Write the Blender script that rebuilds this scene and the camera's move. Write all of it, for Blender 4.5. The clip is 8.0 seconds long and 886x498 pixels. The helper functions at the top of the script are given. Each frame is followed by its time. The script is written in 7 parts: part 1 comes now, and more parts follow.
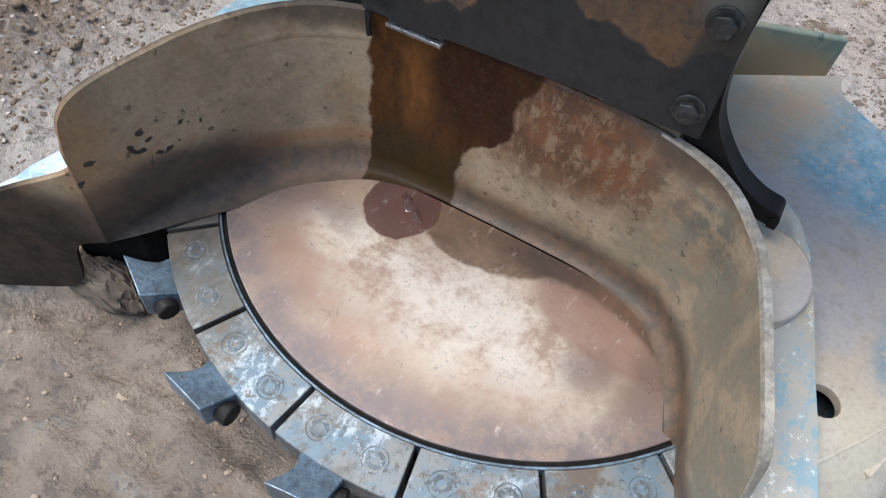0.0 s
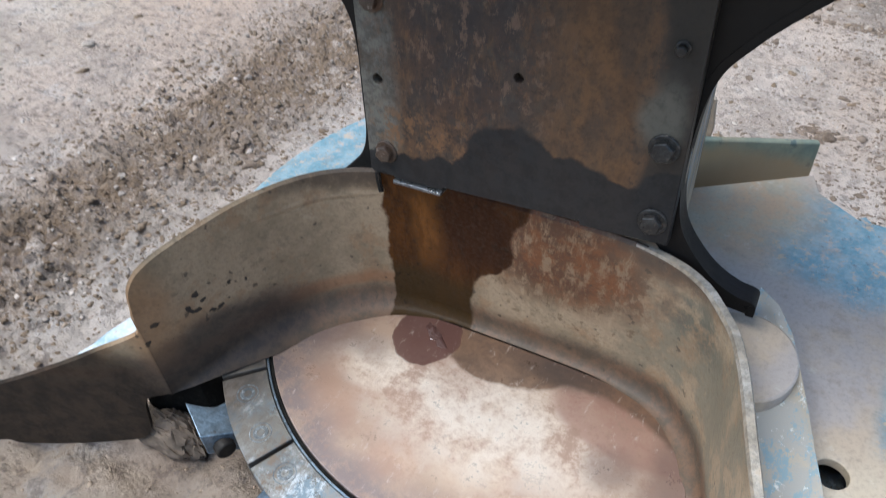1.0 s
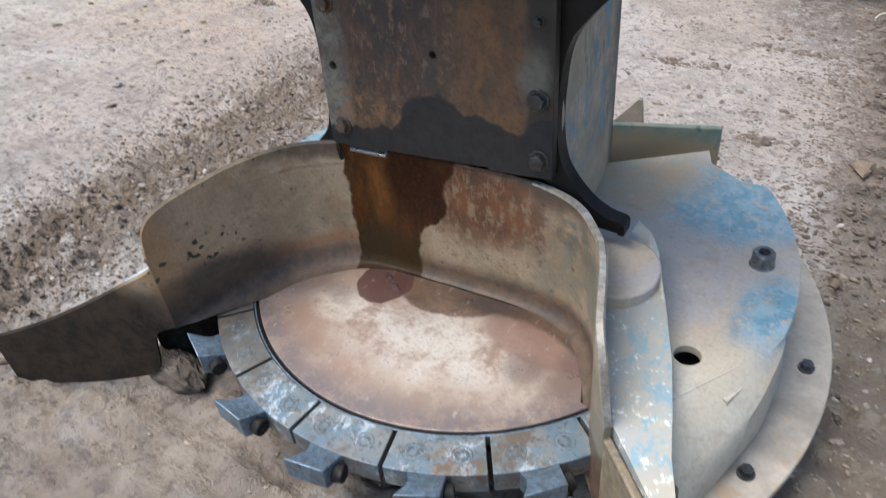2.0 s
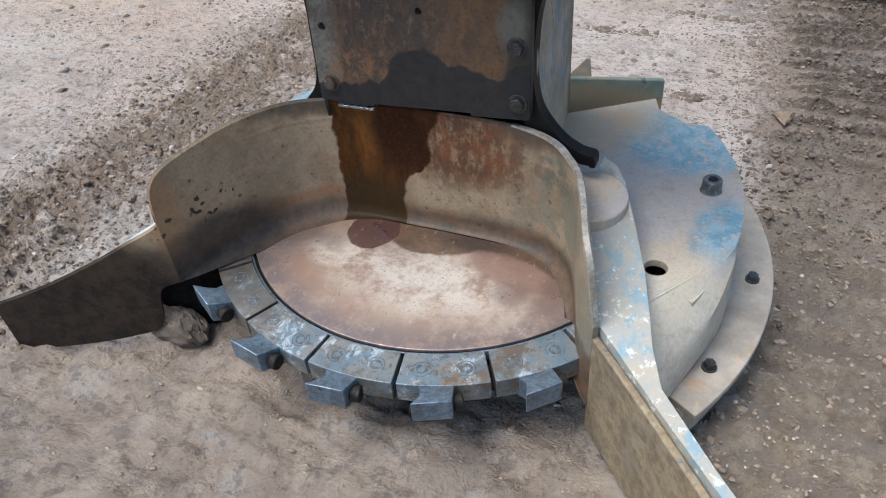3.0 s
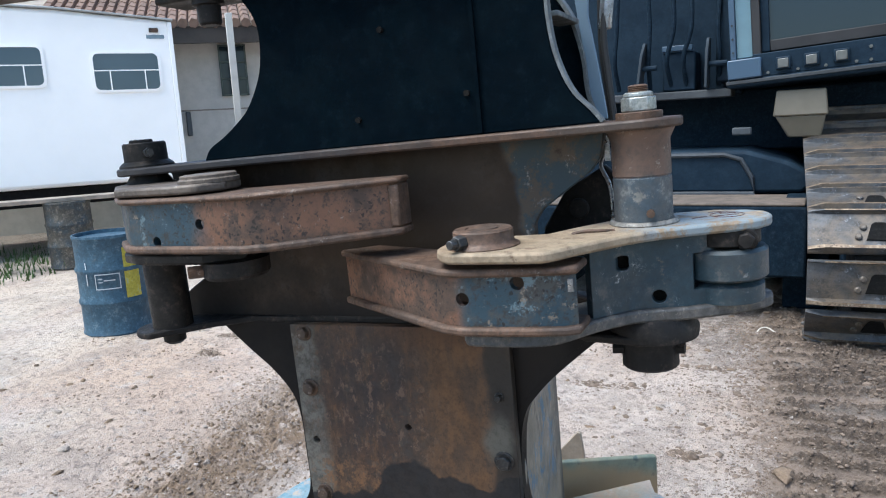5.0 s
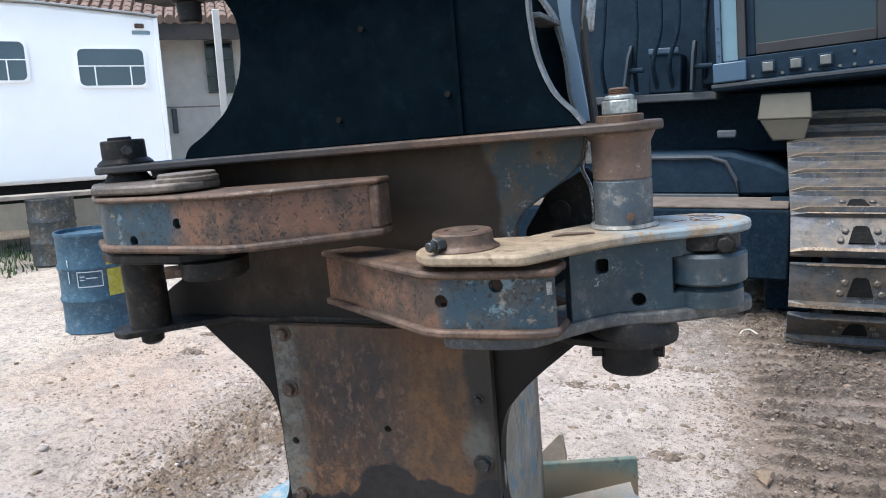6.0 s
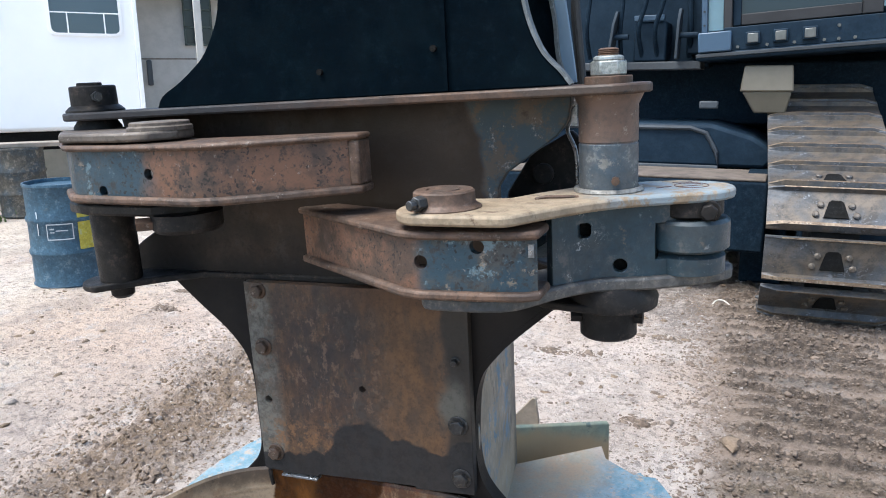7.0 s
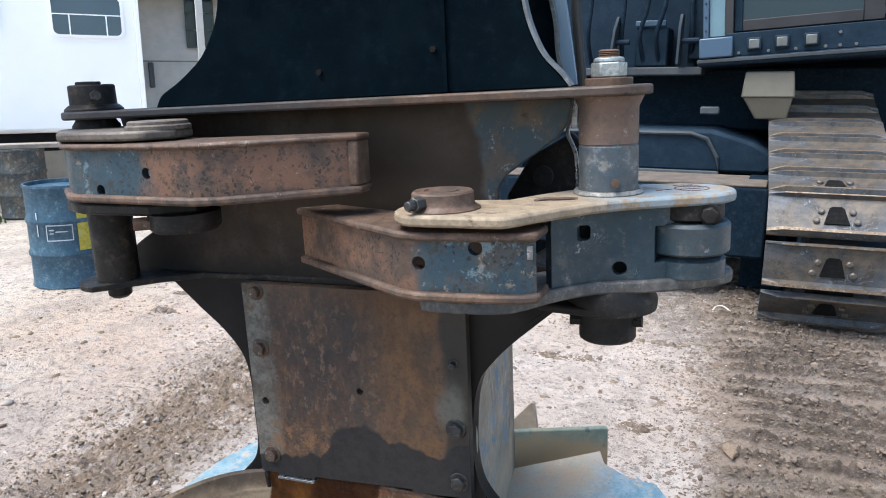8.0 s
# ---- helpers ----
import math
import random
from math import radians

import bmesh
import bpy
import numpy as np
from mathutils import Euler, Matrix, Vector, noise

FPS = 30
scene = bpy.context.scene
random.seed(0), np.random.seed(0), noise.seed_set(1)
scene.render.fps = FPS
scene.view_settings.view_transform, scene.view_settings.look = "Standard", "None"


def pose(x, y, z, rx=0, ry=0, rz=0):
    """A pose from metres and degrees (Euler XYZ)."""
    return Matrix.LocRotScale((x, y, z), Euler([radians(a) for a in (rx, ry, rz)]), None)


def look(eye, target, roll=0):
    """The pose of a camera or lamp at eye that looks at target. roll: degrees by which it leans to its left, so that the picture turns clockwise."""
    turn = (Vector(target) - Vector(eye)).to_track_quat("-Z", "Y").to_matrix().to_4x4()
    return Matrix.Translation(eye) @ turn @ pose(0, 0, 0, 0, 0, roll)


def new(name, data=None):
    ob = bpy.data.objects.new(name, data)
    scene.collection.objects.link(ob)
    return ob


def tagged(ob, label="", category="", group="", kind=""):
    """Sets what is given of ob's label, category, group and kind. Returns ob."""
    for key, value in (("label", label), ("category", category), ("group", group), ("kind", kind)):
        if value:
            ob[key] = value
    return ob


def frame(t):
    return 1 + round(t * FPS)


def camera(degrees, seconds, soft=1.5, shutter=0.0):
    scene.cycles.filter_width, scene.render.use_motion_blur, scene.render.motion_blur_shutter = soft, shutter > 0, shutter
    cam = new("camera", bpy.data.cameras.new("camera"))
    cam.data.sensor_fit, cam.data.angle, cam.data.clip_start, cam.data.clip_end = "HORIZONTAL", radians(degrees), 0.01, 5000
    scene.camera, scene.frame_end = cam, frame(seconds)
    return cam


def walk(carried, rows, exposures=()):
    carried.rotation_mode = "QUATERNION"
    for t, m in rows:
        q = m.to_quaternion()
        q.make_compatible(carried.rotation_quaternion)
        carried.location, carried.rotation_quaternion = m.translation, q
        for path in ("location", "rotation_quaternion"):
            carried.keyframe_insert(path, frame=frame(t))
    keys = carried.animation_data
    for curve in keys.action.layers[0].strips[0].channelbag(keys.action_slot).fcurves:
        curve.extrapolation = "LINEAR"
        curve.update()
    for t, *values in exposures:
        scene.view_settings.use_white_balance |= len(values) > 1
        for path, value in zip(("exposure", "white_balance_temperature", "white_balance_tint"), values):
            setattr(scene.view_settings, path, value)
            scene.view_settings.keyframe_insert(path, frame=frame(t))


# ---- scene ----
cam = camera(62.9, 8.0, soft=1.0, shutter=0.2)
PATH = [
    (0, (0.502, -0.841, 1.211), (0.049, 0.389, -0.299), 12.5),
    (0.5, (0.546, -0.88, 1.241), (-0.011, 0.396, -0.195), 6.3),
    (1, (0.614, -0.922, 1.307), (-0.116, 0.46, 0.059), 1.0),
    (1.5, (0.787, -1.024, 1.356), (-0.12, 0.452, 0.356), -2.6),
    (2, (0.948, -1.194, 1.319), (0.121, 0.243, 0.2), -1.4),
    (2.2, (0.951, -1.249, 1.311), (0.26, 0.211, 0.131), 0.5),
    (3.3, (0.897, -1.445, 1.335), (0.246, 0.083, 0.22), -1.0),
    (3.5, (0.89, -1.436, 1.372), (0.177, 0.168, 0.415), -1.8),
    (4, (0.894, -1.417, 1.443), (0.088, 0.294, 0.793), -2.3),
    (4.5, (0.911, -1.392, 1.481), (0.131, 0.38, 0.978), -2.4),
    (5, (0.937, -1.395, 1.518), (0.18, 0.424, 1.175), -3.1),
    (5.2, (0.948, -1.398, 1.524), (0.194, 0.426, 1.203), -3.2),
    (6.3, (0.947, -1.364, 1.514), (0.268, 0.478, 1.128), -1.3),
    (6.5, (0.942, -1.353, 1.507), (0.29, 0.487, 1.072), -0.5),
    (7, (0.933, -1.361, 1.508), (0.272, 0.473, 1.063), -0.5),
    (7.5, (0.927, -1.354, 1.503), (0.271, 0.477, 1.037), -0.2),
    (8, (0.934, -1.354, 1.501), (0.271, 0.483, 1.068), -0.1),
]
EXPOSURES = [(0.0, 1.2, 6250, 5), (2.2, 1.2, 6230, 5), (3.4, 1.1, 6200, 5), (4.4, 1.36, 6050, 4), (5.4, 1.42, 6150, 5), (6.4, 1.6, 6250, 6), (8.0, 1.62, 6250, 6)]
walk(cam, [(t, look(eye, target, roll)) for t, eye, target, roll in PATH], EXPOSURES)

# ---- light ----
world = bpy.data.worlds.new("overcast_sky")
scene.world = world
world.use_nodes = True
wn = world.node_tree
sky = wn.nodes.new("ShaderNodeTexSky")
sky.sky_type = "NISHITA"
sky.sun_disc = False
sky.sun_elevation = radians(64)
sky.sun_rotation = radians(218)
sky.air_density, sky.dust_density, sky.ozone_density = 1.0, 1.0, 1.0
wn.links.new(sky.outputs[0], wn.nodes["Background"].inputs[0])
wn.nodes["Background"].inputs[1].default_value = 0.12
sun_data = bpy.data.lights.new("sun", "SUN")
sun_data.energy, sun_data.angle, sun_data.color = 2.4, radians(40), (1.0, 0.99, 0.985)
sun = new("sun", sun_data)
sun.matrix_world = look((-3.5, -3.2, 10), (0, 0, 0))


# ---- materials ----
def nodes_of(name):
    m = bpy.data.materials.new(name)
    m.use_nodes = True
    nt = m.node_tree
    return m, nt, nt.nodes["Principled BSDF"]


def coords(nt):
    return nt.nodes.new("ShaderNodeTexCoord").outputs["Object"]


def noise_tex(nt, vec, scale, detail=6.0, rough=0.6, stretch=None):
    if stretch:
        mp = nt.nodes.new("ShaderNodeMapping")
        mp.inputs["Scale"].default_value = stretch
        nt.links.new(vec, mp.inputs["Vector"])
        vec = mp.outputs[0]
    n = nt.nodes.new("ShaderNodeTexNoise")
    n.inputs["Scale"].default_value, n.inputs["Detail"].default_value, n.inputs["Roughness"].default_value = scale, detail, rough
    nt.links.new(vec, n.inputs["Vector"])
    return n.outputs["Fac"]


def ramp(nt, fac, lo, hi, a=0.0, b=1.0):
    r = nt.nodes.new("ShaderNodeMapRange")
    r.interpolation_type = "SMOOTHSTEP"
    for key, v in zip(("From Min", "From Max", "To Min", "To Max"), (lo, hi, a, b)):
        r.inputs[key].default_value = v
    nt.links.new(fac, r.inputs["Value"])
    return r.outputs[0]


def mix(nt, fac, a, b):
    n = nt.nodes.new("ShaderNodeMix")
    n.data_type = "RGBA"
    sockets = [s for s in n.inputs if s.enabled]
    for sock, v in zip(sockets, (fac, a, b)):
        if isinstance(v, (tuple, list)):
            sock.default_value = (*v, 1.0)
        elif isinstance(v, (int, float)):
            sock.default_value = v
        else:
            nt.links.new(v, sock)
    return [s for s in n.outputs if s.enabled][0]


def calc(nt, op, a, b=0.0):
    n = nt.nodes.new("ShaderNodeMath")
    n.operation = op
    for sock, v in zip(n.inputs, (a, b)):
        if isinstance(v, (int, float)):
            sock.default_value = v
        else:
            nt.links.new(v, sock)
    return n.outputs[0]


def axis_of(nt, vec):
    n = nt.nodes.new("ShaderNodeSeparateXYZ")
    nt.links.new(vec, n.inputs[0])
    return n.outputs


def warped(nt, vec, scale, amount):
    n = nt.nodes.new("ShaderNodeTexNoise")
    n.inputs["Scale"].default_value, n.inputs["Detail"].default_value = scale, 5.0
    nt.links.new(vec, n.inputs["Vector"])
    sub = nt.nodes.new("ShaderNodeVectorMath")
    sub.operation = "SUBTRACT"
    nt.links.new(n.outputs["Color"], sub.inputs[0])
    sub.inputs[1].default_value = (0.5, 0.5, 0.5)
    mul = nt.nodes.new("ShaderNodeVectorMath")
    mul.operation = "SCALE"
    nt.links.new(sub.outputs[0], mul.inputs[0])
    mul.inputs["Scale"].default_value = amount
    add = nt.nodes.new("ShaderNodeVectorMath")
    nt.links.new(vec, add.inputs[0])
    nt.links.new(mul.outputs[0], add.inputs[1])
    return add.outputs[0]


def blob(nt, vec, centre, radii, soft=0.25):
    """1 inside an ellipsoid round centre, 0 outside, soft at its edge."""
    sub = nt.nodes.new("ShaderNodeVectorMath")
    sub.operation = "SUBTRACT"
    nt.links.new(vec, sub.inputs[0])
    sub.inputs[1].default_value = centre
    div = nt.nodes.new("ShaderNodeVectorMath")
    div.operation = "DIVIDE"
    nt.links.new(sub.outputs[0], div.inputs[0])
    div.inputs[1].default_value = radii
    ln = nt.nodes.new("ShaderNodeVectorMath")
    ln.operation = "LENGTH"
    nt.links.new(div.outputs[0], ln.inputs[0])
    return ramp(nt, ln.outputs["Value"], 1.0 - soft, 1.0 + soft, 1.0, 0.0)


def bump(nt, bsdf, height, strength, distance=0.01):
    n = nt.nodes.new("ShaderNodeBump")
    n.inputs["Strength"].default_value, n.inputs["Distance"].default_value = strength, distance
    nt.links.new(height, n.inputs["Height"])
    nt.links.new(n.outputs[0], bsdf.inputs["Normal"])


def put(nt, bsdf, key, v):
    if isinstance(v, (tuple, list)):
        bsdf.inputs[key].default_value = (*v, 1.0)
    elif isinstance(v, (int, float)):
        bsdf.inputs[key].default_value = v
    else:
        nt.links.new(v, bsdf.inputs[key])


def worn_metal(name, base, other, wear, wear_colour, rough=0.55, metal=0.25, scale=9.0, grain=90.0, strength=0.25, gloss=0.4, mott=0.6, flake=None):
    """Base and other mingled in large patches, wear_colour where it is worn, with a fine grain."""
    m, nt, b = nodes_of(name)
    v = coords(nt)
    big = ramp(nt, noise_tex(nt, v, scale, 8, 0.65), 0.42, 0.6)
    col = mix(nt, big, base, other)
    spots = ramp(nt, noise_tex(nt, v, scale * 2.7, 10, 0.72), wear, wear + 0.07)
    col = mix(nt, spots, col, wear_colour)
    mottle = noise_tex(nt, v, scale * 4.5, 10, 0.75)
    col = mix(nt, ramp(nt, mottle, 0.40, 0.62, 0.0, mott), col, [c * 0.4 for c in other])
    col = mix(nt, ramp(nt, mottle, 0.46, 0.36, 0.0, mott * 0.8), col, [min(1.0, c * 1.7 + 0.003) for c in wear_colour])
    fine = noise_tex(nt, v, grain, 6, 0.75)
    col = mix(nt, ramp(nt, fine, 0.5, 0.68, 0.0, mott * 0.9), col, [c * 0.35 for c in base])
    if flake:
        chips = calc(nt, "MULTIPLY", ramp(nt, noise_tex(nt, v, scale * 6.0, 12, 0.82), 0.575, 0.61), ramp(nt, noise_tex(nt, v, scale * 1.1, 6, 0.6), 0.46, 0.58))
        col = mix(nt, calc(nt, "MULTIPLY", chips, 0.85), col, flake)
        hair = ramp(nt, noise_tex(nt, warped(nt, v, 9.0, 0.12), 40, 3, 0.5, (0.12, 1.0, 1.0)), 0.70, 0.73)
        col = mix(nt, calc(nt, "MULTIPLY", hair, 0.5), col, flake)
    put(nt, b, "Base Color", col)
    put(nt, b, "Metallic", metal)
    put(nt, b, "Specular IOR Level", gloss)
    put(nt, b, "Roughness", ramp(nt, noise_tex(nt, v, scale * 1.6, 6, 0.6), 0.3, 0.7, rough - 0.14, rough + 0.16))
    bump(nt, b, calc(nt, "ADD", fine, calc(nt, "MULTIPLY", spots, 0.6)), strength, 0.003)
    return m


RUST = (0.115, 0.062, 0.036)
BROWN = (0.075, 0.052, 0.038)
DARK = (0.014, 0.013, 0.013)
bolt_steel = worn_metal("grimy_bolt_steel", (0.085, 0.09, 0.095), (0.05, 0.048, 0.046), 0.6, (0.11, 0.08, 0.055), 0.45, 0.5, 25.0)
rusty = worn_metal("rusty_steel", RUST, BROWN, 0.60, DARK, 0.6, 0.2, flake=(0.22, 0.18, 0.15))
dark_steel = worn_metal("dark_oily_steel", DARK, (0.026, 0.022, 0.019), 0.64, (0.05, 0.035, 0.026), 0.55, 0.2, gloss=0.2)
blue_paint = worn_metal("worn_blue_paint", (0.021, 0.043, 0.057), (0.045, 0.054, 0.058), 0.6, (0.11, 0.09, 0.07), 0.45, 0.1, 7.0, mott=0.35, flake=(0.30, 0.31, 0.30))
tan_dust = worn_metal("tan_dusty_steel", (0.30, 0.22, 0.13), (0.23, 0.17, 0.11), 0.6, (0.09, 0.1, 0.1), 0.65, 0.1)
tower_black = worn_metal("black_painted_steel", (0.0012, 0.0042, 0.007), (0.002, 0.006, 0.009), 0.68, (0.003, 0.007, 0.01), 0.8, 0.0, gloss=0.03, mott=0.3)
steel_bright = worn_metal("bare_steel", (0.36, 0.36, 0.36), (0.24, 0.25, 0.26), 0.6, (0.1, 0.08, 0.07), 0.35, 0.8, 20.0)
tooth_metal = worn_metal("blue_grey_tooth_steel", (0.20, 0.27, 0.34), (0.14, 0.17, 0.2), 0.6, (0.09, 0.075, 0.06), 0.4, 0.5, 18.0)
shoe_metal = worn_metal("muddy_track_steel", (0.125, 0.096, 0.070), (0.085, 0.088, 0.094), 0.56, (0.06, 0.05, 0.042), 0.5, 0.25, 3.0, 50.0, 0.4, flake=(0.24, 0.24, 0.25))
grouser_metal = worn_metal("polished_grouser_steel", (0.27, 0.20, 0.135), (0.17, 0.115, 0.075), 0.55, (0.09, 0.06, 0.042), 0.5, 0.3, 9.0, flake=(0.42, 0.38, 0.33))
machine_paint = worn_metal("dark_blue_machine_paint", (0.008, 0.0185, 0.031), (0.012, 0.025, 0.040), 0.66, (0.012, 0.016, 0.02), 0.6, 0.0, 4.0, gloss=0.12, mott=0.35)
# near black that stands for the darkness inside gaps and hollows
black_void = worn_metal("hollow_black", (0.008, 0.008, 0.008), (0.012, 0.011, 0.01), 0.7, (0.015, 0.013, 0.011), 0.9, 0.0, gloss=0.1)


def wall_material():
    m, nt, b = nodes_of("muddy_pocket_steel")
    v = coords(nt)
    w = warped(nt, v, 16.0, 0.05)
    wx, wy, wz = axis_of(nt, w)
    x, y, z = axis_of(nt, v)
    grain = noise_tex(nt, v, 26, 10, 0.78)
    col = mix(nt, ramp(nt, noise_tex(nt, v, 6, 8, 0.7), 0.42, 0.58), (0.31, 0.225, 0.145), (0.225, 0.165, 0.105))
    col = mix(nt, ramp(nt, noise_tex(nt, v, 11, 10, 0.72), 0.53, 0.62, 0.0, 0.55), col, (0.24, 0.135, 0.07))
    col = mix(nt, ramp(nt, grain, 0.52, 0.64, 0.0, 0.5), col, (0.13, 0.10, 0.068))
    col = mix(nt, ramp(nt, grain, 0.44, 0.34, 0.0, 0.4), col, (0.36, 0.29, 0.2))
    # grey green smears towards the far end
    smear = calc(nt, "MULTIPLY", ramp(nt, wx, 0.16, 0.36), ramp(nt, noise_tex(nt, v, 13, 8, 0.7), 0.44, 0.56, 0.1, 0.75))
    col = mix(nt, smear, col, (0.165, 0.15, 0.11))
    spot = calc(nt, "MULTIPLY", blob(nt, w, (0.37, 0.05, 0.50), (0.06, 0.1, 0.05), 0.5), ramp(nt, grain, 0.42, 0.55))
    col = mix(nt, calc(nt, "MULTIPLY", spot, 0.7), col, (0.075, 0.075, 0.06))
    # rust patch with vertical runs
    streak = noise_tex(nt, warped(nt, v, 30.0, 0.02), 34, 10, 0.75, (1.0, 1.0, 0.3))
    rust = calc(nt, "MAXIMUM", blob(nt, w, (0.12, 0.08, 0.50), (0.17, 0.3, 0.10), 0.45), blob(nt, w, (0.08, 0.08, 0.59), (0.30, 0.3, 0.05), 0.5))
    col = mix(nt, calc(nt, "MULTIPLY", rust, 0.6), col, (0.165, 0.085, 0.042))
    flecks = calc(nt, "MAXIMUM", ramp(nt, streak, 0.42, 0.54), ramp(nt, noise_tex(nt, v, 24, 10, 0.78), 0.47, 0.55))
    col = mix(nt, calc(nt, "MULTIPLY", rust, calc(nt, "MULTIPLY", flecks, 0.97)), col, mix(nt, ramp(nt, noise_tex(nt, v, 18, 8, 0.7), 0.42, 0.58), (0.135, 0.046, 0.015), (0.07, 0.028, 0.013)))
    low_flecks = calc(nt, "MULTIPLY", blob(nt, w, (0.14, 0.08, 0.40), (0.18, 0.3, 0.09), 0.6), ramp(nt, noise_tex(nt, v, 36, 8, 0.75), 0.55, 0.61))
    col = mix(nt, calc(nt, "MULTIPLY", low_flecks, 0.75), col, (0.10, 0.06, 0.03))
    # dark grease along the upper edge beside the column
    grease = calc(nt, "MAXIMUM", blob(nt, w, (0.29, 0.08, 0.60), (0.11, 0.2, 0.045), 0.5), blob(nt, w, (-0.27, 0.05, 0.60), (0.13, 0.15, 0.04), 0.4))
    col = mix(nt, calc(nt, "MULTIPLY", grease, ramp(nt, grain, 0.35, 0.55, 0.45, 0.9)), col, (0.07, 0.05, 0.036))
    # foot: brown strip with crease shade in its colour, orange line over it, black low band at the open end
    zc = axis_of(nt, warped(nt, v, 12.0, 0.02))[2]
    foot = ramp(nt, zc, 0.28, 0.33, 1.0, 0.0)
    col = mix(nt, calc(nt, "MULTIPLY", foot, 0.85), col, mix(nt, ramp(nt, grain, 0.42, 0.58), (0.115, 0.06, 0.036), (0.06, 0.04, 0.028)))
    left = ramp(nt, x, -0.12, -0.24)
    line = calc(nt, "MULTIPLY", calc(nt, "MULTIPLY", ramp(nt, zc, 0.30, 0.318), ramp(nt, zc, 0.33, 0.352, 1.0, 0.0)), left)
    col = mix(nt, calc(nt, "MULTIPLY", line, 0.7), col, (0.25, 0.115, 0.055))
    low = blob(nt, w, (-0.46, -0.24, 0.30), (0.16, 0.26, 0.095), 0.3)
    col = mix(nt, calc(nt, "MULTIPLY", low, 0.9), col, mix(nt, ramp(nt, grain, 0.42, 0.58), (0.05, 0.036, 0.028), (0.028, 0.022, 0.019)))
    tip = calc(nt, "MULTIPLY", blob(nt, w, (-0.485, -0.32, 0.47), (0.04, 0.06, 0.10), 0.6), 0.6)
    col = mix(nt, tip, col, (0.25, 0.12, 0.05))
    dots = calc(nt, "MULTIPLY", blob(nt, w, (-0.45, -0.24, 0.425), (0.09, 0.16, 0.05), 0.4), ramp(nt, noise_tex(nt, v, 46, 2, 0.4), 0.60, 0.64))
    col = mix(nt, dots, col, (0.022, 0.018, 0.015))
    pits = ramp(nt, noise_tex(nt, v, 48, 3, 0.5), 0.68, 0.71)
    col = mix(nt, calc(nt, "MULTIPLY", pits, 0.7), col, (0.05, 0.036, 0.026))
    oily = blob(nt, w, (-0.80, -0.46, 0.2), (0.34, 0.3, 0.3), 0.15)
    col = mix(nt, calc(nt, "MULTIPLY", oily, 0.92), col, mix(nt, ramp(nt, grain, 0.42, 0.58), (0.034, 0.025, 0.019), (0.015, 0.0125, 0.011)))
    # oil run: straight far edge, ragged near edge
    fx, fy, fz = axis_of(nt, warped(nt, v, 26.0, 0.03))
    edge = calc(nt, "ADD", ramp(nt, fz, 0.36, 0.46, -0.055, 0.03), ramp(nt, fz, 0.52, 0.60, 0.0, 0.035))
    stain = calc(nt, "MULTIPLY", ramp(nt, calc(nt, "SUBTRACT", fx, edge), -0.006, 0.006, 1.0, 0.0), ramp(nt, fx, -0.232, -0.224))
    wet = mix(nt, ramp(nt, streak, 0.38, 0.6), (0.078, 0.029, 0.008), (0.034, 0.014, 0.005))
    wet = mix(nt, calc(nt, "MULTIPLY", blob(nt, w, (-0.03, 0.08, 0.50), (0.10, 0.3, 0.10), 0.5), 0.85), wet, (0.019, 0.0052, 0.002))
    run = calc(nt, "MULTIPLY", calc(nt, "MULTIPLY", ramp(nt, wx, -0.19, -0.15), ramp(nt, wx, -0.15, -0.10, 1.0, 0.0)), ramp(nt, z, 0.34, 0.44))
    wet = mix(nt, calc(nt, "MULTIPLY", run, ramp(nt, streak, 0.40, 0.58, 0.2, 0.95)), wet, (0.14, 0.055, 0.014))
    wet = mix(nt, ramp(nt, wz, 0.40, 0.33, 0.0, 0.8), wet, (0.036, 0.022, 0.009))
    wet = mix(nt, ramp(nt, noise_tex(nt, v, 40, 8, 0.75), 0.56, 0.64, 0.0, 0.6), wet, (0.014, 0.009, 0.006))
    col = mix(nt, stain, col, wet)
    fine = noise_tex(nt, v, 120, 4, 0.7)
    col = mix(nt, ramp(nt, fine, 0.42, 0.75, 0.0, 0.3), col, (0.06, 0.042, 0.03))
    put(nt, b, "Base Color", col)
    put(nt, b, "Metallic", 0.0)
    put(nt, b, "Specular IOR Level", calc(nt, "MULTIPLY", ramp(nt, stain, 0, 1, 0.3, 0.06), ramp(nt, oily, 0, 1, 1.0, 0.3)))
    put(nt, b, "Roughness", ramp(nt, stain, 0, 1, 0.5, 0.3))
    seam = calc(nt, "MULTIPLY", calc(nt, "MULTIPLY", ramp(nt, zc, 0.537, 0.543), ramp(nt, zc, 0.547, 0.553, 1.0, 0.0)), calc(nt, "MULTIPLY", ramp(nt, x, -0.42, -0.38), ramp(nt, x, -0.24, -0.2, 1.0, 0.0)))
    relief = calc(nt, "ADD", calc(nt, "ADD", fine, calc(nt, "MULTIPLY", grain, 1.2)), calc(nt, "MULTIPLY", seam, 2.5))
    bump(nt, b, relief, 0.25, 0.003)
    return m


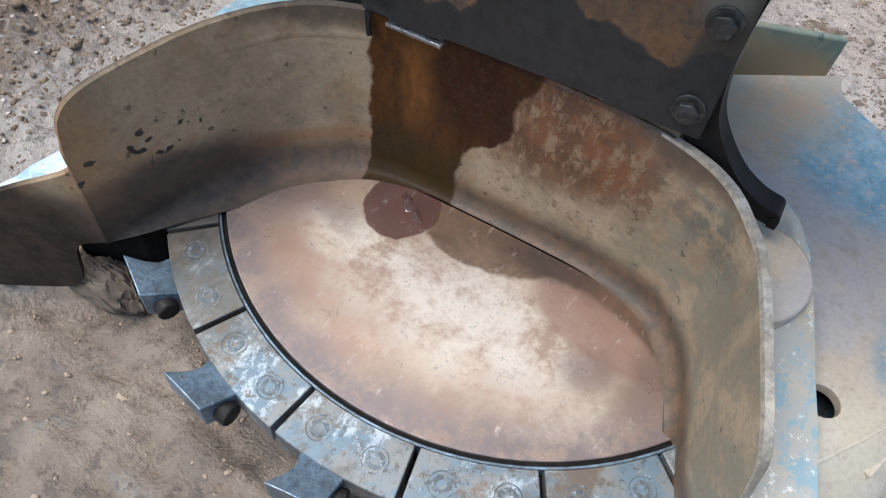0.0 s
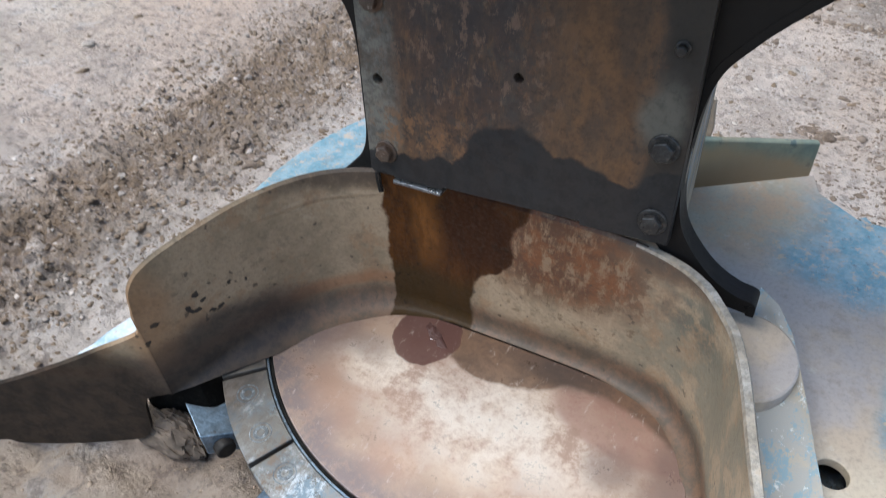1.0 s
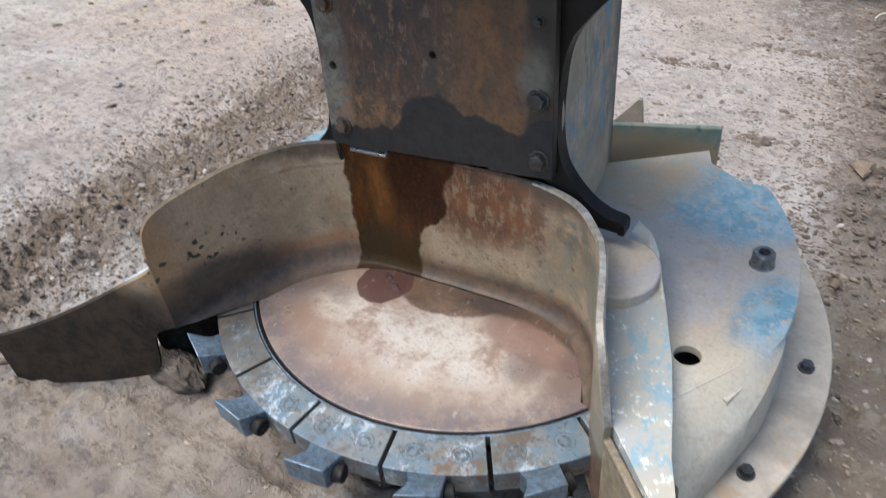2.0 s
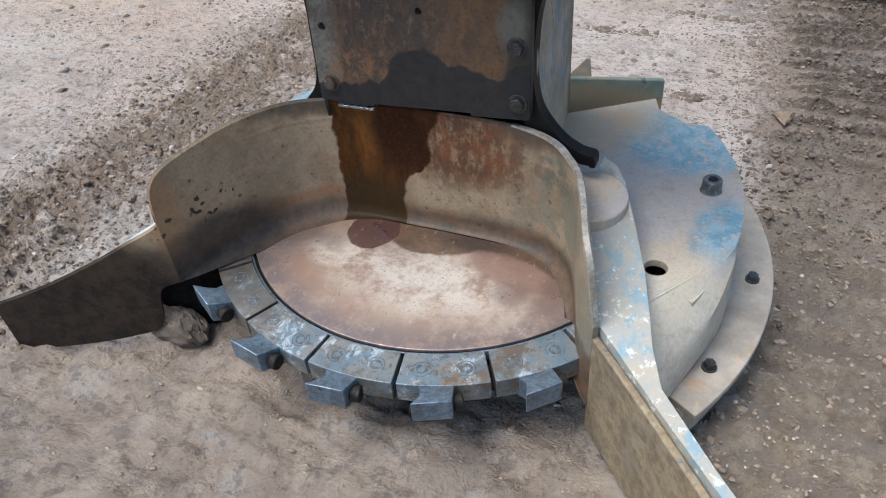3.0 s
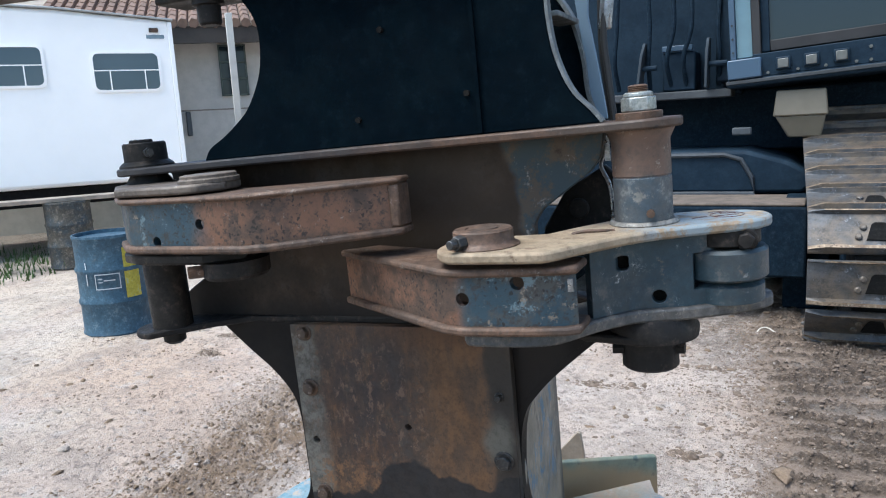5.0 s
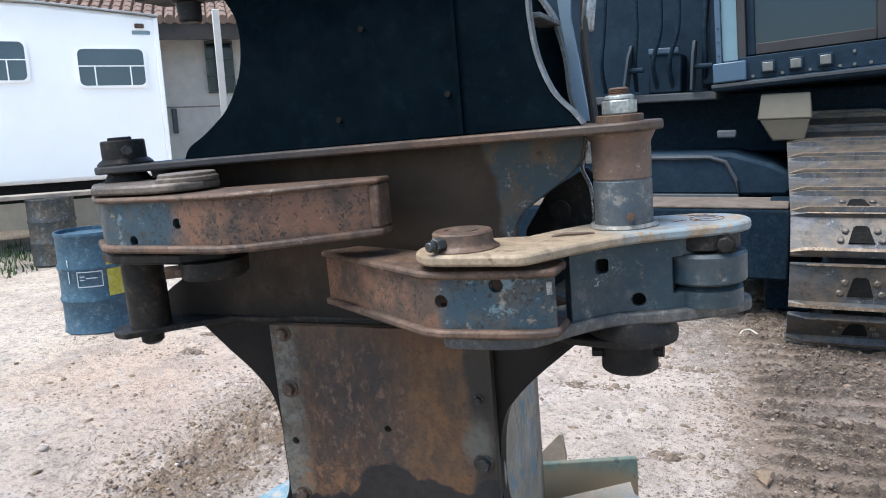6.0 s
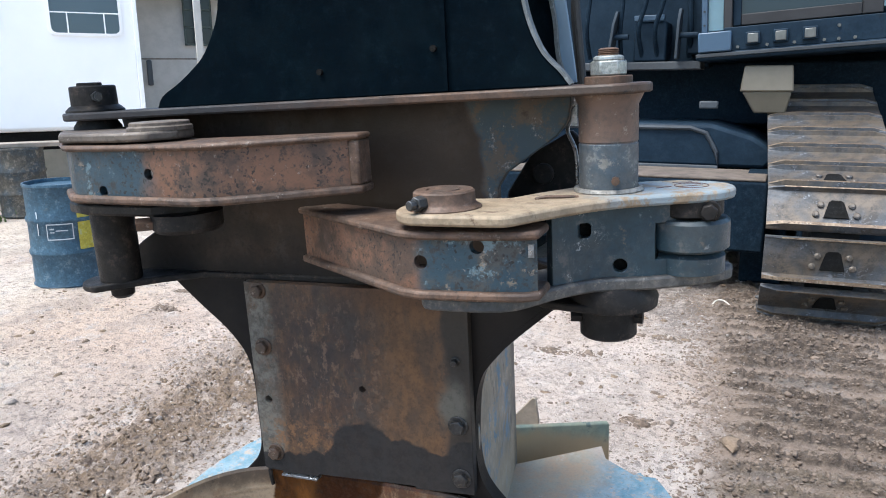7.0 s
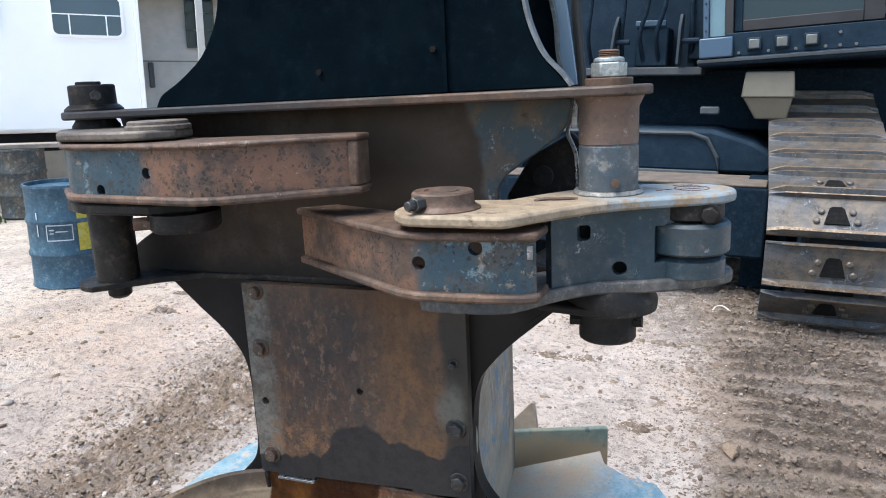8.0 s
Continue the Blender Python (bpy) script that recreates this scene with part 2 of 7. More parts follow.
def plate_material():
    m, nt, b = nodes_of("stained_front_plate")
    v = coords(nt)
    w = warped(nt, v, 14.0, 0.05)
    wx, wy, wz = axis_of(nt, w)
    streak = noise_tex(nt, v, 24, 10, 0.72, (1.0, 1.0, 0.4))
    grain = noise_tex(nt, v, 30, 10, 0.8)
    col = mix(nt, ramp(nt, streak, 0.43, 0.57), (0.098, 0.056, 0.033), (0.062, 0.045, 0.034))
    col = mix(nt, ramp(nt, grain, 0.55, 0.62, 0.0, 0.7), col, (0.135, 0.066, 0.033))
    col = mix(nt, ramp(nt, grain, 0.47, 0.39, 0.0, 0.85), col, (0.03, 0.026, 0.023))
    dull = calc(nt, "MULTIPLY", blob(nt, w, (-0.02, 0.06, 0.98), (0.17, 0.3, 0.09), 0.5), ramp(nt, noise_tex(nt, v, 20, 10, 0.75), 0.42, 0.56))
    col = mix(nt, calc(nt, "MULTIPLY", dull, 0.8), col, (0.042, 0.034, 0.029))
    patch = calc(nt, "MULTIPLY", blob(nt, w, (0.0, 0.06, 0.86), (0.14, 0.3, 0.2), 0.5), ramp(nt, noise_tex(nt, v, 28, 10, 0.75), 0.52, 0.58))
    col = mix(nt, calc(nt, "MULTIPLY", patch, 0.75), col, (0.062, 0.052, 0.043))
    tan = calc(nt, "MULTIPLY", ramp(nt, calc(nt, "ADD", wx, calc(nt, "MULTIPLY", streak, 0.12)), 0.10, 0.18), ramp(nt, wx, 0.205, 0.235, 1.0, 0.0))
    tone = mix(nt, ramp(nt, noise_tex(nt, v, 14, 10, 0.75), 0.42, 0.58), (0.125, 0.066, 0.032), (0.078, 0.044, 0.025))
    col = mix(nt, calc(nt, "MULTIPLY", tan, ramp(nt, streak, 0.38, 0.6, 0.95, 0.45)), col, mix(nt, ramp(nt, grain, 0.56, 0.66, 0.0, 0.6), tone, (0.06, 0.045, 0.03)))
    top = calc(nt, "MULTIPLY", ramp(nt, wz, 1.0, 1.06), ramp(nt, wx, -0.1, 0.06))
    col = mix(nt, calc(nt, "MULTIPLY", top, 0.55), col, (0.085, 0.042, 0.022))
    right = ramp(nt, wx, 0.228, 0.248)
    col = mix(nt, calc(nt, "MULTIPLY", right, 0.88), col, (0.03, 0.026, 0.022))
    grey = calc(nt, "MULTIPLY", ramp(nt, wx, -0.165, -0.19), ramp(nt, noise_tex(nt, v, 12, 8, 0.7), 0.40, 0.52, 0.15, 0.9))
    col = mix(nt, grey, col, mix(nt, ramp(nt, grain, 0.45, 0.58), (0.15, 0.138, 0.115), (0.085, 0.08, 0.07)))
    pad = calc(nt, "MULTIPLY", blob(nt, w, (0.252, 0.06, 0.82), (0.03, 0.3, 0.05), 0.5), 0.8)
    col = mix(nt, pad, col, (0.115, 0.105, 0.085))
    light = calc(nt, "MULTIPLY", blob(nt, w, (-0.07, 0.06, 0.70), (0.16, 0.3, 0.05), 0.5), ramp(nt, noise_tex(nt, v, 38, 10, 0.78), 0.47, 0.55))
    col = mix(nt, calc(nt, "MULTIPLY", light, 0.9), col, (0.185, 0.095, 0.046))
    oily = calc(nt, "MULTIPLY", blob(nt, w, (-0.06, 0.06, 0.90), (0.13, 0.3, 0.20), 0.5), ramp(nt, noise_tex(nt, v, 30, 10, 0.78, (1.0, 1.0, 0.3)), 0.40, 0.52))
    col = mix(nt, calc(nt, "MULTIPLY", oily, 0.6), col, (0.034, 0.027, 0.027))
    rub = calc(nt, "MULTIPLY", blob(nt, w, (-0.05, 0.06, 0.86), (0.17, 0.3, 0.18), 0.5), ramp(nt, noise_tex(nt, v, 46, 12, 0.8, (1.0, 1.0, 0.6)), 0.54, 0.59))
    col = mix(nt, calc(nt, "MULTIPLY", rub, 0.8), col, (0.135, 0.085, 0.06))
    e = warped(nt, v, 22.0, 0.055)
    lower = calc(nt, "MAXIMUM", calc(nt, "MAXIMUM", blob(nt, e, (0.03, 0.06, 0.60), (0.115, 0.3, 0.15), 0.04), blob(nt, e, (0.13, 0.06, 0.60), (0.13, 0.3, 0.115), 0.04)), blob(nt, e, (0.29, 0.06, 0.66), (0.085, 0.3, 0.075), 0.05))
    lower = calc(nt, "MAXIMUM", lower, ramp(nt, calc(nt, "SUBTRACT", axis_of(nt, e)[2], calc(nt, "MULTIPLY", axis_of(nt, e)[0], 0.12)), 0.668, 0.675, 1.0, 0.0))
    col = mix(nt, calc(nt, "MULTIPLY", lower, 0.95), col, mix(nt, ramp(nt, grain, 0.44, 0.6), (0.022, 0.0205, 0.0205), (0.014, 0.0135, 0.014)))
    fine = noise_tex(nt, v, 110, 5, 0.7)
    col = mix(nt, ramp(nt, fine, 0.45, 0.75, 0.0, 0.45), col, (0.02, 0.017, 0.014))
    put(nt, b, "Base Color", col)
    put(nt, b, "Metallic", 0.0)
    put(nt, b, "Specular IOR Level", 0.2)
    put(nt, b, "Roughness", ramp(nt, streak, 0.3, 0.7, 0.42, 0.62))
    bump(nt, b, calc(nt, "ADD", fine, grain), 0.22, 0.002)
    return m


def butt_material():
    m, nt, b = nodes_of("polished_butt_plate")
    v = coords(nt)
    w = warped(nt, v, 9.0, 0.08)
    e = warped(nt, v, 22.0, 0.025)
    mott = noise_tex(nt, v, 15, 12, 0.8)
    grain = noise_tex(nt, v, 42, 10, 0.8)
    col = mix(nt, ramp(nt, noise_tex(nt, v, 5, 10, 0.7), 0.42, 0.58), (0.37, 0.235, 0.17), (0.44, 0.31, 0.225))
    rx, ry, rz = axis_of(nt, w)
    ex, ey, ez = axis_of(nt, e)
    out = calc(nt, "ADD", calc(nt, "POWER", calc(nt, "SUBTRACT", rx, 0.03), 2.0), calc(nt, "POWER", calc(nt, "SUBTRACT", ry, 0.19), 2.0))
    # grey mauve film towards the saw and the open side
    film = calc(nt, "MAXIMUM", ramp(nt, out, 0.185, 0.28), ramp(nt, rx, -0.22, -0.38))
    col = mix(nt, calc(nt, "MULTIPLY", film, ramp(nt, mott, 0.38, 0.56, 0.4, 0.95)), col, (0.15, 0.118, 0.115))
    # rubbed bright middle, with some of the sky's reflection in its colour
    pale = calc(nt, "MAXIMUM", blob(nt, w, (0.10, -0.12, 0.25), (0.22, 0.11, 1), 0.65), blob(nt, w, (-0.12, -0.09, 0.25), (0.13, 0.05, 1), 0.7))
    col = mix(nt, calc(nt, "MULTIPLY", pale, ramp(nt, mott, 0.60, 0.42, 0.2, 0.9)), col, (0.80, 0.70, 0.60))
    # pink corner with a hard curved border
    pink = blob(nt, e, (0.33, -0.005, 0.25), (0.17, 0.085, 1), 0.12)
    col = mix(nt, calc(nt, "MULTIPLY", pink, ramp(nt, mott, 0.62, 0.40, 0.4, 0.85)), col, (0.28, 0.145, 0.11))
    for c, r, k in (((0.30, -0.11, 0.25), (0.05, 0.04, 1), 0.7), ((-0.21, -0.06, 0.25), (0.05, 0.03, 1), 0.5), ((-0.30, -0.06, 0.25), (0.06, 0.05, 1), 0.5), ((0.40, -0.08, 0.25), (0.04, 0.09, 1), 0.7)):
        col = mix(nt, calc(nt, "MULTIPLY", blob(nt, w, c, r, 0.6), k), col, (0.19, 0.125, 0.105))
    col = mix(nt, ramp(nt, mott, 0.54, 0.62, 0.0, 0.5), col, (0.26, 0.165, 0.125))
    col = mix(nt, ramp(nt, grain, 0.56, 0.64, 0.0, 0.45), col, (0.22, 0.15, 0.12))
    # crease shade along the wall put in as brown, oil round the run's foot
    browner = calc(nt, "MAXIMUM", blob(nt, e, (0.03, 0.06, 0.25), (0.15, 0.095, 1), 0.05), calc(nt, "MULTIPLY", ramp(nt, calc(nt, "ADD", ey, calc(nt, "MULTIPLY", calc(nt, "POWER", calc(nt, "SUBTRACT", ex, 0.23), 2.0), 2.2)), 0.016, 0.034), ramp(nt, ex, 0.07, 0.12)))
    col = mix(nt, calc(nt, "MULTIPLY", browner, 0.88), col, mix(nt, ramp(nt, mott, 0.42, 0.58), (0.185, 0.105, 0.062), (0.115, 0.07, 0.046)))
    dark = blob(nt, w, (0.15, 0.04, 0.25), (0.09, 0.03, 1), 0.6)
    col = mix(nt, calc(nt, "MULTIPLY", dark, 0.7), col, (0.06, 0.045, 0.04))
    wet = blob(nt, e, (-0.125, 0.015, 0.25), (0.07, 0.078, 1), 0.04)
    col = mix(nt, calc(nt, "MULTIPLY", wet, 0.9), col, (0.13, 0.06, 0.05))
    scratch = ramp(nt, noise_tex(nt, v, 60, 8, 0.78, (1.0, 0.35, 1.0)), 0.57, 0.66)
    col = mix(nt, calc(nt, "MULTIPLY", scratch, 0.45), col, (0.62, 0.53, 0.47))
    put(nt, b, "Base Color", col)
    put(nt, b, "Metallic", ramp(nt, film, 0, 1, 0.45, 0.3))
    put(nt, b, "Roughness", mix(nt, wet, ramp(nt, mott, 0.35, 0.65, 0.26, 0.46), (0.12, 0.12, 0.12)))
    bump(nt, b, calc(nt, "ADD", grain, mott), 0.16, 0.002)
    return m


def top_material():
    """Blue paint worn through to dust over the housing's top."""
    m, nt, b = nodes_of("dusty_blue_housing_paint")
    v = coords(nt)
    w = warped(nt, v, 10.0, 0.12)
    dust = mix(nt, ramp(nt, noise_tex(nt, v, 5, 8, 0.6), 0.4, 0.6), (0.35, 0.30, 0.265), (0.41, 0.315, 0.225))
    painted = calc(nt, "MAXIMUM", blob(nt, w, (0.60, 0.52, 0.36), (0.22, 0.16, 1), 0.3), blob(nt, w, (0.735, 0.15, 0.36), (0.06, 0.12, 1), 0.45))
    painted = calc(nt, "MAXIMUM", painted, blob(nt, w, (-0.6, 0.1, 0.36), (0.2, 0.7, 1), 0.4))
    speck = ramp(nt, noise_tex(nt, v, 34, 10, 0.8), 0.60, 0.52)
    col = mix(nt, calc(nt, "MULTIPLY", painted, speck), dust, mix(nt, ramp(nt, noise_tex(nt, v, 22, 10, 0.75), 0.42, 0.58), (0.115, 0.225, 0.27), (0.215, 0.30, 0.33)))
    col = mix(nt, calc(nt, "MULTIPLY", painted, ramp(nt, noise_tex(nt, v, 60, 10, 0.8), 0.58, 0.62, 0.0, 0.8)), col, (0.10, 0.12, 0.13))
    sand = blob(nt, w, (0.30, 0.58, 0.36), (0.20, 0.20, 1), 0.35)
    col = mix(nt, calc(nt, "MULTIPLY", sand, 0.95), col, mix(nt, ramp(nt, noise_tex(nt, v, 16, 10, 0.75), 0.42, 0.58), (0.36, 0.235, 0.135), (0.30, 0.25, 0.17)))
    pale = blob(nt, w, (0.70, -0.16, 0.3), (0.17, 0.16, 1), 0.5)
    col = mix(nt, calc(nt, "MULTIPLY", pale, 0.6), col, (0.45, 0.39, 0.29))
    smear = noise_tex(nt, v, 18, 10, 0.75)
    col = mix(nt, ramp(nt, smear, 0.5, 0.66, 0.0, 0.5), col, (0.25, 0.19, 0.14))
    col = mix(nt, ramp(nt, smear, 0.42, 0.32, 0.0, 0.45), col, (0.5, 0.45, 0.38))
    fine = noise_tex(nt, v, 130, 4, 0.7)
    col = mix(nt, ramp(nt, fine, 0.4, 0.85, 0.0, 0.4), col, (0.12, 0.11, 0.1))
    put(nt, b, "Base Color", col)
    put(nt, b, "Roughness", 0.6)
    bump(nt, b, fine, 0.15, 0.002)
    return m


def strip_material():
    m, nt, b = nodes_of("scraped_blue_white_edge")
    v = coords(nt)
    n1 = noise_tex(nt, v, 26, 12, 0.8, (1.0, 0.6, 1.0))
    col = mix(nt, ramp(nt, noise_tex(nt, v, 9, 8, 0.7), 0.42, 0.58), (0.34, 0.285, 0.215), (0.28, 0.265, 0.235))
    col = mix(nt, ramp(nt, n1, 0.52, 0.57, 0.0, 0.85), col, (0.16, 0.25, 0.285))
    col = mix(nt, ramp(nt, noise_tex(nt, v, 40, 8, 0.75), 0.56, 0.62), col, (0.52, 0.50, 0.46))
    put(nt, b, "Base Color", col)
    put(nt, b, "Roughness", 0.62)
    put(nt, b, "Metallic", 0.0)
    bump(nt, b, noise_tex(nt, v, 60, 6, 0.7), 0.3, 0.003)
    return m


def ring_material():
    m, nt, b = nodes_of("scuffed_saw_ring_steel")
    v = coords(nt)
    x, y, z = axis_of(nt, warped(nt, v, 6.0, 0.1))
    swirl = noise_tex(nt, v, 22, 10, 0.8, (1.0, 0.6, 1.0))
    col = mix(nt, ramp(nt, noise_tex(nt, v, 12, 10, 0.75), 0.44, 0.56), (0.18, 0.175, 0.165), (0.12, 0.16, 0.19))
    col = mix(nt, ramp(nt, swirl, 0.52, 0.6, 0.0, 0.8), col, (0.40, 0.43, 0.45))
    col = mix(nt, ramp(nt, noise_tex(nt, v, 50, 8, 0.8), 0.52, 0.60, 0.0, 0.8), col, (0.08, 0.068, 0.056))
    rustp = ramp(nt, noise_tex(nt, v, 10, 10, 0.75), 0.54, 0.60)
    col = mix(nt, calc(nt, "MULTIPLY", rustp, 0.85), col, (0.17, 0.095, 0.048))
    grime = ramp(nt, x, -0.22, -0.40, 0.0, 0.9)
    col = mix(nt, grime, col, mix(nt, ramp(nt, swirl, 0.42, 0.58), (0.055, 0.044, 0.036), (0.10, 0.075, 0.055)))
    grime = ramp(nt, noise_tex(nt, v, 5, 8, 0.7), 0.50, 0.60, 0.0, 0.7)
    col = mix(nt, grime, col, (0.10, 0.085, 0.07))
    put(nt, b, "Base Color", col)
    put(nt, b, "Metallic", ramp(nt, x, -0.27, -0.43, 0.4, 0.0))
    put(nt, b, "Specular IOR Level", ramp(nt, x, -0.27, -0.43, 0.5, 0.2))
    put(nt, b, "Roughness", ramp(nt, swirl, 0.3, 0.7, 0.4, 0.65))
    bump(nt, b, calc(nt, "ADD", swirl, noise_tex(nt, v, 70, 6, 0.7)), 0.25, 0.002)
    return m


def soil_material(name, light, dark):
    m, nt, b = nodes_of(name)
    v = coords(nt)
    x, y, z = axis_of(nt, warped(nt, v, 2.5, 0.5))
    bx = calc(nt, "ADD", axis_of(nt, warped(nt, v, 5.0, 0.42))[0], calc(nt, "MULTIPLY", y, 0.06))
    wide = calc(nt, "ADD", calc(nt, "MULTIPLY", y, 0.06), 0.37)
    band = calc(nt, "MULTIPLY", ramp(nt, y, -2.0, -1.3), 1.0)
    band = calc(nt, "MULTIPLY", calc(nt, "MULTIPLY", band, ramp(nt, noise_tex(nt, v, 3.5, 6, 0.7), 0.36, 0.46, 0.35, 1.0)), ramp(nt, calc(nt, "DIVIDE", calc(nt, "ABSOLUTE", calc(nt, "ADD", bx, 1.15)), wide), 0.4, 0.95, 1.0, 0.0))
    band = calc(nt, "MULTIPLY", band, ramp(nt, y, 2.4, 3.6, 1.0, 0.0))
    tx = axis_of(nt, warped(nt, v, 6.0, 0.35))[0]
    tracks = calc(nt, "MULTIPLY", ramp(nt, tx, 0.92, 1.18), ramp(nt, x, 2.6, 3.2, 1.0, 0.0))
    col = mix(nt, ramp(nt, noise_tex(nt, v, 1.3, 8, 0.6), 0.35, 0.65), light, (light[0] * 0.82, light[1] * 0.8, light[2] * 0.78))
    col = mix(nt, calc(nt, "MULTIPLY", ramp(nt, noise_tex(nt, v, 0.45, 4, 0.5), 0.45, 0.6), 0.4), col, (0.42, 0.27, 0.17))
    sandy = calc(nt, "MULTIPLY", ramp(nt, x, -1.9, -2.8), ramp(nt, noise_tex(nt, v, 0.8, 6, 0.6), 0.35, 0.55))
    col = mix(nt, calc(nt, "MULTIPLY", sandy, 0.7), col, (0.56, 0.47, 0.37))
    orange = blob(nt, warped(nt, v, 1.5, 0.8), (-2.7, 2.3, 0), (0.9, 0.8, 5), 0.6)
    col = mix(nt, calc(nt, "MULTIPLY", orange, 0.6), col, (0.48, 0.32, 0.22))
    turned = mix(nt, ramp(nt, noise_tex(nt, v, 9, 10, 0.75, (0.45, 1.0, 1.0)), 0.51, 0.60), dark, (0.27, 0.20, 0.155))
    turned = mix(nt, ramp(nt, noise_tex(nt, v, 45, 10, 0.8), 0.50, 0.60, 0.0, 0.7), turned, (0.08, 0.055, 0.038))
    col = mix(nt, calc(nt, "MULTIPLY", band, ramp(nt, noise_tex(nt, v, 7, 10, 0.75), 0.40, 0.50, 0.35, 0.97)), col, turned)
    col = mix(nt, calc(nt, "MULTIPLY", tracks, 0.85), col, mix(nt, ramp(nt, y, 0.7, 1.7), (0.35, 0.275, 0.195), (0.165, 0.115, 0.08)))
    near = calc(nt, "MULTIPLY", ramp(nt, y, -0.1, -0.5), 0.7)
    col = mix(nt, near, col, mix(nt, ramp(nt, noise_tex(nt, v, 8, 10, 0.75), 0.42, 0.58), (0.42, 0.325, 0.24), (0.28, 0.205, 0.147)))
    # machine's shadow on the ground, put into the soil colour as a dark patch
    mud = blob(nt, warped(nt, v, 4.0, 0.5), (1.2, 4.0, 0), (0.75, 1.0, 5), 0.4)
    col = mix(nt, calc(nt, "MULTIPLY", mud, ramp(nt, noise_tex(nt, v, 9, 10, 0.75), 0.40, 0.54, 0.3, 0.9)), col, (0.105, 0.08, 0.062))
    # damp patches at random over the yard
    browner = calc(nt, "MULTIPLY", ramp(nt, noise_tex(nt, v, 2.6, 8, 0.7, (1.0, 0.7, 1.0)), 0.48, 0.58), 0.42)
    col = mix(nt, browner, col, (0.27, 0.215, 0.175))
    crust = ramp(nt, noise_tex(nt, v, 5.5, 10, 0.75), 0.54, 0.6, 0.0, 0.5)
    col = mix(nt, calc(nt, "MULTIPLY", crust, calc(nt, "SUBTRACT", 1.0, calc(nt, "MAXIMUM", band, tracks))), col, (0.54, 0.48, 0.43))
    crusty = blob(nt, warped(nt, v, 5.0, 0.3), (-0.78, 0.35, 0), (0.3, 0.75, 5), 0.4)
    col = mix(nt, calc(nt, "MULTIPLY", crusty, 0.3), col, (0.62, 0.55, 0.49))
    grit = noise_tex(nt, v, 22, 12, 0.78)
    col = mix(nt, ramp(nt, grit, 0.50, 0.60, 0.0, 0.7), col, (0.17, 0.125, 0.1))
    litter = ramp(nt, noise_tex(nt, v, 9, 12, 0.8), 0.56, 0.60, 0.0, 0.6)
    col = mix(nt, litter, col, (0.13, 0.1, 0.085))
    dry = ramp(nt, noise_tex(nt, v, 13, 10, 0.7, (0.35, 1.0, 1.0)), 0.52, 0.62)
    high = ramp(nt, calc(nt, "ADD", axis_of(nt, v)[2], calc(nt, "MULTIPLY", noise_tex(nt, v, 14, 8, 0.75), 0.05)), 0.022, 0.05)
    far_ruts = ramp(nt, y, 0.7, 1.7)
    # ridges coloured darker to carry the shade of their fronts, most so far off
    ridge = mix(nt, far_ruts, mix(nt, ramp(nt, noise_tex(nt, v, 24, 8, 0.75), 0.4, 0.6), (0.26, 0.19, 0.128), (0.40, 0.31, 0.22)), mix(nt, ramp(nt, noise_tex(nt, v, 24, 8, 0.75), 0.4, 0.6), (0.062, 0.042, 0.029), (0.145, 0.102, 0.071)))
    col = mix(nt, calc(nt, "MULTIPLY", tracks, high), col, ridge)
    col = mix(nt, calc(nt, "MULTIPLY", calc(nt, "MULTIPLY", tracks, calc(nt, "SUBTRACT", 1.0, high)), ramp(nt, noise_tex(nt, v, 7, 8, 0.7), 0.38, 0.54, 0.3, 0.85)), col, (0.27, 0.20, 0.15))
    col = mix(nt, calc(nt, "MULTIPLY", calc(nt, "MULTIPLY", tracks, dry), 0.3), col, (0.34, 0.29, 0.25))
    stone = ramp(nt, noise_tex(nt, v, 75, 3, 0.6), 0.63, 0.68)
    col = mix(nt, calc(nt, "MULTIPLY", stone, calc(nt, "MULTIPLY", ramp(nt, y, -0.2, 0.2, 0.0, 0.7), ramp(nt, calc(nt, "MAXIMUM", band, tracks), 0, 1, 1.0, 0.3))), col, (0.55, 0.5, 0.46))
    put(nt, b, "Base Color", col)
    put(nt, b, "Roughness", 0.75)
    bump(nt, b, calc(nt, "ADD", grit, calc(nt, "MULTIPLY", noise_tex(nt, v, 90, 5, 0.7), 0.5)), 1.0, 0.03)
    return m


blue_white = worn_metal("scraped_blue_white", (0.24, 0.36, 0.43), (0.50, 0.52, 0.52), 0.6, (0.4, 0.33, 0.26), 0.5, 0.0, 16.0, mott=0.25)
wall_mat, plate_mat, butt_mat = wall_material(), plate_material(), butt_material()
top_mat, strip_mat, ring_mat = top_material(), strip_material(), ring_material()
soil = soil_material("trodden_soil", (0.60, 0.505, 0.437), (0.22, 0.145, 0.088))


def plain(name, colour, rough=0.6, metal=0.0, grain=40.0, var=0.25):
    m, nt, b = nodes_of(name)
    v = coords(nt)
    n = noise_tex(nt, v, grain * 0.15, 8, 0.65)
    put(nt, b, "Base Color", mix(nt, ramp(nt, n, 0.35, 0.7), colour, [c * (1 - var) for c in colour]))
    put(nt, b, "Roughness", rough)
    put(nt, b, "Metallic", metal)
    bump(nt, b, noise_tex(nt, v, grain, 5, 0.6), 0.08, 0.003)
    return m


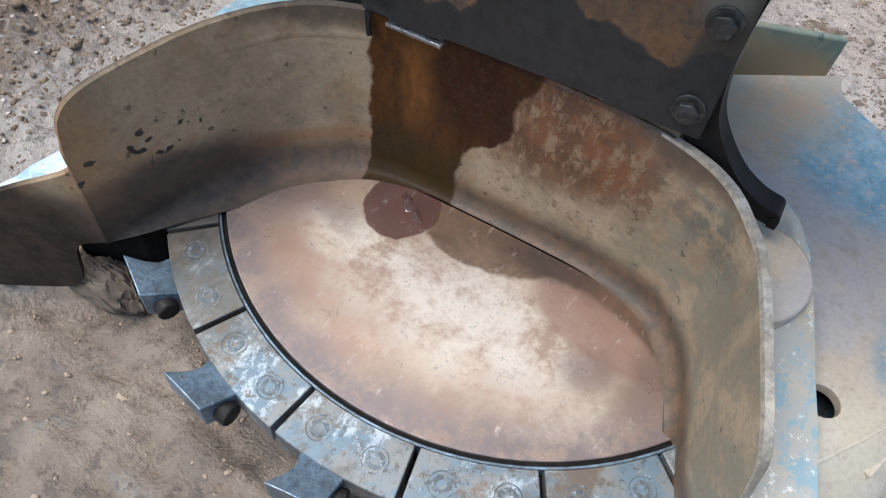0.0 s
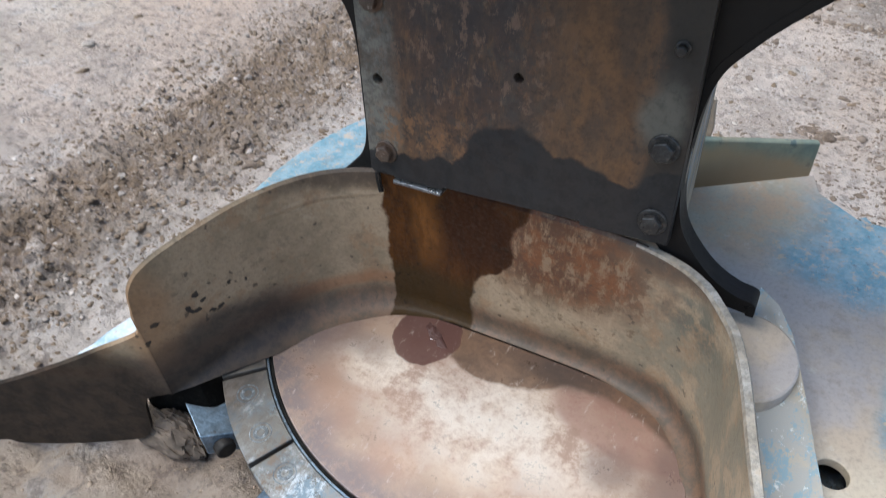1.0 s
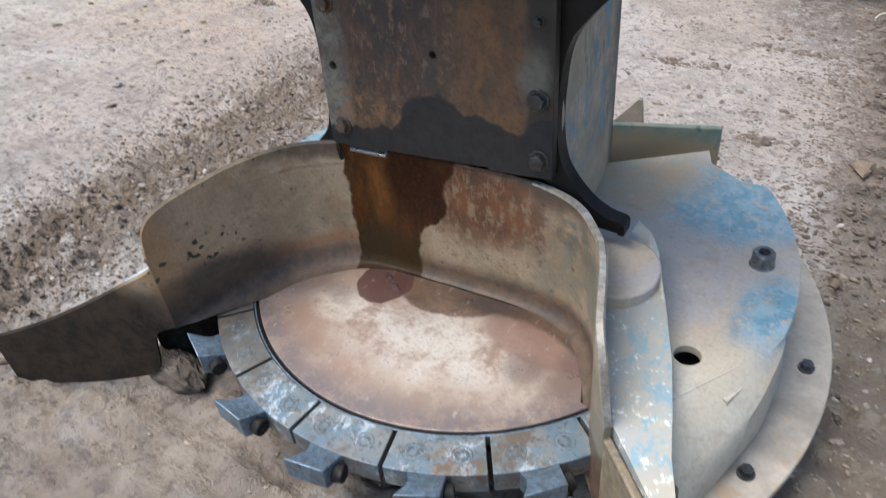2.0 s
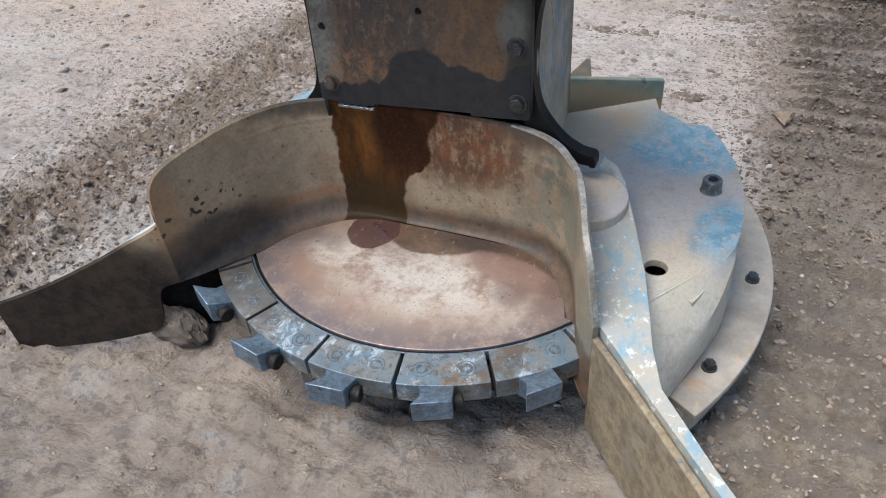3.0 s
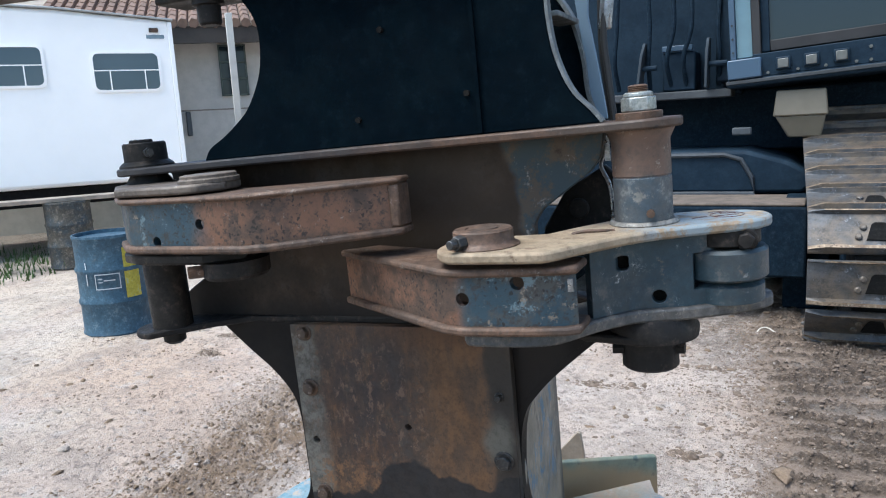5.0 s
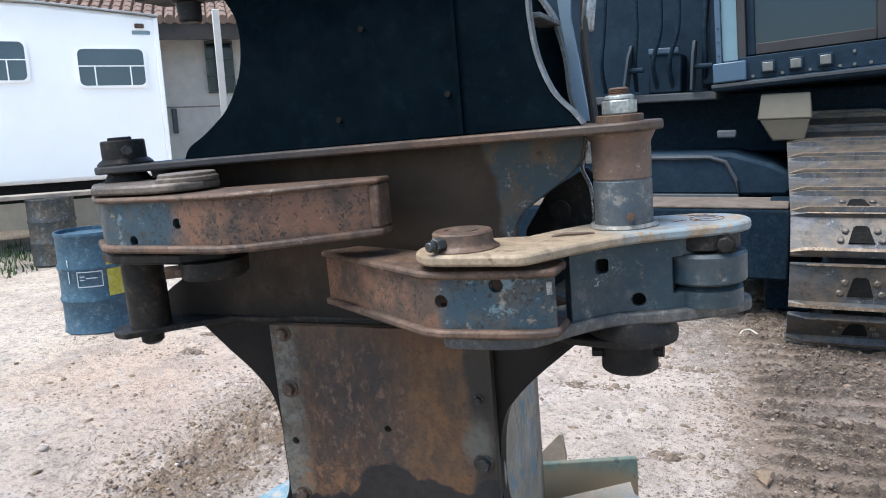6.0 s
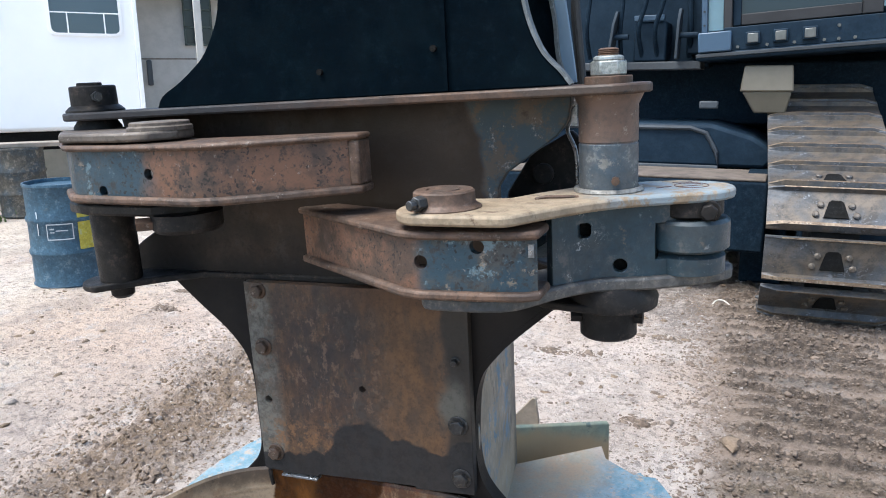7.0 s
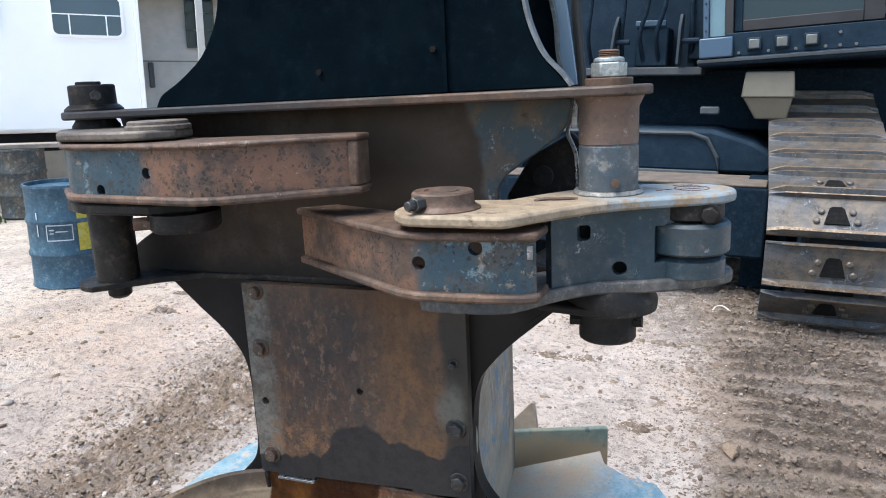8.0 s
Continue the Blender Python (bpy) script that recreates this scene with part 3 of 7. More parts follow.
clod_mat, _nt, _b = nodes_of("clod_soil")
_r = _nt.nodes.new("ShaderNodeNewGeometry").outputs["Random Per Island"]
put(_nt, _b, "Base Color", mix(_nt, ramp(_nt, _r, 0.82, 0.90, 0.0, 0.75), mix(_nt, _r, mix(_nt, ramp(_nt, noise_tex(_nt, coords(_nt), 60, 8, 0.75), 0.4, 0.6), (0.12, 0.078, 0.048), (0.22, 0.152, 0.098)), (0.26, 0.185, 0.125)), (0.36, 0.31, 0.27)))
put(_nt, _b, "Roughness", 0.9)
bump(_nt, _b, noise_tex(_nt, coords(_nt), 110, 8, 0.8), 1.0, 0.008)
pebble_mat = plain("pale_pebble", (0.4, 0.34, 0.29), 0.8, 0, 60, 0.45)
white_paint = plain("white_coach_paint", (0.92, 0.90, 0.87), 0.35, 0, 8, 0.04)
rubber = plain("black_rubber", (0.012, 0.012, 0.012), 0.7, 0, 60)
plaster = plain("beige_plaster", (0.47, 0.45, 0.41), 0.85, 0, 30, 0.15)
tile_mat = plain("clay_roof_tile", (0.20, 0.125, 0.09), 0.85, 0, 20, 0.4)
wood = plain("grey_weathered_plank", (0.3, 0.25, 0.2), 0.8, 0, 30, 0.4)
grass_mat = plain("short_grass", (0.07, 0.12, 0.03), 0.8, 0, 30, 0.5)
cream = plain("cream_plastic", (0.135, 0.115, 0.082), 0.55, 0, 20, 0.2)
drum_blue = worn_metal("faded_blue_drum_paint", (0.03, 0.075, 0.115), (0.045, 0.095, 0.135), 0.6, (0.09, 0.11, 0.12), 0.5, 0.1, 5.0)
drum_yellow = worn_metal("flaked_yellow_paint", (0.42, 0.36, 0.04), (0.5, 0.42, 0.06), 0.6, (0.07, 0.15, 0.21), 0.5, 0.0, 7.0)
zinc = worn_metal("galvanised_nut_steel", (0.42, 0.42, 0.38), (0.32, 0.33, 0.31), 0.62, (0.2, 0.18, 0.14), 0.4, 0.7, 25.0)
glass_mat, _nt, _b = nodes_of("dark_window_glass")
put(_nt, _b, "Base Color", (0.012, 0.022, 0.03))
put(_nt, _b, "Roughness", 0.10)
put(_nt, _b, "Specular IOR Level", 0.3)
panel_blue = plain("light_blue_panel", (0.036, 0.068, 0.108), 0.4, 0, 12, 0.1)


# ---- building helpers ----
def empty(name, m=None):
    ob = new(name)
    ob.empty_display_size = 0.1
    if m is not None:
        ob.matrix_world = m
    return ob


def part(name, bm, material, parent=None, label="", bevel=0.0, smooth=False):
    bmesh.ops.recalc_face_normals(bm, faces=bm.faces[:])
    me = bpy.data.meshes.new(name)
    bm.to_mesh(me)
    bm.free()
    me.materials.append(material)
    ob = new(name, me)
    if smooth or bevel:
        for p in me.polygons:
            p.use_smooth = True
        me.set_sharp_from_angle(angle=radians(35))
    if bevel:
        b = ob.modifiers.new("bevel", "BEVEL")
        b.width, b.segments, b.limit_method, b.angle_limit = bevel, 2, "ANGLE", radians(40)
    if parent:
        ob.parent = parent
    if label:
        ob["label"] = label
    return ob


def prism(bm, pts, a, b, axes="xyz"):
    """Extrudes the outline pts (in the first two of axes) from a to b along the third."""
    i, j, k = ("xyz".index(c) for c in axes)
    rows = []
    for h in (a, b):
        row = []
        for p, q in pts:
            co = [0, 0, 0]
            co[i], co[j], co[k] = p, q, h
            row.append(bm.verts.new(co))
        rows.append(row)
    n = len(pts)
    for s in range(n):
        bm.faces.new((rows[0][s], rows[0][(s + 1) % n], rows[1][(s + 1) % n], rows[1][s]))
    bm.faces.new(rows[0][::-1])
    bm.faces.new(rows[1])
    return bm


def box(bm, x0, x1, y0, y1, z0, z1):
    return prism(bm, [(x0, y0), (x1, y0), (x1, y1), (x0, y1)], z0, z1)


def circle(cx, cy, r, n=32, a0=0.0, a1=360.0):
    full = abs(a1 - a0) >= 359.9
    return [(cx + r * math.cos(radians(a0 + (a1 - a0) * i / (n if full else n - 1))), cy + r * math.sin(radians(a0 + (a1 - a0) * i / (n if full else n - 1)))) for i in range(n)]


def lathe(bm, cx, cy, profile, n=32):
    """Turns the profile of (radius, z) round an upright axis."""
    rings = [[bm.verts.new((cx + r * math.cos(2 * math.pi * i / n), cy + r * math.sin(2 * math.pi * i / n), z)) for i in range(n)] for r, z in profile]
    for lo, hi in zip(rings[:-1], rings[1:]):
        for i in range(n):
            bm.faces.new((lo[i], lo[(i + 1) % n], hi[(i + 1) % n], hi[i]))
    bm.faces.new(rings[0][::-1])
    bm.faces.new(rings[-1])
    return bm


def spline(points, steps=8):
    """Catmull-Rom curve through rows of numbers."""
    p = [np.array(q, float) for q in points]
    p = [2 * p[0] - p[1]] + p + [2 * p[-1] - p[-2]]
    out = []
    for i in range(1, len(p) - 2):
        for s in range(steps):
            t = s / steps
            out.append(0.5 * (2 * p[i] + (p[i + 1] - p[i - 1]) * t + (2 * p[i - 1] - 5 * p[i] + 4 * p[i + 1] - p[i + 2]) * t * t + (3 * p[i] - p[i - 1] - 3 * p[i + 1] + p[i + 2]) * t ** 3))
    return out + [p[-2]]


def sides(points):
    """Unit normals to the right of a plan path."""
    res = []
    for i in range(len(points)):
        d = points[min(i + 1, len(points) - 1)][:2] - points[max(i - 1, 0)][:2]
        d = d / (np.linalg.norm(d) + 1e-9)
        res.append(np.array((d[1], -d[0])))
    return res


def sheet(bm, path, thick):
    """A standing sheet of metal: path rows are (x, y, bottom, top); thick is to the left of the path."""
    nrm = sides(path)
    rows = []
    for p, n in zip(path, nrm):
        q = p[:2] - n * thick
        rows.append([bm.verts.new((p[0], p[1], p[2])), bm.verts.new((p[0], p[1], p[3])), bm.verts.new((q[0], q[1], p[3])), bm.verts.new((q[0], q[1], p[2]))])
    for a, b in zip(rows[:-1], rows[1:]):
        for k in range(4):
            bm.faces.new((a[k], b[k], b[(k + 1) % 4], a[(k + 1) % 4]))
    bm.faces.new(rows[0])
    bm.faces.new(rows[-1][::-1])
    return bm


def rod(bm, points, r, n=8):
    """A round bar along points."""
    pts = [Vector(p) for p in points]
    rings = []
    for i, p in enumerate(pts):
        d = (pts[min(i + 1, len(pts) - 1)] - pts[max(i - 1, 0)]).normalized()
        a = d.orthogonal().normalized() if i == 0 else (rings[-1][1] - d * rings[-1][1].dot(d)).normalized()
        c = d.cross(a)
        rings.append(([bm.verts.new(p + (a * math.cos(2 * math.pi * k / n) + c * math.sin(2 * math.pi * k / n)) * r) for k in range(n)], a))
    for (lo, _), (hi, _) in zip(rings[:-1], rings[1:]):
        for k in range(n):
            bm.faces.new((lo[k], lo[(k + 1) % n], hi[(k + 1) % n], hi[k]))
    bm.faces.new(rings[0][0][::-1])
    bm.faces.new(rings[-1][0])
    return bm


def bent(bm, fn):
    for vert in bm.verts:
        vert.co = Vector(fn(*vert.co))
    return bm


def hex_bolt(bm, x, y, z, r, h, axis="y-"):
    """A hexagon head with a washer, facing -y, or up."""
    pts = circle(0, 0, r, 6, 15, 375)
    wash = circle(0, 0, r * 1.35, 16)
    for outline, a, b in ((wash, 0.0, h * 0.25), (pts, h * 0.25, h)):
        if axis == "y-":
            prism(bm, [(x + p, z + q) for p, q in outline], y - a, y - b, "xzy")
        else:
            prism(bm, [(x + p, y + q) for p, q in outline], z + a, z + b)
    return bm


def drill(ob, cuts):
    """Cuts real holes: rows of (outline builder) meshes, taken away from ob."""
    bpy.context.view_layer.update()
    cutter = new("cutter", bpy.data.meshes.new("cutter"))
    bmesh.ops.recalc_face_normals(cuts, faces=cuts.faces[:])
    cuts.to_mesh(cutter.data)
    cuts.free()
    cutter.matrix_world = ob.matrix_world
    mod = ob.modifiers.new("holes", "BOOLEAN")
    mod.object, mod.solver, mod.operation = cutter, "EXACT", "DIFFERENCE"
    kept = [m for m in ob.modifiers if m.type == "BEVEL"]
    for m in kept:
        m.show_viewport = False
    bpy.context.view_layer.update()
    done = bpy.data.meshes.new_from_object(ob.evaluated_get(bpy.context.evaluated_depsgraph_get()))
    ob.modifiers.remove(mod)
    for m in kept:
        m.show_viewport = True
    ob.data = done
    done.set_sharp_from_angle(angle=radians(35))
    bpy.data.objects.remove(cutter)
    return ob


def hole_y(bm, x, z, r, y0=-0.4, y1=0.4, n=20):
    return prism(bm, circle(x, z, r, n), y0, y1, "xzy")


# ---- ground ----
def ground_height(x, y):
    p = Vector((x, y, 0.0))
    h = 0.018 * noise.noise(p * 0.9) + 0.012 * noise.noise(p * 3.1)
    band = max(0.0, 1 - abs((x + 1.21 + 0.06 * y + 0.1 * noise.noise(p * 1.6) + 0.10 * noise.noise(p * 4.0) + 0.05 * noise.noise(p * 11.0)) / (0.37 + 0.06 * max(0.0, y)))) * (1 if y < 4.5 else 0.3)
    band = min(1.0, band * 1.7)
    bars = (0.5 + 0.5 * math.cos(2 * math.pi * (y + 0.25 * x + 0.10 * noise.noise(p * 2.3)) / 0.21)) ** 1.6
    h += band * (0.012 * bars + 0.014 * noise.noise(p * 9.0) + 0.02 * abs(noise.noise(p * 17.0)) + 0.024 * noise.noise(p * 29.0) + 0.024 * noise.noise(p * 52.0) - 0.008)
    wob = 0.13 * noise.noise(p * 1.7)
    rut = min(1.0, max(0.0, (x - 0.95 + wob) / 0.25)) * min(1.0, max(0.0, (2.7 - x) / 0.4))
    crest = (0.5 + 0.5 * math.cos(2 * math.pi * (y + wob + 0.06 * (x - 1.4)) / 0.165)) ** 1.5
    rough = 0.35 + 0.65 * crest
    h += rut * (crest * 0.074 * (0.8 + 0.6 * noise.noise(p * 2.3 + Vector((5, 0, 0)))) + rough * (0.014 * noise.noise(p * 11.0) + 0.022 * abs(noise.noise(p * 21.0)) + 0.028 * noise.noise(p * 43.0)) - 0.014)
    h += (0.03 * noise.noise(p * 5.0) + 0.035 * abs(noise.noise(p * 9.0)) + 0.022 * abs(noise.noise(p * 19.0)) + 0.01 * noise.noise(p * 38.0)) * max(0.0, min(1.0, (0.4 - y) / 0.5)) + 0.010 * noise.noise(p * 13.0) + 0.008 * noise.noise(p * 31.0) - 0.004
    h *= min(1.0, max(0.0, (y + 1.9) / 0.7)) * min(1.0, max(0.0, (9.0 - y) / 3.0))
    return h


def build_ground():
    xs = np.concatenate(([-900, -200, -60, -25, -14, -10, -8, -6.6, -5.6], np.linspace(-4.8, -2.3, 40), np.linspace(-2.25, -1.86, 20), np.linspace(-1.85, -0.80, 118), np.linspace(-0.785, 0.88, 84), np.linspace(0.895, 2.4, 166), np.linspace(2.42, 3.6, 40), [4.2, 5, 6.5, 9, 14, 30, 90, 300, 900]))
    ys = np.concatenate(([-900, -200, -60, -20, -8, -4, -2.6], np.linspace(-2.0, -1.3, 12), np.linspace(-1.25, -0.42, 80), np.linspace(-0.41, 2.9, 360), np.linspace(2.92, 4.8, 100), np.linspace(4.9, 8.0, 24), [9, 10.5, 13, 18, 30, 80, 250, 900]))
    verts = []
    for y in ys:
        for x in xs:
            near = abs(x) < 12 and -5 < y < 12
            verts.append((x, y, ground_height(x, y) if near else 0.0))
    nx = len(xs)
    faces = [(r * nx + c, r * nx + c + 1, (r + 1) * nx + c + 1, (r + 1) * nx + c) for r in range(len(ys) - 1) for c in range(nx - 1)]
    me = bpy.data.meshes.new("ground")
    me.from_pydata(verts, [], faces)
    for p in me.polygons:
        p.use_smooth = True
    me.materials.append(soil)
    tagged(new("ground", me), "pale trodden earth yard with a dark churned strip and grouser ruts", "ground", kind="structure")


def scatter(name, label, mat, count, place, rng):
    """Loose lumps as one mesh."""
    verts, faces = [], []
    ico = bmesh.new()
    bmesh.ops.create_icosphere(ico, subdivisions=1, radius=1.0)
    ico.verts.ensure_lookup_table()
    base = [v.co.copy() for v in ico.verts]
    tri = [[v.index for v in f.verts] for f in ico.faces]
    ico.free()
    for _ in range(count):
        x, y, size = place(rng)
        z = ground_height(x, y)
        rot = Euler([rng.uniform(0, 6.28) for _ in range(3)]).to_matrix()
        sx = Vector((rng.uniform(0.6, 1.4), rng.uniform(0.6, 1.3), rng.uniform(0.4, 0.9))) * size
        k = len(verts)
        for b in base:
            q = rot @ (b * rng.uniform(0.6, 1.35))
            verts.append((x + q.x * sx.x, y + q.y * sx.y, z + q.z * sx.z - size * 0.12))
        faces += [[k + i for i in f] for f in tri]
    me = bpy.data.meshes.new(name)
    me.from_pydata(verts, [], faces)
    me.polygons.foreach_set("use_smooth", [k % 3 > 0 for k in range(len(me.polygons))])
    me.materials.append(mat)
    return tagged(new(name, me), label, "soil", kind="stuff")


def on_crest(r, size):
    k = r.randrange(5, 25)
    x = r.uniform(0.95, 2.5)
    y = k * 0.165 - 0.06 * (x - 1.4) - 0.13 * noise.noise(Vector((x, k * 0.165, 0)) * 1.7) + r.gauss(0, 0.025)
    return x, y, size


def in_strip(r, y, size):
    return -1.21 - 0.06 * y + (r.uniform(-1.0, 1.0) + r.gauss(0, 0.18)) * (0.36 + 0.06 * max(0.0, y)), y, size


heaps = [(random.Random(k).uniform(-4.0, 1.1), random.Random(k + 999).uniform(0.1, 4.8)) for k in range(90)]


clumps = ((-2.53, 2.56), (-2.70, 2.95), (0.18, 2.58), (0.39, 2.58), (0.73, 1.80), (0.60, 3.0), (0.80, 2.97), (-1.0, 0.66))


def in_clump(r, size):
    x, y = clumps[r.randrange(len(clumps))]
    return x + r.gauss(0, 0.055), y + r.gauss(0, 0.03), size


def in_heap(r, size):
    x, y = heaps[int(r.random() * len(heaps))]
    return x + r.gauss(0, 0.10), y + r.gauss(0, 0.07), size


crumb_mat, _nt, _b = nodes_of("rut_soil")
_r = _nt.nodes.new("ShaderNodeNewGeometry").outputs["Random Per Island"]
put(_nt, _b, "Base Color", mix(_nt, _r, mix(_nt, ramp(_nt, noise_tex(_nt, coords(_nt), 60, 5, 0.7), 0.35, 0.65), (0.085, 0.058, 0.040), (0.165, 0.118, 0.084)), (0.215, 0.158, 0.118)))
put(_nt, _b, "Roughness", 0.9)
bump(_nt, _b, noise_tex(_nt, coords(_nt), 130, 8, 0.8), 1.0, 0.006)
build_ground()
rng = random.Random(7)
scatter("soil_clods", "dark brown loose soil clods in the churned strip", clod_mat, 19000,
        lambda r: in_strip(r, r.uniform(-1.2, 4.4), abs(r.gauss(0, 0.0044)) + 0.0016 + (0.006 if r.random() > 0.99 else 0.0)), rng)
scatter("rut_clods", "dark brown crumbled soil lumps on the ridges between the ruts", crumb_mat, 8500,
        lambda r: on_crest(r, abs(r.gauss(0, 0.0052)) + 0.002), rng)
scatter("pebbles", "pale small stones strewn over the bare soil", pebble_mat, 4000,
        lambda r: (r.uniform(-4.5, 1.1), r.uniform(0.25, 5.5), abs(r.gauss(0, 0.0035)) + 0.0015), rng)
grit_mat, _nt, _b = nodes_of("grit_soil")
_r = _nt.nodes.new("ShaderNodeNewGeometry").outputs["Random Per Island"]
put(_nt, _b, "Base Color", mix(_nt, _r, mix(_nt, ramp(_nt, noise_tex(_nt, coords(_nt), 60, 5, 0.7), 0.35, 0.65), (0.2, 0.15, 0.12), (0.30, 0.24, 0.2)), (0.45, 0.385, 0.335)))
put(_nt, _b, "Roughness", 0.9)
scatter("yard_grit", "small crumbs of dry soil over the yard", grit_mat, 9000,
        lambda r: (r.uniform(-3.6, 1.3), r.uniform(-0.3, 4.6), abs(r.gauss(0, 0.0035)) + 0.0015), rng)
scatter("heaped_crumbs", "small heaps of darker soil crumbs on the yard", crumb_mat, 3500, lambda r: in_heap(r, abs(r.gauss(0, 0.0042)) + 0.0018), rng)
near_mat, _nt, _b = nodes_of("near_mud")
_r = _nt.nodes.new("ShaderNodeNewGeometry").outputs["Random Per Island"]
put(_nt, _b, "Base Color", mix(_nt, _r, mix(_nt, ramp(_nt, noise_tex(_nt, coords(_nt), 50, 6, 0.7), 0.35, 0.65), (0.19, 0.138, 0.097), (0.27, 0.202, 0.146)), (0.29, 0.215, 0.155)))
put(_nt, _b, "Roughness", 0.9)
bump(_nt, _b, noise_tex(_nt, coords(_nt), 150, 4, 0.7), 0.5, 0.003)
scatter("mud_crumbs", "brown crumbs of trodden mud before the saw", near_mat, 2600,
        lambda r: (r.uniform(-1.6, 1.0), r.uniform(-1.25, 0.35), abs(r.gauss(0, 0.0026)) + 0.0012), rng)
scatter("ochre_clods", "ochre brown soil lumps trodden beside the flange", near_mat, 5000,
        lambda r: (r.uniform(0.95, 2.3), r.uniform(-0.7, 0.95), abs(r.gauss(0, 0.0042)) + 0.0015), rng)
scatter("rut_crumbs", "broken brown soil crumbs heaped along the ruts", crumb_mat, 6500,
        lambda r: (r.uniform(0.9, 2.5), r.uniform(0.7, 3.6), abs(r.gauss(0, 0.0042)) + 0.0018), rng)
scatter("soil_clumps", "small dark clumps of dug soil on the trodden yard", crumb_mat, 700, lambda r: in_clump(r, abs(r.gauss(0, 0.008)) + 0.003), rng)
scatter("strewn_crumbs", "dark soil crumbs strewn beside the ruts", crumb_mat, 2600,
        lambda r: (1.15 - abs(r.gauss(0, 0.35)), r.uniform(0.8, 4.0), abs(r.gauss(0, 0.0048)) + 0.002), rng)
scatter("yard_clods", "few dark soil lumps lying on the trodden yard", clod_mat, 500,
        lambda r: (r.uniform(-4.0, 1.2), r.uniform(0.6, 4.6), abs(r.gauss(0, 0.011)) + 0.004), rng)

# ---- felling head ----
HEAD = pose(0.23, 0.0, 0.0) @ pose(0, 0, 0, 0, -1.2, 0) @ pose(0, 0, 0, 6, 0, 0)
head = tagged(empty("felling_head", HEAD), "rusty blue disc saw felling head standing on bare soil", "felling head")
CX, CY = 0.03, 0.19
DECK = 0.25

# pocket wall: x, y, bottom, top
WALL = spline([
    (-0.945, -0.537, 0.066, 0.232), (-0.80, -0.474, 0.066, 0.285), (-0.66, -0.412, 0.085, 0.352), (-0.575, -0.375, 0.12, 0.40), (-0.545, -0.362, 0.235, 0.416), (-0.502, -0.343, 0.262, 0.441),
    (-0.489, -0.337, 0.265, 0.46), (-0.487, -0.333, 0.265, 0.50), (-0.483, -0.322, 0.265, 0.548), (-0.468, -0.285, 0.262, 0.58), (-0.44, -0.2, 0.256, 0.594), (-0.40, -0.10, 0.25, 0.603),
    (-0.34, -0.005, 0.25, 0.604), (-0.26, 0.055, 0.25, 0.602), (-0.17, 0.08, 0.25, 0.596), (0.0, 0.085, 0.25, 0.594), (0.2, 0.083, 0.25, 0.594), (0.272, 0.075, 0.25, 0.592), (0.325, 0.062, 0.25, 0.587),
    (0.364, 0.042, 0.25, 0.580), (0.394, 0.012, 0.25, 0.573), (0.418, -0.018, 0.25, 0.567), (0.437, -0.058, 0.25, 0.562), (0.453, -0.105, 0.245, 0.560), (0.471, -0.166, 0.22, 0.558), (0.489, -0.222, 0.19, 0.553), (0.510, -0.262, 0.17, 0.52), (0.522, -0.277, 0.16, 0.46), (0.534, -0.288, 0.15, 0.39)], 6)


def pocket_wall():
    bm = bmesh.new()
    nrm = sides(WALL)
    rows = []
    n = len(WALL)
    for i, (p, q) in enumerate(zip(WALL, nrm)):
        end = min(1.0, max(0.0, (p[1] + 0.34) / 0.2) if p[0] < 0 else max(0.0, (p[1] + 0.3) / 0.2))
        base = p[2]
        thick = float(np.interp(p[0], [-0.2, 0.2], [0.009, 0.014]))
        wide = end * (0.018 + 0.034 * min(1.0, max(0.0, (-0.10 - p[0]) / 0.2)) + 0.010 * min(1.0, max(0.0, (p[0] - 0.2) / 0.15)))
        tall = max(0.03, wide)
        prof = [(wide, base)] + [(wide * (1 - math.sin(radians(a))), base + tall * (1 - math.cos(radians(a)))) for a in (18, 36, 54, 72)] + [(0, base + tall), (0, (p[3] + base) / 2 + 0.04), (0, p[3] - 0.006), (-0.005, p[3]), (-thick + 0.005, p[3]), (-thick, p[3] - 0.006), (-thick, base)]
        rows.append([bm.verts.new((p[0] + q[0] * d, p[1] + q[1] * d, z)) for d, z in prof])
    m = len(rows[0])
    for a, b in zip(rows[:-1], rows[1:]):
        for k in range(m):
            bm.faces.new((a[k], b[k], b[(k + 1) % m], a[(k + 1) % m]))
    bm.faces.new(rows[0])
    bm.faces.new(rows[-1][::-1])
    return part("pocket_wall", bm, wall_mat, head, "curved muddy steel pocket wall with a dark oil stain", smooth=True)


pocket_wall()


def rim_edge():
    """The bare worn edge on top of the pocket wall, pale enough to hold its highlight."""
    bm = bmesh.new()
    rows = []
    for p, q in zip(WALL, sides(WALL)):
        if p[0] < 0.24:
            continue
        grow = min(1.0, (p[0] - 0.24) / 0.14) if p[1] > 0 else 1.0
        rows.append([bm.verts.new((p[0] + q[0] * d, p[1] + q[1] * d, p[3] + z)) for d, z in ((0.002 * grow - 0.001, -0.006), (-0.001, 0.003 * grow - 0.0005), (-0.012, 0.003 * grow - 0.0005), (-0.013 - 0.003 * grow, -0.006))])
    for a, b in zip(rows[:-1], rows[1:]):
        for k in range(3):
            bm.faces.new((a[k], b[k], b[k + 1], a[k + 1]))
    return part("rim_edge", bm, worn_metal("pale_worn_edge", (0.42, 0.38, 0.33), (0.33, 0.28, 0.22), 0.6, (0.2, 0.15, 0.1), 0.5, 0.3, 14.0), head, "pale worn plate edge", smooth=True)


rim_edge()

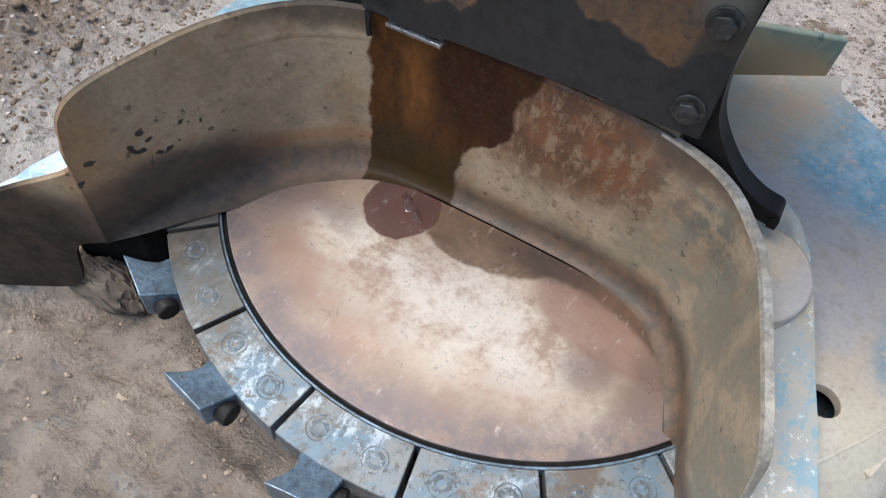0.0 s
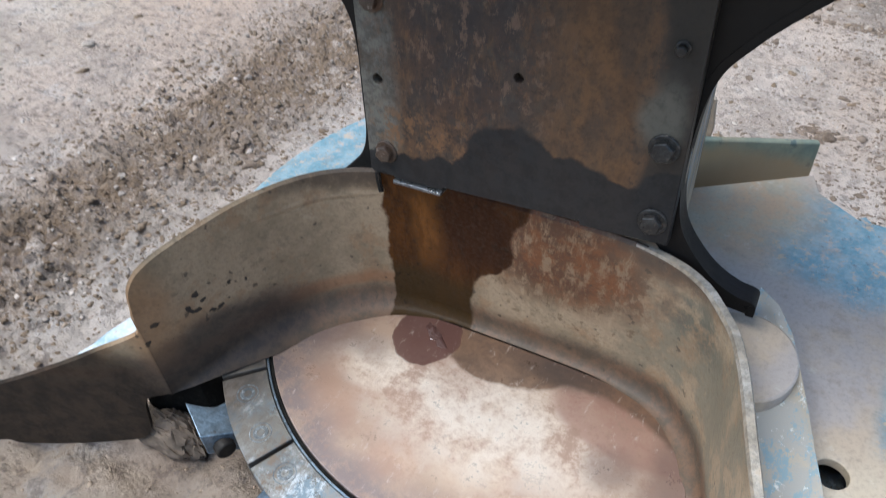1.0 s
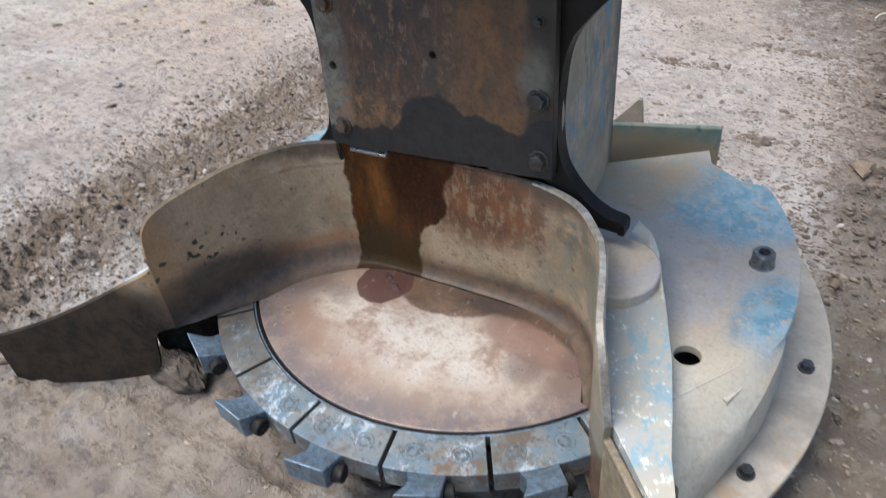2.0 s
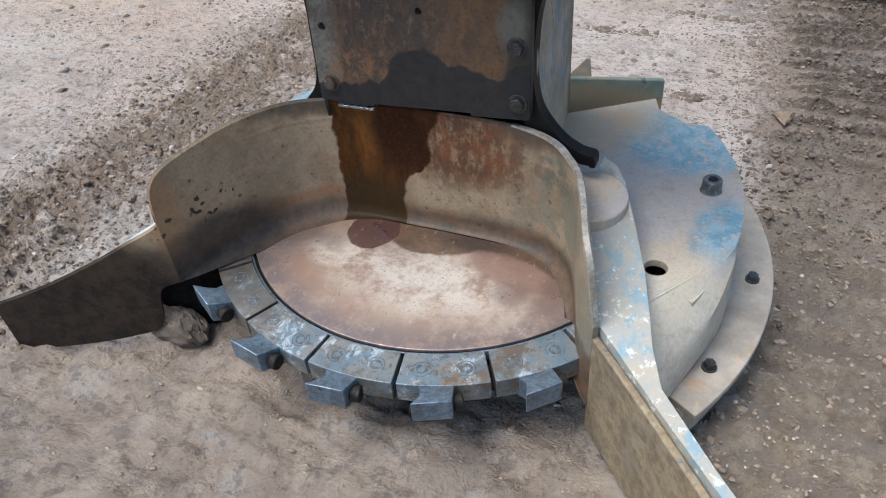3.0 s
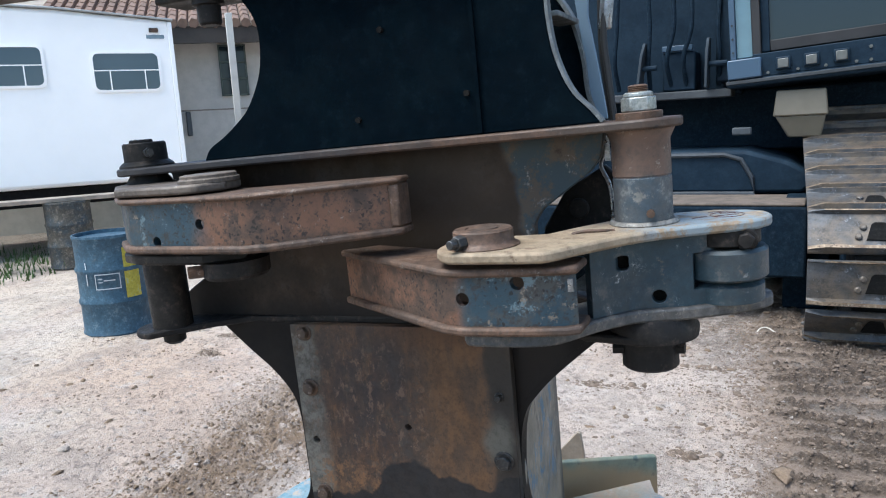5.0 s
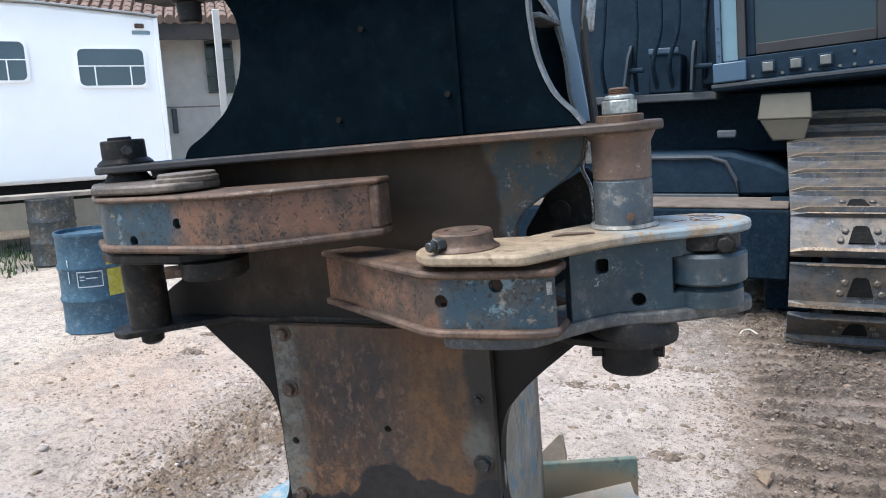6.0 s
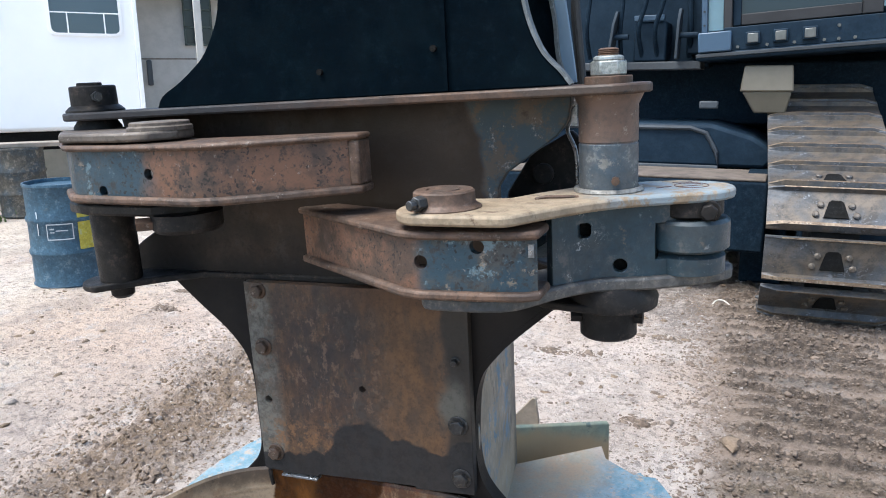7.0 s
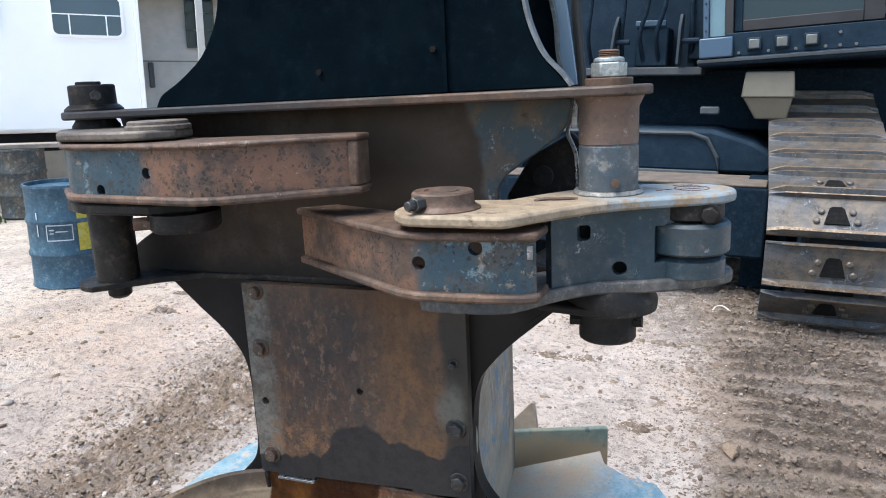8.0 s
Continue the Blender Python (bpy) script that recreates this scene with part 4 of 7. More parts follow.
# butt plate: front arc, back follows the wall
bm = bmesh.new()
arc = circle(CX, CY, 0.545, 40, 218.2, 322.0)
back = [(p[0] + q[0] * 0.02, p[1] + q[1] * 0.02) for p, q in zip(WALL, sides(WALL)) if p[1] > -0.14][::-1]
prism(bm, arc + back, DECK - 0.02, DECK)
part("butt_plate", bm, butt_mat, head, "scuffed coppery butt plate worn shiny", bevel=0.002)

bm = bmesh.new()
prism(bm, circle(CX, CY, 0.546, 60, 212, 328) + circle(CX, CY, 0.552, 60, 328, 212), DECK - 0.03, DECK - 0.006)
part("ring_gap", bm, black_void, head, "black grimy gap round the butt plate")
bm = bmesh.new()
prism(bm, circle(CX, CY, 0.5525, 60, 216, 326) + circle(CX, CY, 0.5572, 60, 326, 216), DECK - 0.03, DECK - 0.001)
part("inner_ledge", bm, tooth_metal, head, "thin blue ledge ring", bevel=0.001)

bm = bmesh.new()
lathe(bm, 0.0, 0.0, [(1.0, 0.0002), (0.9, 0.0010), (0.02, 0.0013)], 26)
bent(bm, lambda x, y, z: (-0.108 + 0.034 * x * (1 + 0.6 * noise.noise(Vector((x, y, 3)) * 1.7)), 0.022 - 0.022 * x + 0.013 * y * (1 + 0.8 * noise.noise(Vector((x, y, 0)) * 2.1)), DECK + z))
puddle_mat, _nt, _b = nodes_of("wet_oil")
put(_nt, _b, "Base Color", (0.07, 0.035, 0.03))
put(_nt, _b, "Roughness", ramp(_nt, noise_tex(_nt, coords(_nt), 60, 6, 0.7), 0.4, 0.6, 0.05, 0.3))
put(_nt, _b, "Specular IOR Level", 0.8)
bump(_nt, _b, noise_tex(_nt, coords(_nt), 55, 3, 0.6), 0.5, 0.004)
part("oil_puddle", bm, puddle_mat, head, "small wet oil puddle", smooth=True)

# saw ring
saw = part("saw_disc", lathe(bmesh.new(), CX, CY, [(0.5, 0.16), (0.60, 0.165), (0.60, 0.20), (0.56, 0.205), (0.56, DECK - 0.035), (0.2, DECK - 0.035)], 72), dark_steel, head, "dark steel saw disc under the butt plate", smooth=True)
SEGMENTS = 19
STEP = 360.0 / SEGMENTS


def polar(r, a):
    return CX + r * math.cos(radians(a)), CY + r * math.sin(radians(a))


def ring_segment(a):
    bm = bmesh.new()
    half = STEP / 2 - 0.42
    outline = circle(CX, CY, 0.558, 9, a - half, a + half) + circle(CX, CY, 0.646, 9, a + half, a - half)
    prism(bm, outline, 0.198, DECK + 0.002)
    seg = part("ring_segment", bm, ring_mat, saw, bevel=0.002)
    return seg


bolt_blue = worn_metal("scuffed_bolt_face", (0.15, 0.165, 0.175), (0.10, 0.11, 0.115), 0.6, (0.22, 0.23, 0.24), 0.5, 0.4, 25.0)


def countersunk(a, off):
    bm = bmesh.new()
    x, y = polar(0.602, a + off)
    z = DECK + 0.002
    lathe(bm, x, y, [(0.0215, z - 0.001), (0.0215, z + 0.0004), (0.0195, z + 0.0004), (0.0185, z - 0.0008), (0.015, z - 0.0008), (0.014, z + 0.0006), (0.0075, z + 0.0006), (0.0065, z - 0.007), (0.001, z - 0.007)], 18)
    return part("segment_bolt", bm, bolt_blue, saw, smooth=True)


def saw_tooth(a):
    """A chisel tooth with a hollow face on its holder, built at angle a."""
    bm = bmesh.new()
    out = [(0.640, -0.1), (0.664, 0.9), (0.684, 0.7), (0.714, -0.3), (0.708, 2.2), (0.702, 6.6), (0.636, 7.0)]
    prism(bm, [polar(r, a + d) for r, d in out], 0.188, DECK - 0.004)
    bent(bm, lambda x, y, z: (x, y, z + 0.45 * max(0.0, math.hypot(x - CX, y - CY) - 0.645)))
    tooth = part("saw_tooth", bm, tooth_metal, saw, bevel=0.0025)
    bm = bmesh.new()
    p, q = polar(0.672, a + 6.5), polar(0.668, a + 8.4)
    rod(bm, [(p[0], p[1], 0.228), (q[0], q[1], 0.228)], 0.019, 12)
    part("tooth_bolt", bm, dark_steel, saw, bevel=0.003)
    return tooth


for k in range(SEGMENTS):
    mid = -79.0 + STEP * (k + 0.5)
    if not 25 < (mid + 360) % 360 < 165:
        ring_segment(mid)
        for off in (-4.6, 4.6):
            countersunk(mid, off)
        saw_tooth(-93.3 + STEP * k)

# guard arms
bm = bmesh.new()
# solid block, black for the unlit space under the wall
prism(bm, [(-0.60, -0.33), (-0.50, -0.27), (-0.44, -0.12), (-0.42, 0.05), (-0.62, 0.05)], 0.05, 0.33)
part("housing_core", bm, black_void, head, "black block for the darkness under the pocket wall")
mud = random.Random(5)
bm = bmesh.new()
bmesh.ops.create_icosphere(bm, subdivisions=5, radius=1.0)
bent(bm, lambda x, y, z: (-0.572 + 0.105 * x * (1 + 0.22 * noise.noise(Vector((x, y, z)) * 1.6)) + 0.012 * noise.noise(Vector((x, y, z)) * 4), -0.335 + 0.045 * y * (1 + 0.2 * noise.noise(Vector((x, y, z)) * 2)), 0.078 + 0.060 * z * (1 + 0.25 * noise.noise(Vector((y, z, x)) * 1.8)) + 0.012 * noise.noise(Vector((z, x, y)) * 4) + 0.010 * noise.noise(Vector((z, x, y)) * 9) + 0.006 * noise.noise(Vector((x, y, z)) * 20)))
part("mud_lump", bm, plain("caked_brown_mud", (0.17, 0.125, 0.092), 0.97, 0, 120, 0.6), head, "caked mud lump under the guard", smooth=True)

RIGHT = [(0.53, -0.283), (0.656, -0.422), (0.768, -0.546), (0.875, -0.665)]
path = np.array([(RIGHT[0][0], RIGHT[0][1], 0.07, 0.362), (0.60, -0.36, 0.065, 0.362), (RIGHT[1][0], RIGHT[1][1], 0.06, 0.36), (RIGHT[2][0], RIGHT[2][1], 0.06, 0.352), (RIGHT[3][0], RIGHT[3][1], 0.06, 0.34)])
part("right_guard_arm", sheet(bmesh.new(), path, 0.016), tan_dust, head, "tan dusty guard plate", bevel=0.004)

# blue edge strip beside the pocket
strip_in = [(p[0] - q[0] * 0.017, p[1] - q[1] * 0.017) for p, q in zip(WALL, sides(WALL)) if p[0] > 0.40][:: 2]
outer = [(0.905, -0.64), (0.80, -0.522), (0.684, -0.38), (0.650, -0.29), (0.630, -0.212), (0.597, -0.10), (0.577, -0.05), (0.552, 0.01), (0.527, 0.06), (0.505, 0.12), (0.475, 0.17), (0.44, 0.20)]
bm = bmesh.new()
inner_arm = [(p + 0.014, q + 0.012) for p, q in RIGHT]
prism(bm, strip_in + inner_arm + outer, 0.15, 0.372)
bent(bm, lambda x, y, z: (x, y, z + float(np.interp(y, [-0.42, -0.21, -0.10, -0.03, 0.06, 0.15], [0.0, 0.018, 0.033, 0.048, 0.086, 0.098])) if z > 0.3 else z))
part("edge_strip", bm, strip_mat, head, "scraped blue and white edge beam", bevel=0.006)
# round pad, cut by the wall that stands on it
def beyond_wall(p):
    k = int(np.argmin([np.hypot(*(w[:2] - p)) for w in WALL]))
    return np.dot(p - WALL[k][:2], sides(WALL)[k]) < -0.0135


rim = [p for p in circle(0.444, 0.050, 0.083, 72, -150, 210) if beyond_wall(np.array(p))]
cut = [p[:2] - q * 0.0135 for p, q in zip(WALL, sides(WALL)) if np.hypot(p[0] - 0.444, p[1] - 0.050) < 0.083 and p[0] > 0.3]
bm = prism(bmesh.new(), rim + [tuple(p) for p in cut], 0.38, 0.4615)
bent(bm, lambda x, y, z: (x, y, z + 0.12 * (y - 0.06) if z > 0.45 else z))
part("round_pad", bm, top_mat, head, "dusty round pad plate", bevel=0.004)

bm = bmesh.new()
prism(bm, [(-0.652, -0.383), (-0.641, -0.35), (-0.639, -0.316), (-0.622, -0.25), (-0.60, -0.1), (-0.46, -0.1), (-0.505, -0.30), (-0.51, -0.325), (-0.575, -0.350), (-0.63, -0.372)], 0.30, 0.352)
part("left_edge_strip", bm, blue_white, head, "scraped blue and white plate edge", bevel=0.004)

# housing top, side and flange
HX, HY, HR = 0.06, 0.19, 0.715
bm = bmesh.new()
inner_line = spline([(0.766, 0.09), (0.705, -0.02), (0.65, -0.10), (0.585, -0.19)], 6)
ring_out = circle(HX, HY, HR, 20, 208, 152) + [(-0.30, 0.55), (0.24, 0.56), (0.48, 0.72), (0.50, 0.66), (0.585, 0.60)] + circle(HX, HY, HR, 40, 35, -7)
wall_out = [(p[0] - q[0] * 0.02, p[1] - q[1] * 0.02) for p, q in zip(WALL, sides(WALL)) if p[1] > -0.2][::2]
prism(bm, ring_out + [tuple(p) for p in inner_line] + wall_out[::-1], 0.335, 0.355)
top = part("housing_top", bm, top_mat, head, "dusty top plate with worn sky blue paint", bevel=0.003)
cuts = bmesh.new()
prism(cuts, circle(0.613, -0.03, 0.026, 24), 0.2, 0.5)
drill(top, cuts)
bm = bmesh.new()
side = [(HX + HR * 0.985 * math.cos(radians(a)), HY + HR * 0.985 * math.sin(radians(a)), 0.09, 0.335) for a in np.linspace(-24, 40, 30)]
sheet(bm, np.array(side), 0.015)
side = [(HX + HR * 0.985 * math.cos(radians(a)), HY + HR * 0.985 * math.sin(radians(a)), 0.09, 0.335) for a in np.linspace(150, 206, 20)]
sheet(bm, np.array(side), 0.015)
box(bm, -0.45, 0.40, 0.50, 0.92, 0.06, 0.19)
part("housing_side", bm, top_mat, head, "curved dusty blue side plate", smooth=True)
bm = bmesh.new()
prism(bm, circle(HX, HY, 0.82, 40, -32, 78) + circle(HX, HY, 0.68, 30, 78, -32), 0.135, 0.155)
flange_dust = worn_metal("pale_dusty_flange", (0.38, 0.315, 0.25), (0.30, 0.245, 0.19), 0.56, (0.38, 0.26, 0.16), 0.65, 0.0, 6.0, mott=0.2)
part("lower_flange", bm, flange_dust, head, "dusty round lower flange", bevel=0.003)
bm = bmesh.new()
prism(bm, circle(HX, HY, 0.79, 40, -32, 78) + circle(HX, HY, 0.68, 30, 78, -32), 0.03, 0.134)
part("flange_skirt", bm, flange_dust, head, bevel=0.003)
bm = bmesh.new()
top_line = spline([(0.772, 0.09), (0.768, 0.03), (0.742, -0.09), (0.665, -0.24)], 6)
low_line = spline([(0.778, 0.09), (0.768, 0.01), (0.735, -0.10), (0.672, -0.28)], 6)
rows = []
for k, (i0, a, b) in enumerate(zip(inner_line, top_line, low_line)):
    fall = 0.11 * (k / (len(top_line) - 1)) ** 1.6
    bulge = 0.004 + 0.006 * noise.noise(Vector((k * 0.45, 0.0, 0.0)))
    mid = (a + b) / 2
    rows.append([bm.verts.new(v) for v in ((i0[0] - 0.006, i0[1] + 0.004, 0.3567), ((i0[0] + a[0]) / 2, (i0[1] + a[1]) / 2, 0.3555 - fall * 0.4), (a[0] - 0.008, a[1], 0.353 - fall), (a[0], a[1], 0.345 - fall), (mid[0] + bulge, mid[1] - bulge, 0.255 - fall * 0.5), (b[0], b[1], 0.157), (i0[0], i0[1], 0.15))])
for a, b in zip(rows[:-1], rows[1:]):
    for k in range(7):
        bm.faces.new((a[k], b[k], b[(k + 1) % 7], a[(k + 1) % 7]))
bm.faces.new(rows[0])
bm.faces.new(rows[-1][::-1])
part("front_skirt", bm, top_mat, head, "sloping pale yellow dusty skirt", smooth=True)
bm = bmesh.new()
lathe(bm, 0.689, 0.295, [(0.027, 0.355), (0.024, 0.358), (0.0235, 0.386), (0.021, 0.389), (0.0125, 0.389), (0.012, 0.36)], 24)
part("hollow_bushing", bm, worn_metal("grey_bushing_steel", (0.13, 0.135, 0.135), (0.09, 0.09, 0.085), 0.6, (0.2, 0.17, 0.14), 0.5, 0.3, 14.0), head, "grey steel hollow bushing", smooth=True)
for x, y in ((0.828, 0.225), (0.765, -0.10)):
    part("flange_bolt", hex_bolt(bmesh.new(), x, y, 0.155, 0.013, 0.018, "up"), bolt_steel, head)

# bracket plates behind
bracket_mat = worn_metal("green_tan_bracket", (0.23, 0.235, 0.165), (0.16, 0.195, 0.155), 0.58, (0.085, 0.11, 0.10), 0.6, 0.0, 6.0, mott=0.25)
_nt, _b = bracket_mat.node_tree, bracket_mat.node_tree.nodes["Principled BSDF"]
_v = coords(_nt)
_z = axis_of(_nt, warped(_nt, _v, 8, 0.1))[2]
_z = calc(_nt, "ADD", _z, calc(_nt, "MULTIPLY", axis_of(_nt, _v)[0], 0.55))
put(_nt, _b, "Base Color", mix(_nt, ramp(_nt, _z, 0.56, 0.51, 0.0, 0.9), _b.inputs["Base Color"].links[0].from_socket, (0.33, 0.22, 0.12)))
bm = bmesh.new()
prism(bm, [(0.185, 0.635), (0.195, 0.625), (0.48, 0.91), (0.47, 0.92)], 0.12, 0.43)
bent(bm, lambda x, y, z: (x, y, z - 0.4 * (x - 0.2) if z > 0.2 else z))
part("rear_bracket", bm, bracket_mat, head, "green tan upright bracket plate", bevel=0.004)
bm = bmesh.new()
prism(bm, [(0.04, 0.06), (0.20, 0.06), (0.213, 0.20), (0.203, 0.292), (0.192, 0.297), (0.10, 0.19)], 1.05, 1.065, "xzy")
part("rear_rib", bm, flange_dust, head, "pale grey pointed rib plate", bevel=0.003)

# ---- column ----
# the column stands a little further back than the saw's plane; its own parts share this frame
PIVOT = Vector((0.03, 0.0613, 0.6))
COL = Matrix.Translation(PIVOT) @ pose(0, 0, 0, -5.0, -1.03, 0) @ Matrix.Translation(-PIVOT)
RIGHT_EDGE = [(0.437, 0.505), (0.434, 0.529), (0.402, 0.537), (0.362, 0.560), (0.323, 0.602), (0.301, 0.643), (0.292, 0.70), (0.292, 0.76), (0.299, 0.837), (0.313, 0.886), (0.334, 0.917), (0.380, 0.967), (0.470, 1.045)]
LEFT_EDGE = [(-0.40, 0.515), (-0.352, 0.545), (-0.308, 0.585), (-0.278, 0.62), (-0.266, 0.665), (-0.266, 0.735), (-0.267, 0.825), (-0.282, 0.888), (-0.328, 0.947), (-0.39, 1.0), (-0.457, 1.06)]
UPPER_RIGHT = [(0.53, 1.07), (0.53, 1.11), (0.44, 1.14), (0.385, 1.19), (0.364, 1.26), (0.364, 1.291), (0.381, 1.318), (0.421, 1.346), (0.481, 1.388), (0.503, 1.415), (0.51, 1.45), (0.51, 1.462)]
UPPER_LEFT = [(-0.56, 1.07), (-0.603, 1.085), (-0.589, 1.127), (-0.54, 1.16), (-0.502, 1.182), (-0.455, 1.22), (-0.44, 1.28), (-0.48, 1.34), (-0.54, 1.40), (-0.555, 1.462)]
PLATE_Y, WEB_Y = 0.068, 0.093


def cpart(name, bm, material, label="", bevel=0.0, smooth=False):
    """A part of the felling head that stands in the column's frame."""
    ob = part(name, bm, material, head, label, bevel, smooth)
    ob.matrix_local = COL
    return ob


def smooth2(points, steps=4):
    return [tuple(p) for p in spline(points, steps)]


right_all = smooth2(RIGHT_EDGE) + UPPER_RIGHT
left_all = smooth2(LEFT_EDGE) + UPPER_LEFT
bm = bmesh.new()
prism(bm, [(0.262, 0.604), (0.298, 0.56), (0.37, 0.512)] + right_all + left_all[::-1] + [(-0.36, 0.512), (-0.295, 0.555), (-0.235, 0.604)], WEB_Y, WEB_Y + 0.02, "xzy")
web_mat = worn_metal("oily_brown_steel", (0.017, 0.013, 0.011), (0.033, 0.022, 0.015), 0.62, (0.02, 0.017, 0.015), 0.55, 0.15, 4.0, gloss=0.2)
_nt, _b = web_mat.node_tree, web_mat.node_tree.nodes["Principled BSDF"]
_v = coords(_nt)
_w = warped(_nt, _v, 12, 0.06)
_corner = calc(_nt, "MULTIPLY", ramp(_nt, calc(_nt, "ADD", axis_of(_nt, _w)[0], calc(_nt, "MULTIPLY", axis_of(_nt, _w)[2], 0.25)), 0.655, 0.675), ramp(_nt, axis_of(_nt, _w)[2], 1.22, 1.25))
_blue = mix(_nt, ramp(_nt, noise_tex(_nt, _v, 16, 10, 0.75), 0.47, 0.58), (0.048, 0.066, 0.074), (0.095, 0.074, 0.056))
_blue = mix(_nt, ramp(_nt, noise_tex(_nt, _v, 9, 8, 0.7), 0.54, 0.62), _blue, (0.05, 0.036, 0.027))
_blue = mix(_nt, ramp(_nt, noise_tex(_nt, _v, 30, 10, 0.8), 0.58, 0.64), _blue, (0.24, 0.22, 0.19))
_old = _b.inputs["Base Color"].links[0].from_socket
_warm = calc(_nt, "MULTIPLY", blob(_nt, _w, (0.16, 0.1, 1.30), (0.30, 0.3, 0.14), 0.5), 0.55)
_old = mix(_nt, _warm, _old, (0.06, 0.04, 0.026))
# shade below the lower shelf, put into the web's colour
_under_shade = ramp(_nt, axis_of(_nt, warped(_nt, _v, 9, 0.08))[2], 1.16, 1.08)
_old = mix(_nt, calc(_nt, "MULTIPLY", _under_shade, 0.85), _old, (0.007, 0.006, 0.0058))
put(_nt, _b, "Base Color", mix(_nt, calc(_nt, "MULTIPLY", _corner, 0.9), _old, _blue))
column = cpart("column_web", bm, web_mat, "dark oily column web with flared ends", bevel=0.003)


def foot_lip(points, side):
    bm = bmesh.new()
    pts = [np.array(p) for p in points]
    rows = []
    for p, n in zip(pts, sides(pts)):
        p, q = p - n * 0.011 * side, p + n * 0.0015 * side
        rows.append([bm.verts.new((a[0], y, a[1])) for a, y in ((p, WEB_Y - 0.0015), (q, WEB_Y - 0.0015), (q, WEB_Y + 0.04), (p, WEB_Y + 0.04))])
    for a, b in zip(rows[:-1], rows[1:]):
        for k in range(4):
            bm.faces.new((a[k], b[k], b[(k + 1) % 4], a[(k + 1) % 4]))
    bm.faces.new(rows[0])
    bm.faces.new(rows[-1][::-1])
    return bm


flange_mat = worn_metal("grey_flange_paint", (0.27, 0.225, 0.17), (0.18, 0.158, 0.13), 0.6, (0.36, 0.32, 0.27), 0.55, 0.05, 5.0, mott=0.2)
_nt, _b = flange_mat.node_tree, flange_mat.node_tree.nodes["Principled BSDF"]
_v = coords(_nt)
_x, _y, _z = axis_of(_nt, warped(_nt, _v, 8, 0.12))
_old = _b.inputs["Base Color"].links[0].from_socket
_run = noise_tex(_nt, _v, 26, 10, 0.75, (1.0, 1.0, 0.28))
_c = mix(_nt, ramp(_nt, _run, 0.57, 0.64, 0.0, 0.8), _old, (0.10, 0.16, 0.19))
_c = mix(_nt, ramp(_nt, noise_tex(_nt, _v, 9, 10, 0.75), 0.54, 0.58, 0.0, 0.9), _c, (0.085, 0.17, 0.24))
_c = mix(_nt, ramp(_nt, noise_tex(_nt, _v, 12, 10, 0.78), 0.56, 0.61, 0.0, 0.7), _c, (0.36, 0.28, 0.2))
_c = mix(_nt, ramp(_nt, noise_tex(_nt, _v, 16, 10, 0.75, (1.0, 1.0, 0.3)), 0.56, 0.62, 0.0, 0.8), _c, (0.09, 0.07, 0.055))
_c = mix(_nt, ramp(_nt, calc(_nt, "ADD", _z, calc(_nt, "MULTIPLY", noise_tex(_nt, _v, 12, 8, 0.75), 0.3)), 0.74, 0.62, 0.0, 0.75), _c, (0.31, 0.24, 0.165))
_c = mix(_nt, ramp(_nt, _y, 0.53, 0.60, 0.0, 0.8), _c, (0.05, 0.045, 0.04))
# shadow under the upper flare, coloured in as near black at the top
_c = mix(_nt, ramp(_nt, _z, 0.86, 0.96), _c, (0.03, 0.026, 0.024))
put(_nt, _b, "Base Color", _c)
bm = bmesh.new()
prism(bm, [(0.279, WEB_Y + 0.021), (0.294, WEB_Y + 0.021), (0.247, 0.61), (0.232, 0.61)], 0.33, 1.0)
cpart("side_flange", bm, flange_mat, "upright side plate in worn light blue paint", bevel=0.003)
cpart("web_lip", foot_lip(smooth2(RIGHT_EDGE), 1), web_mat, "dark curved lip along the web", bevel=0.002)
bm = bmesh.new()
prism(bm, [(-0.262, WEB_Y + 0.021), (-0.247, WEB_Y + 0.021), (-0.205, 0.61), (-0.220, 0.61)], 0.33, 1.0)
cpart("side_flange", bm, dark_steel, bevel=0.003)
bm = bmesh.new()
prism(bm, [(0.32, 1.18), (0.50, 1.18), (0.50, 1.36), (0.475, 1.385), (0.385, 1.335), (0.33, 1.25)], 0.29, 0.31, "xzy")
cpart("rear_lug", bm, dark_steel, "dark lug plate behind the web", bevel=0.004)
bm = prism(bmesh.new(), circle(0.414, 1.292, 0.023, 20), 0.272, 0.2895, "xzy")
cpart("lug_pin", bm, dark_steel, bevel=0.003)
bm = bmesh.new()
box(bm, -0.215, 0.235, 0.40, 0.415, 0.36, 1.455)
cpart("column_back", bm, dark_steel)

bm = bmesh.new()
prism(bm, [(-0.243, 0.600), (-0.195, 0.602), (-0.195, 0.597), (-0.096, 0.600), (-0.096, 0.606), (0.153, 0.614), (0.153, 0.607), (0.293, 0.613), (0.295, 1.075), (-0.245, 1.075)], PLATE_Y, PLATE_Y + 0.024, "xzy")
grimy_bolt = worn_metal("oily_bolt_steel", (0.055, 0.055, 0.055), (0.035, 0.032, 0.03), 0.6, (0.08, 0.06, 0.045), 0.4, 0.4, 25.0, flake=(0.2, 0.2, 0.2))
front = cpart("front_plate", bm, plate_mat, "stained rusty front cover plate with bolts", bevel=0.002)
cuts = bmesh.new()
for x, z, r in ((-0.212, 0.786, 0.0095), (0.039, 0.837, 0.008)):
    hole_y(cuts, x, z, r, -0.1, PLATE_Y + 0.018)
drill(front, cuts)
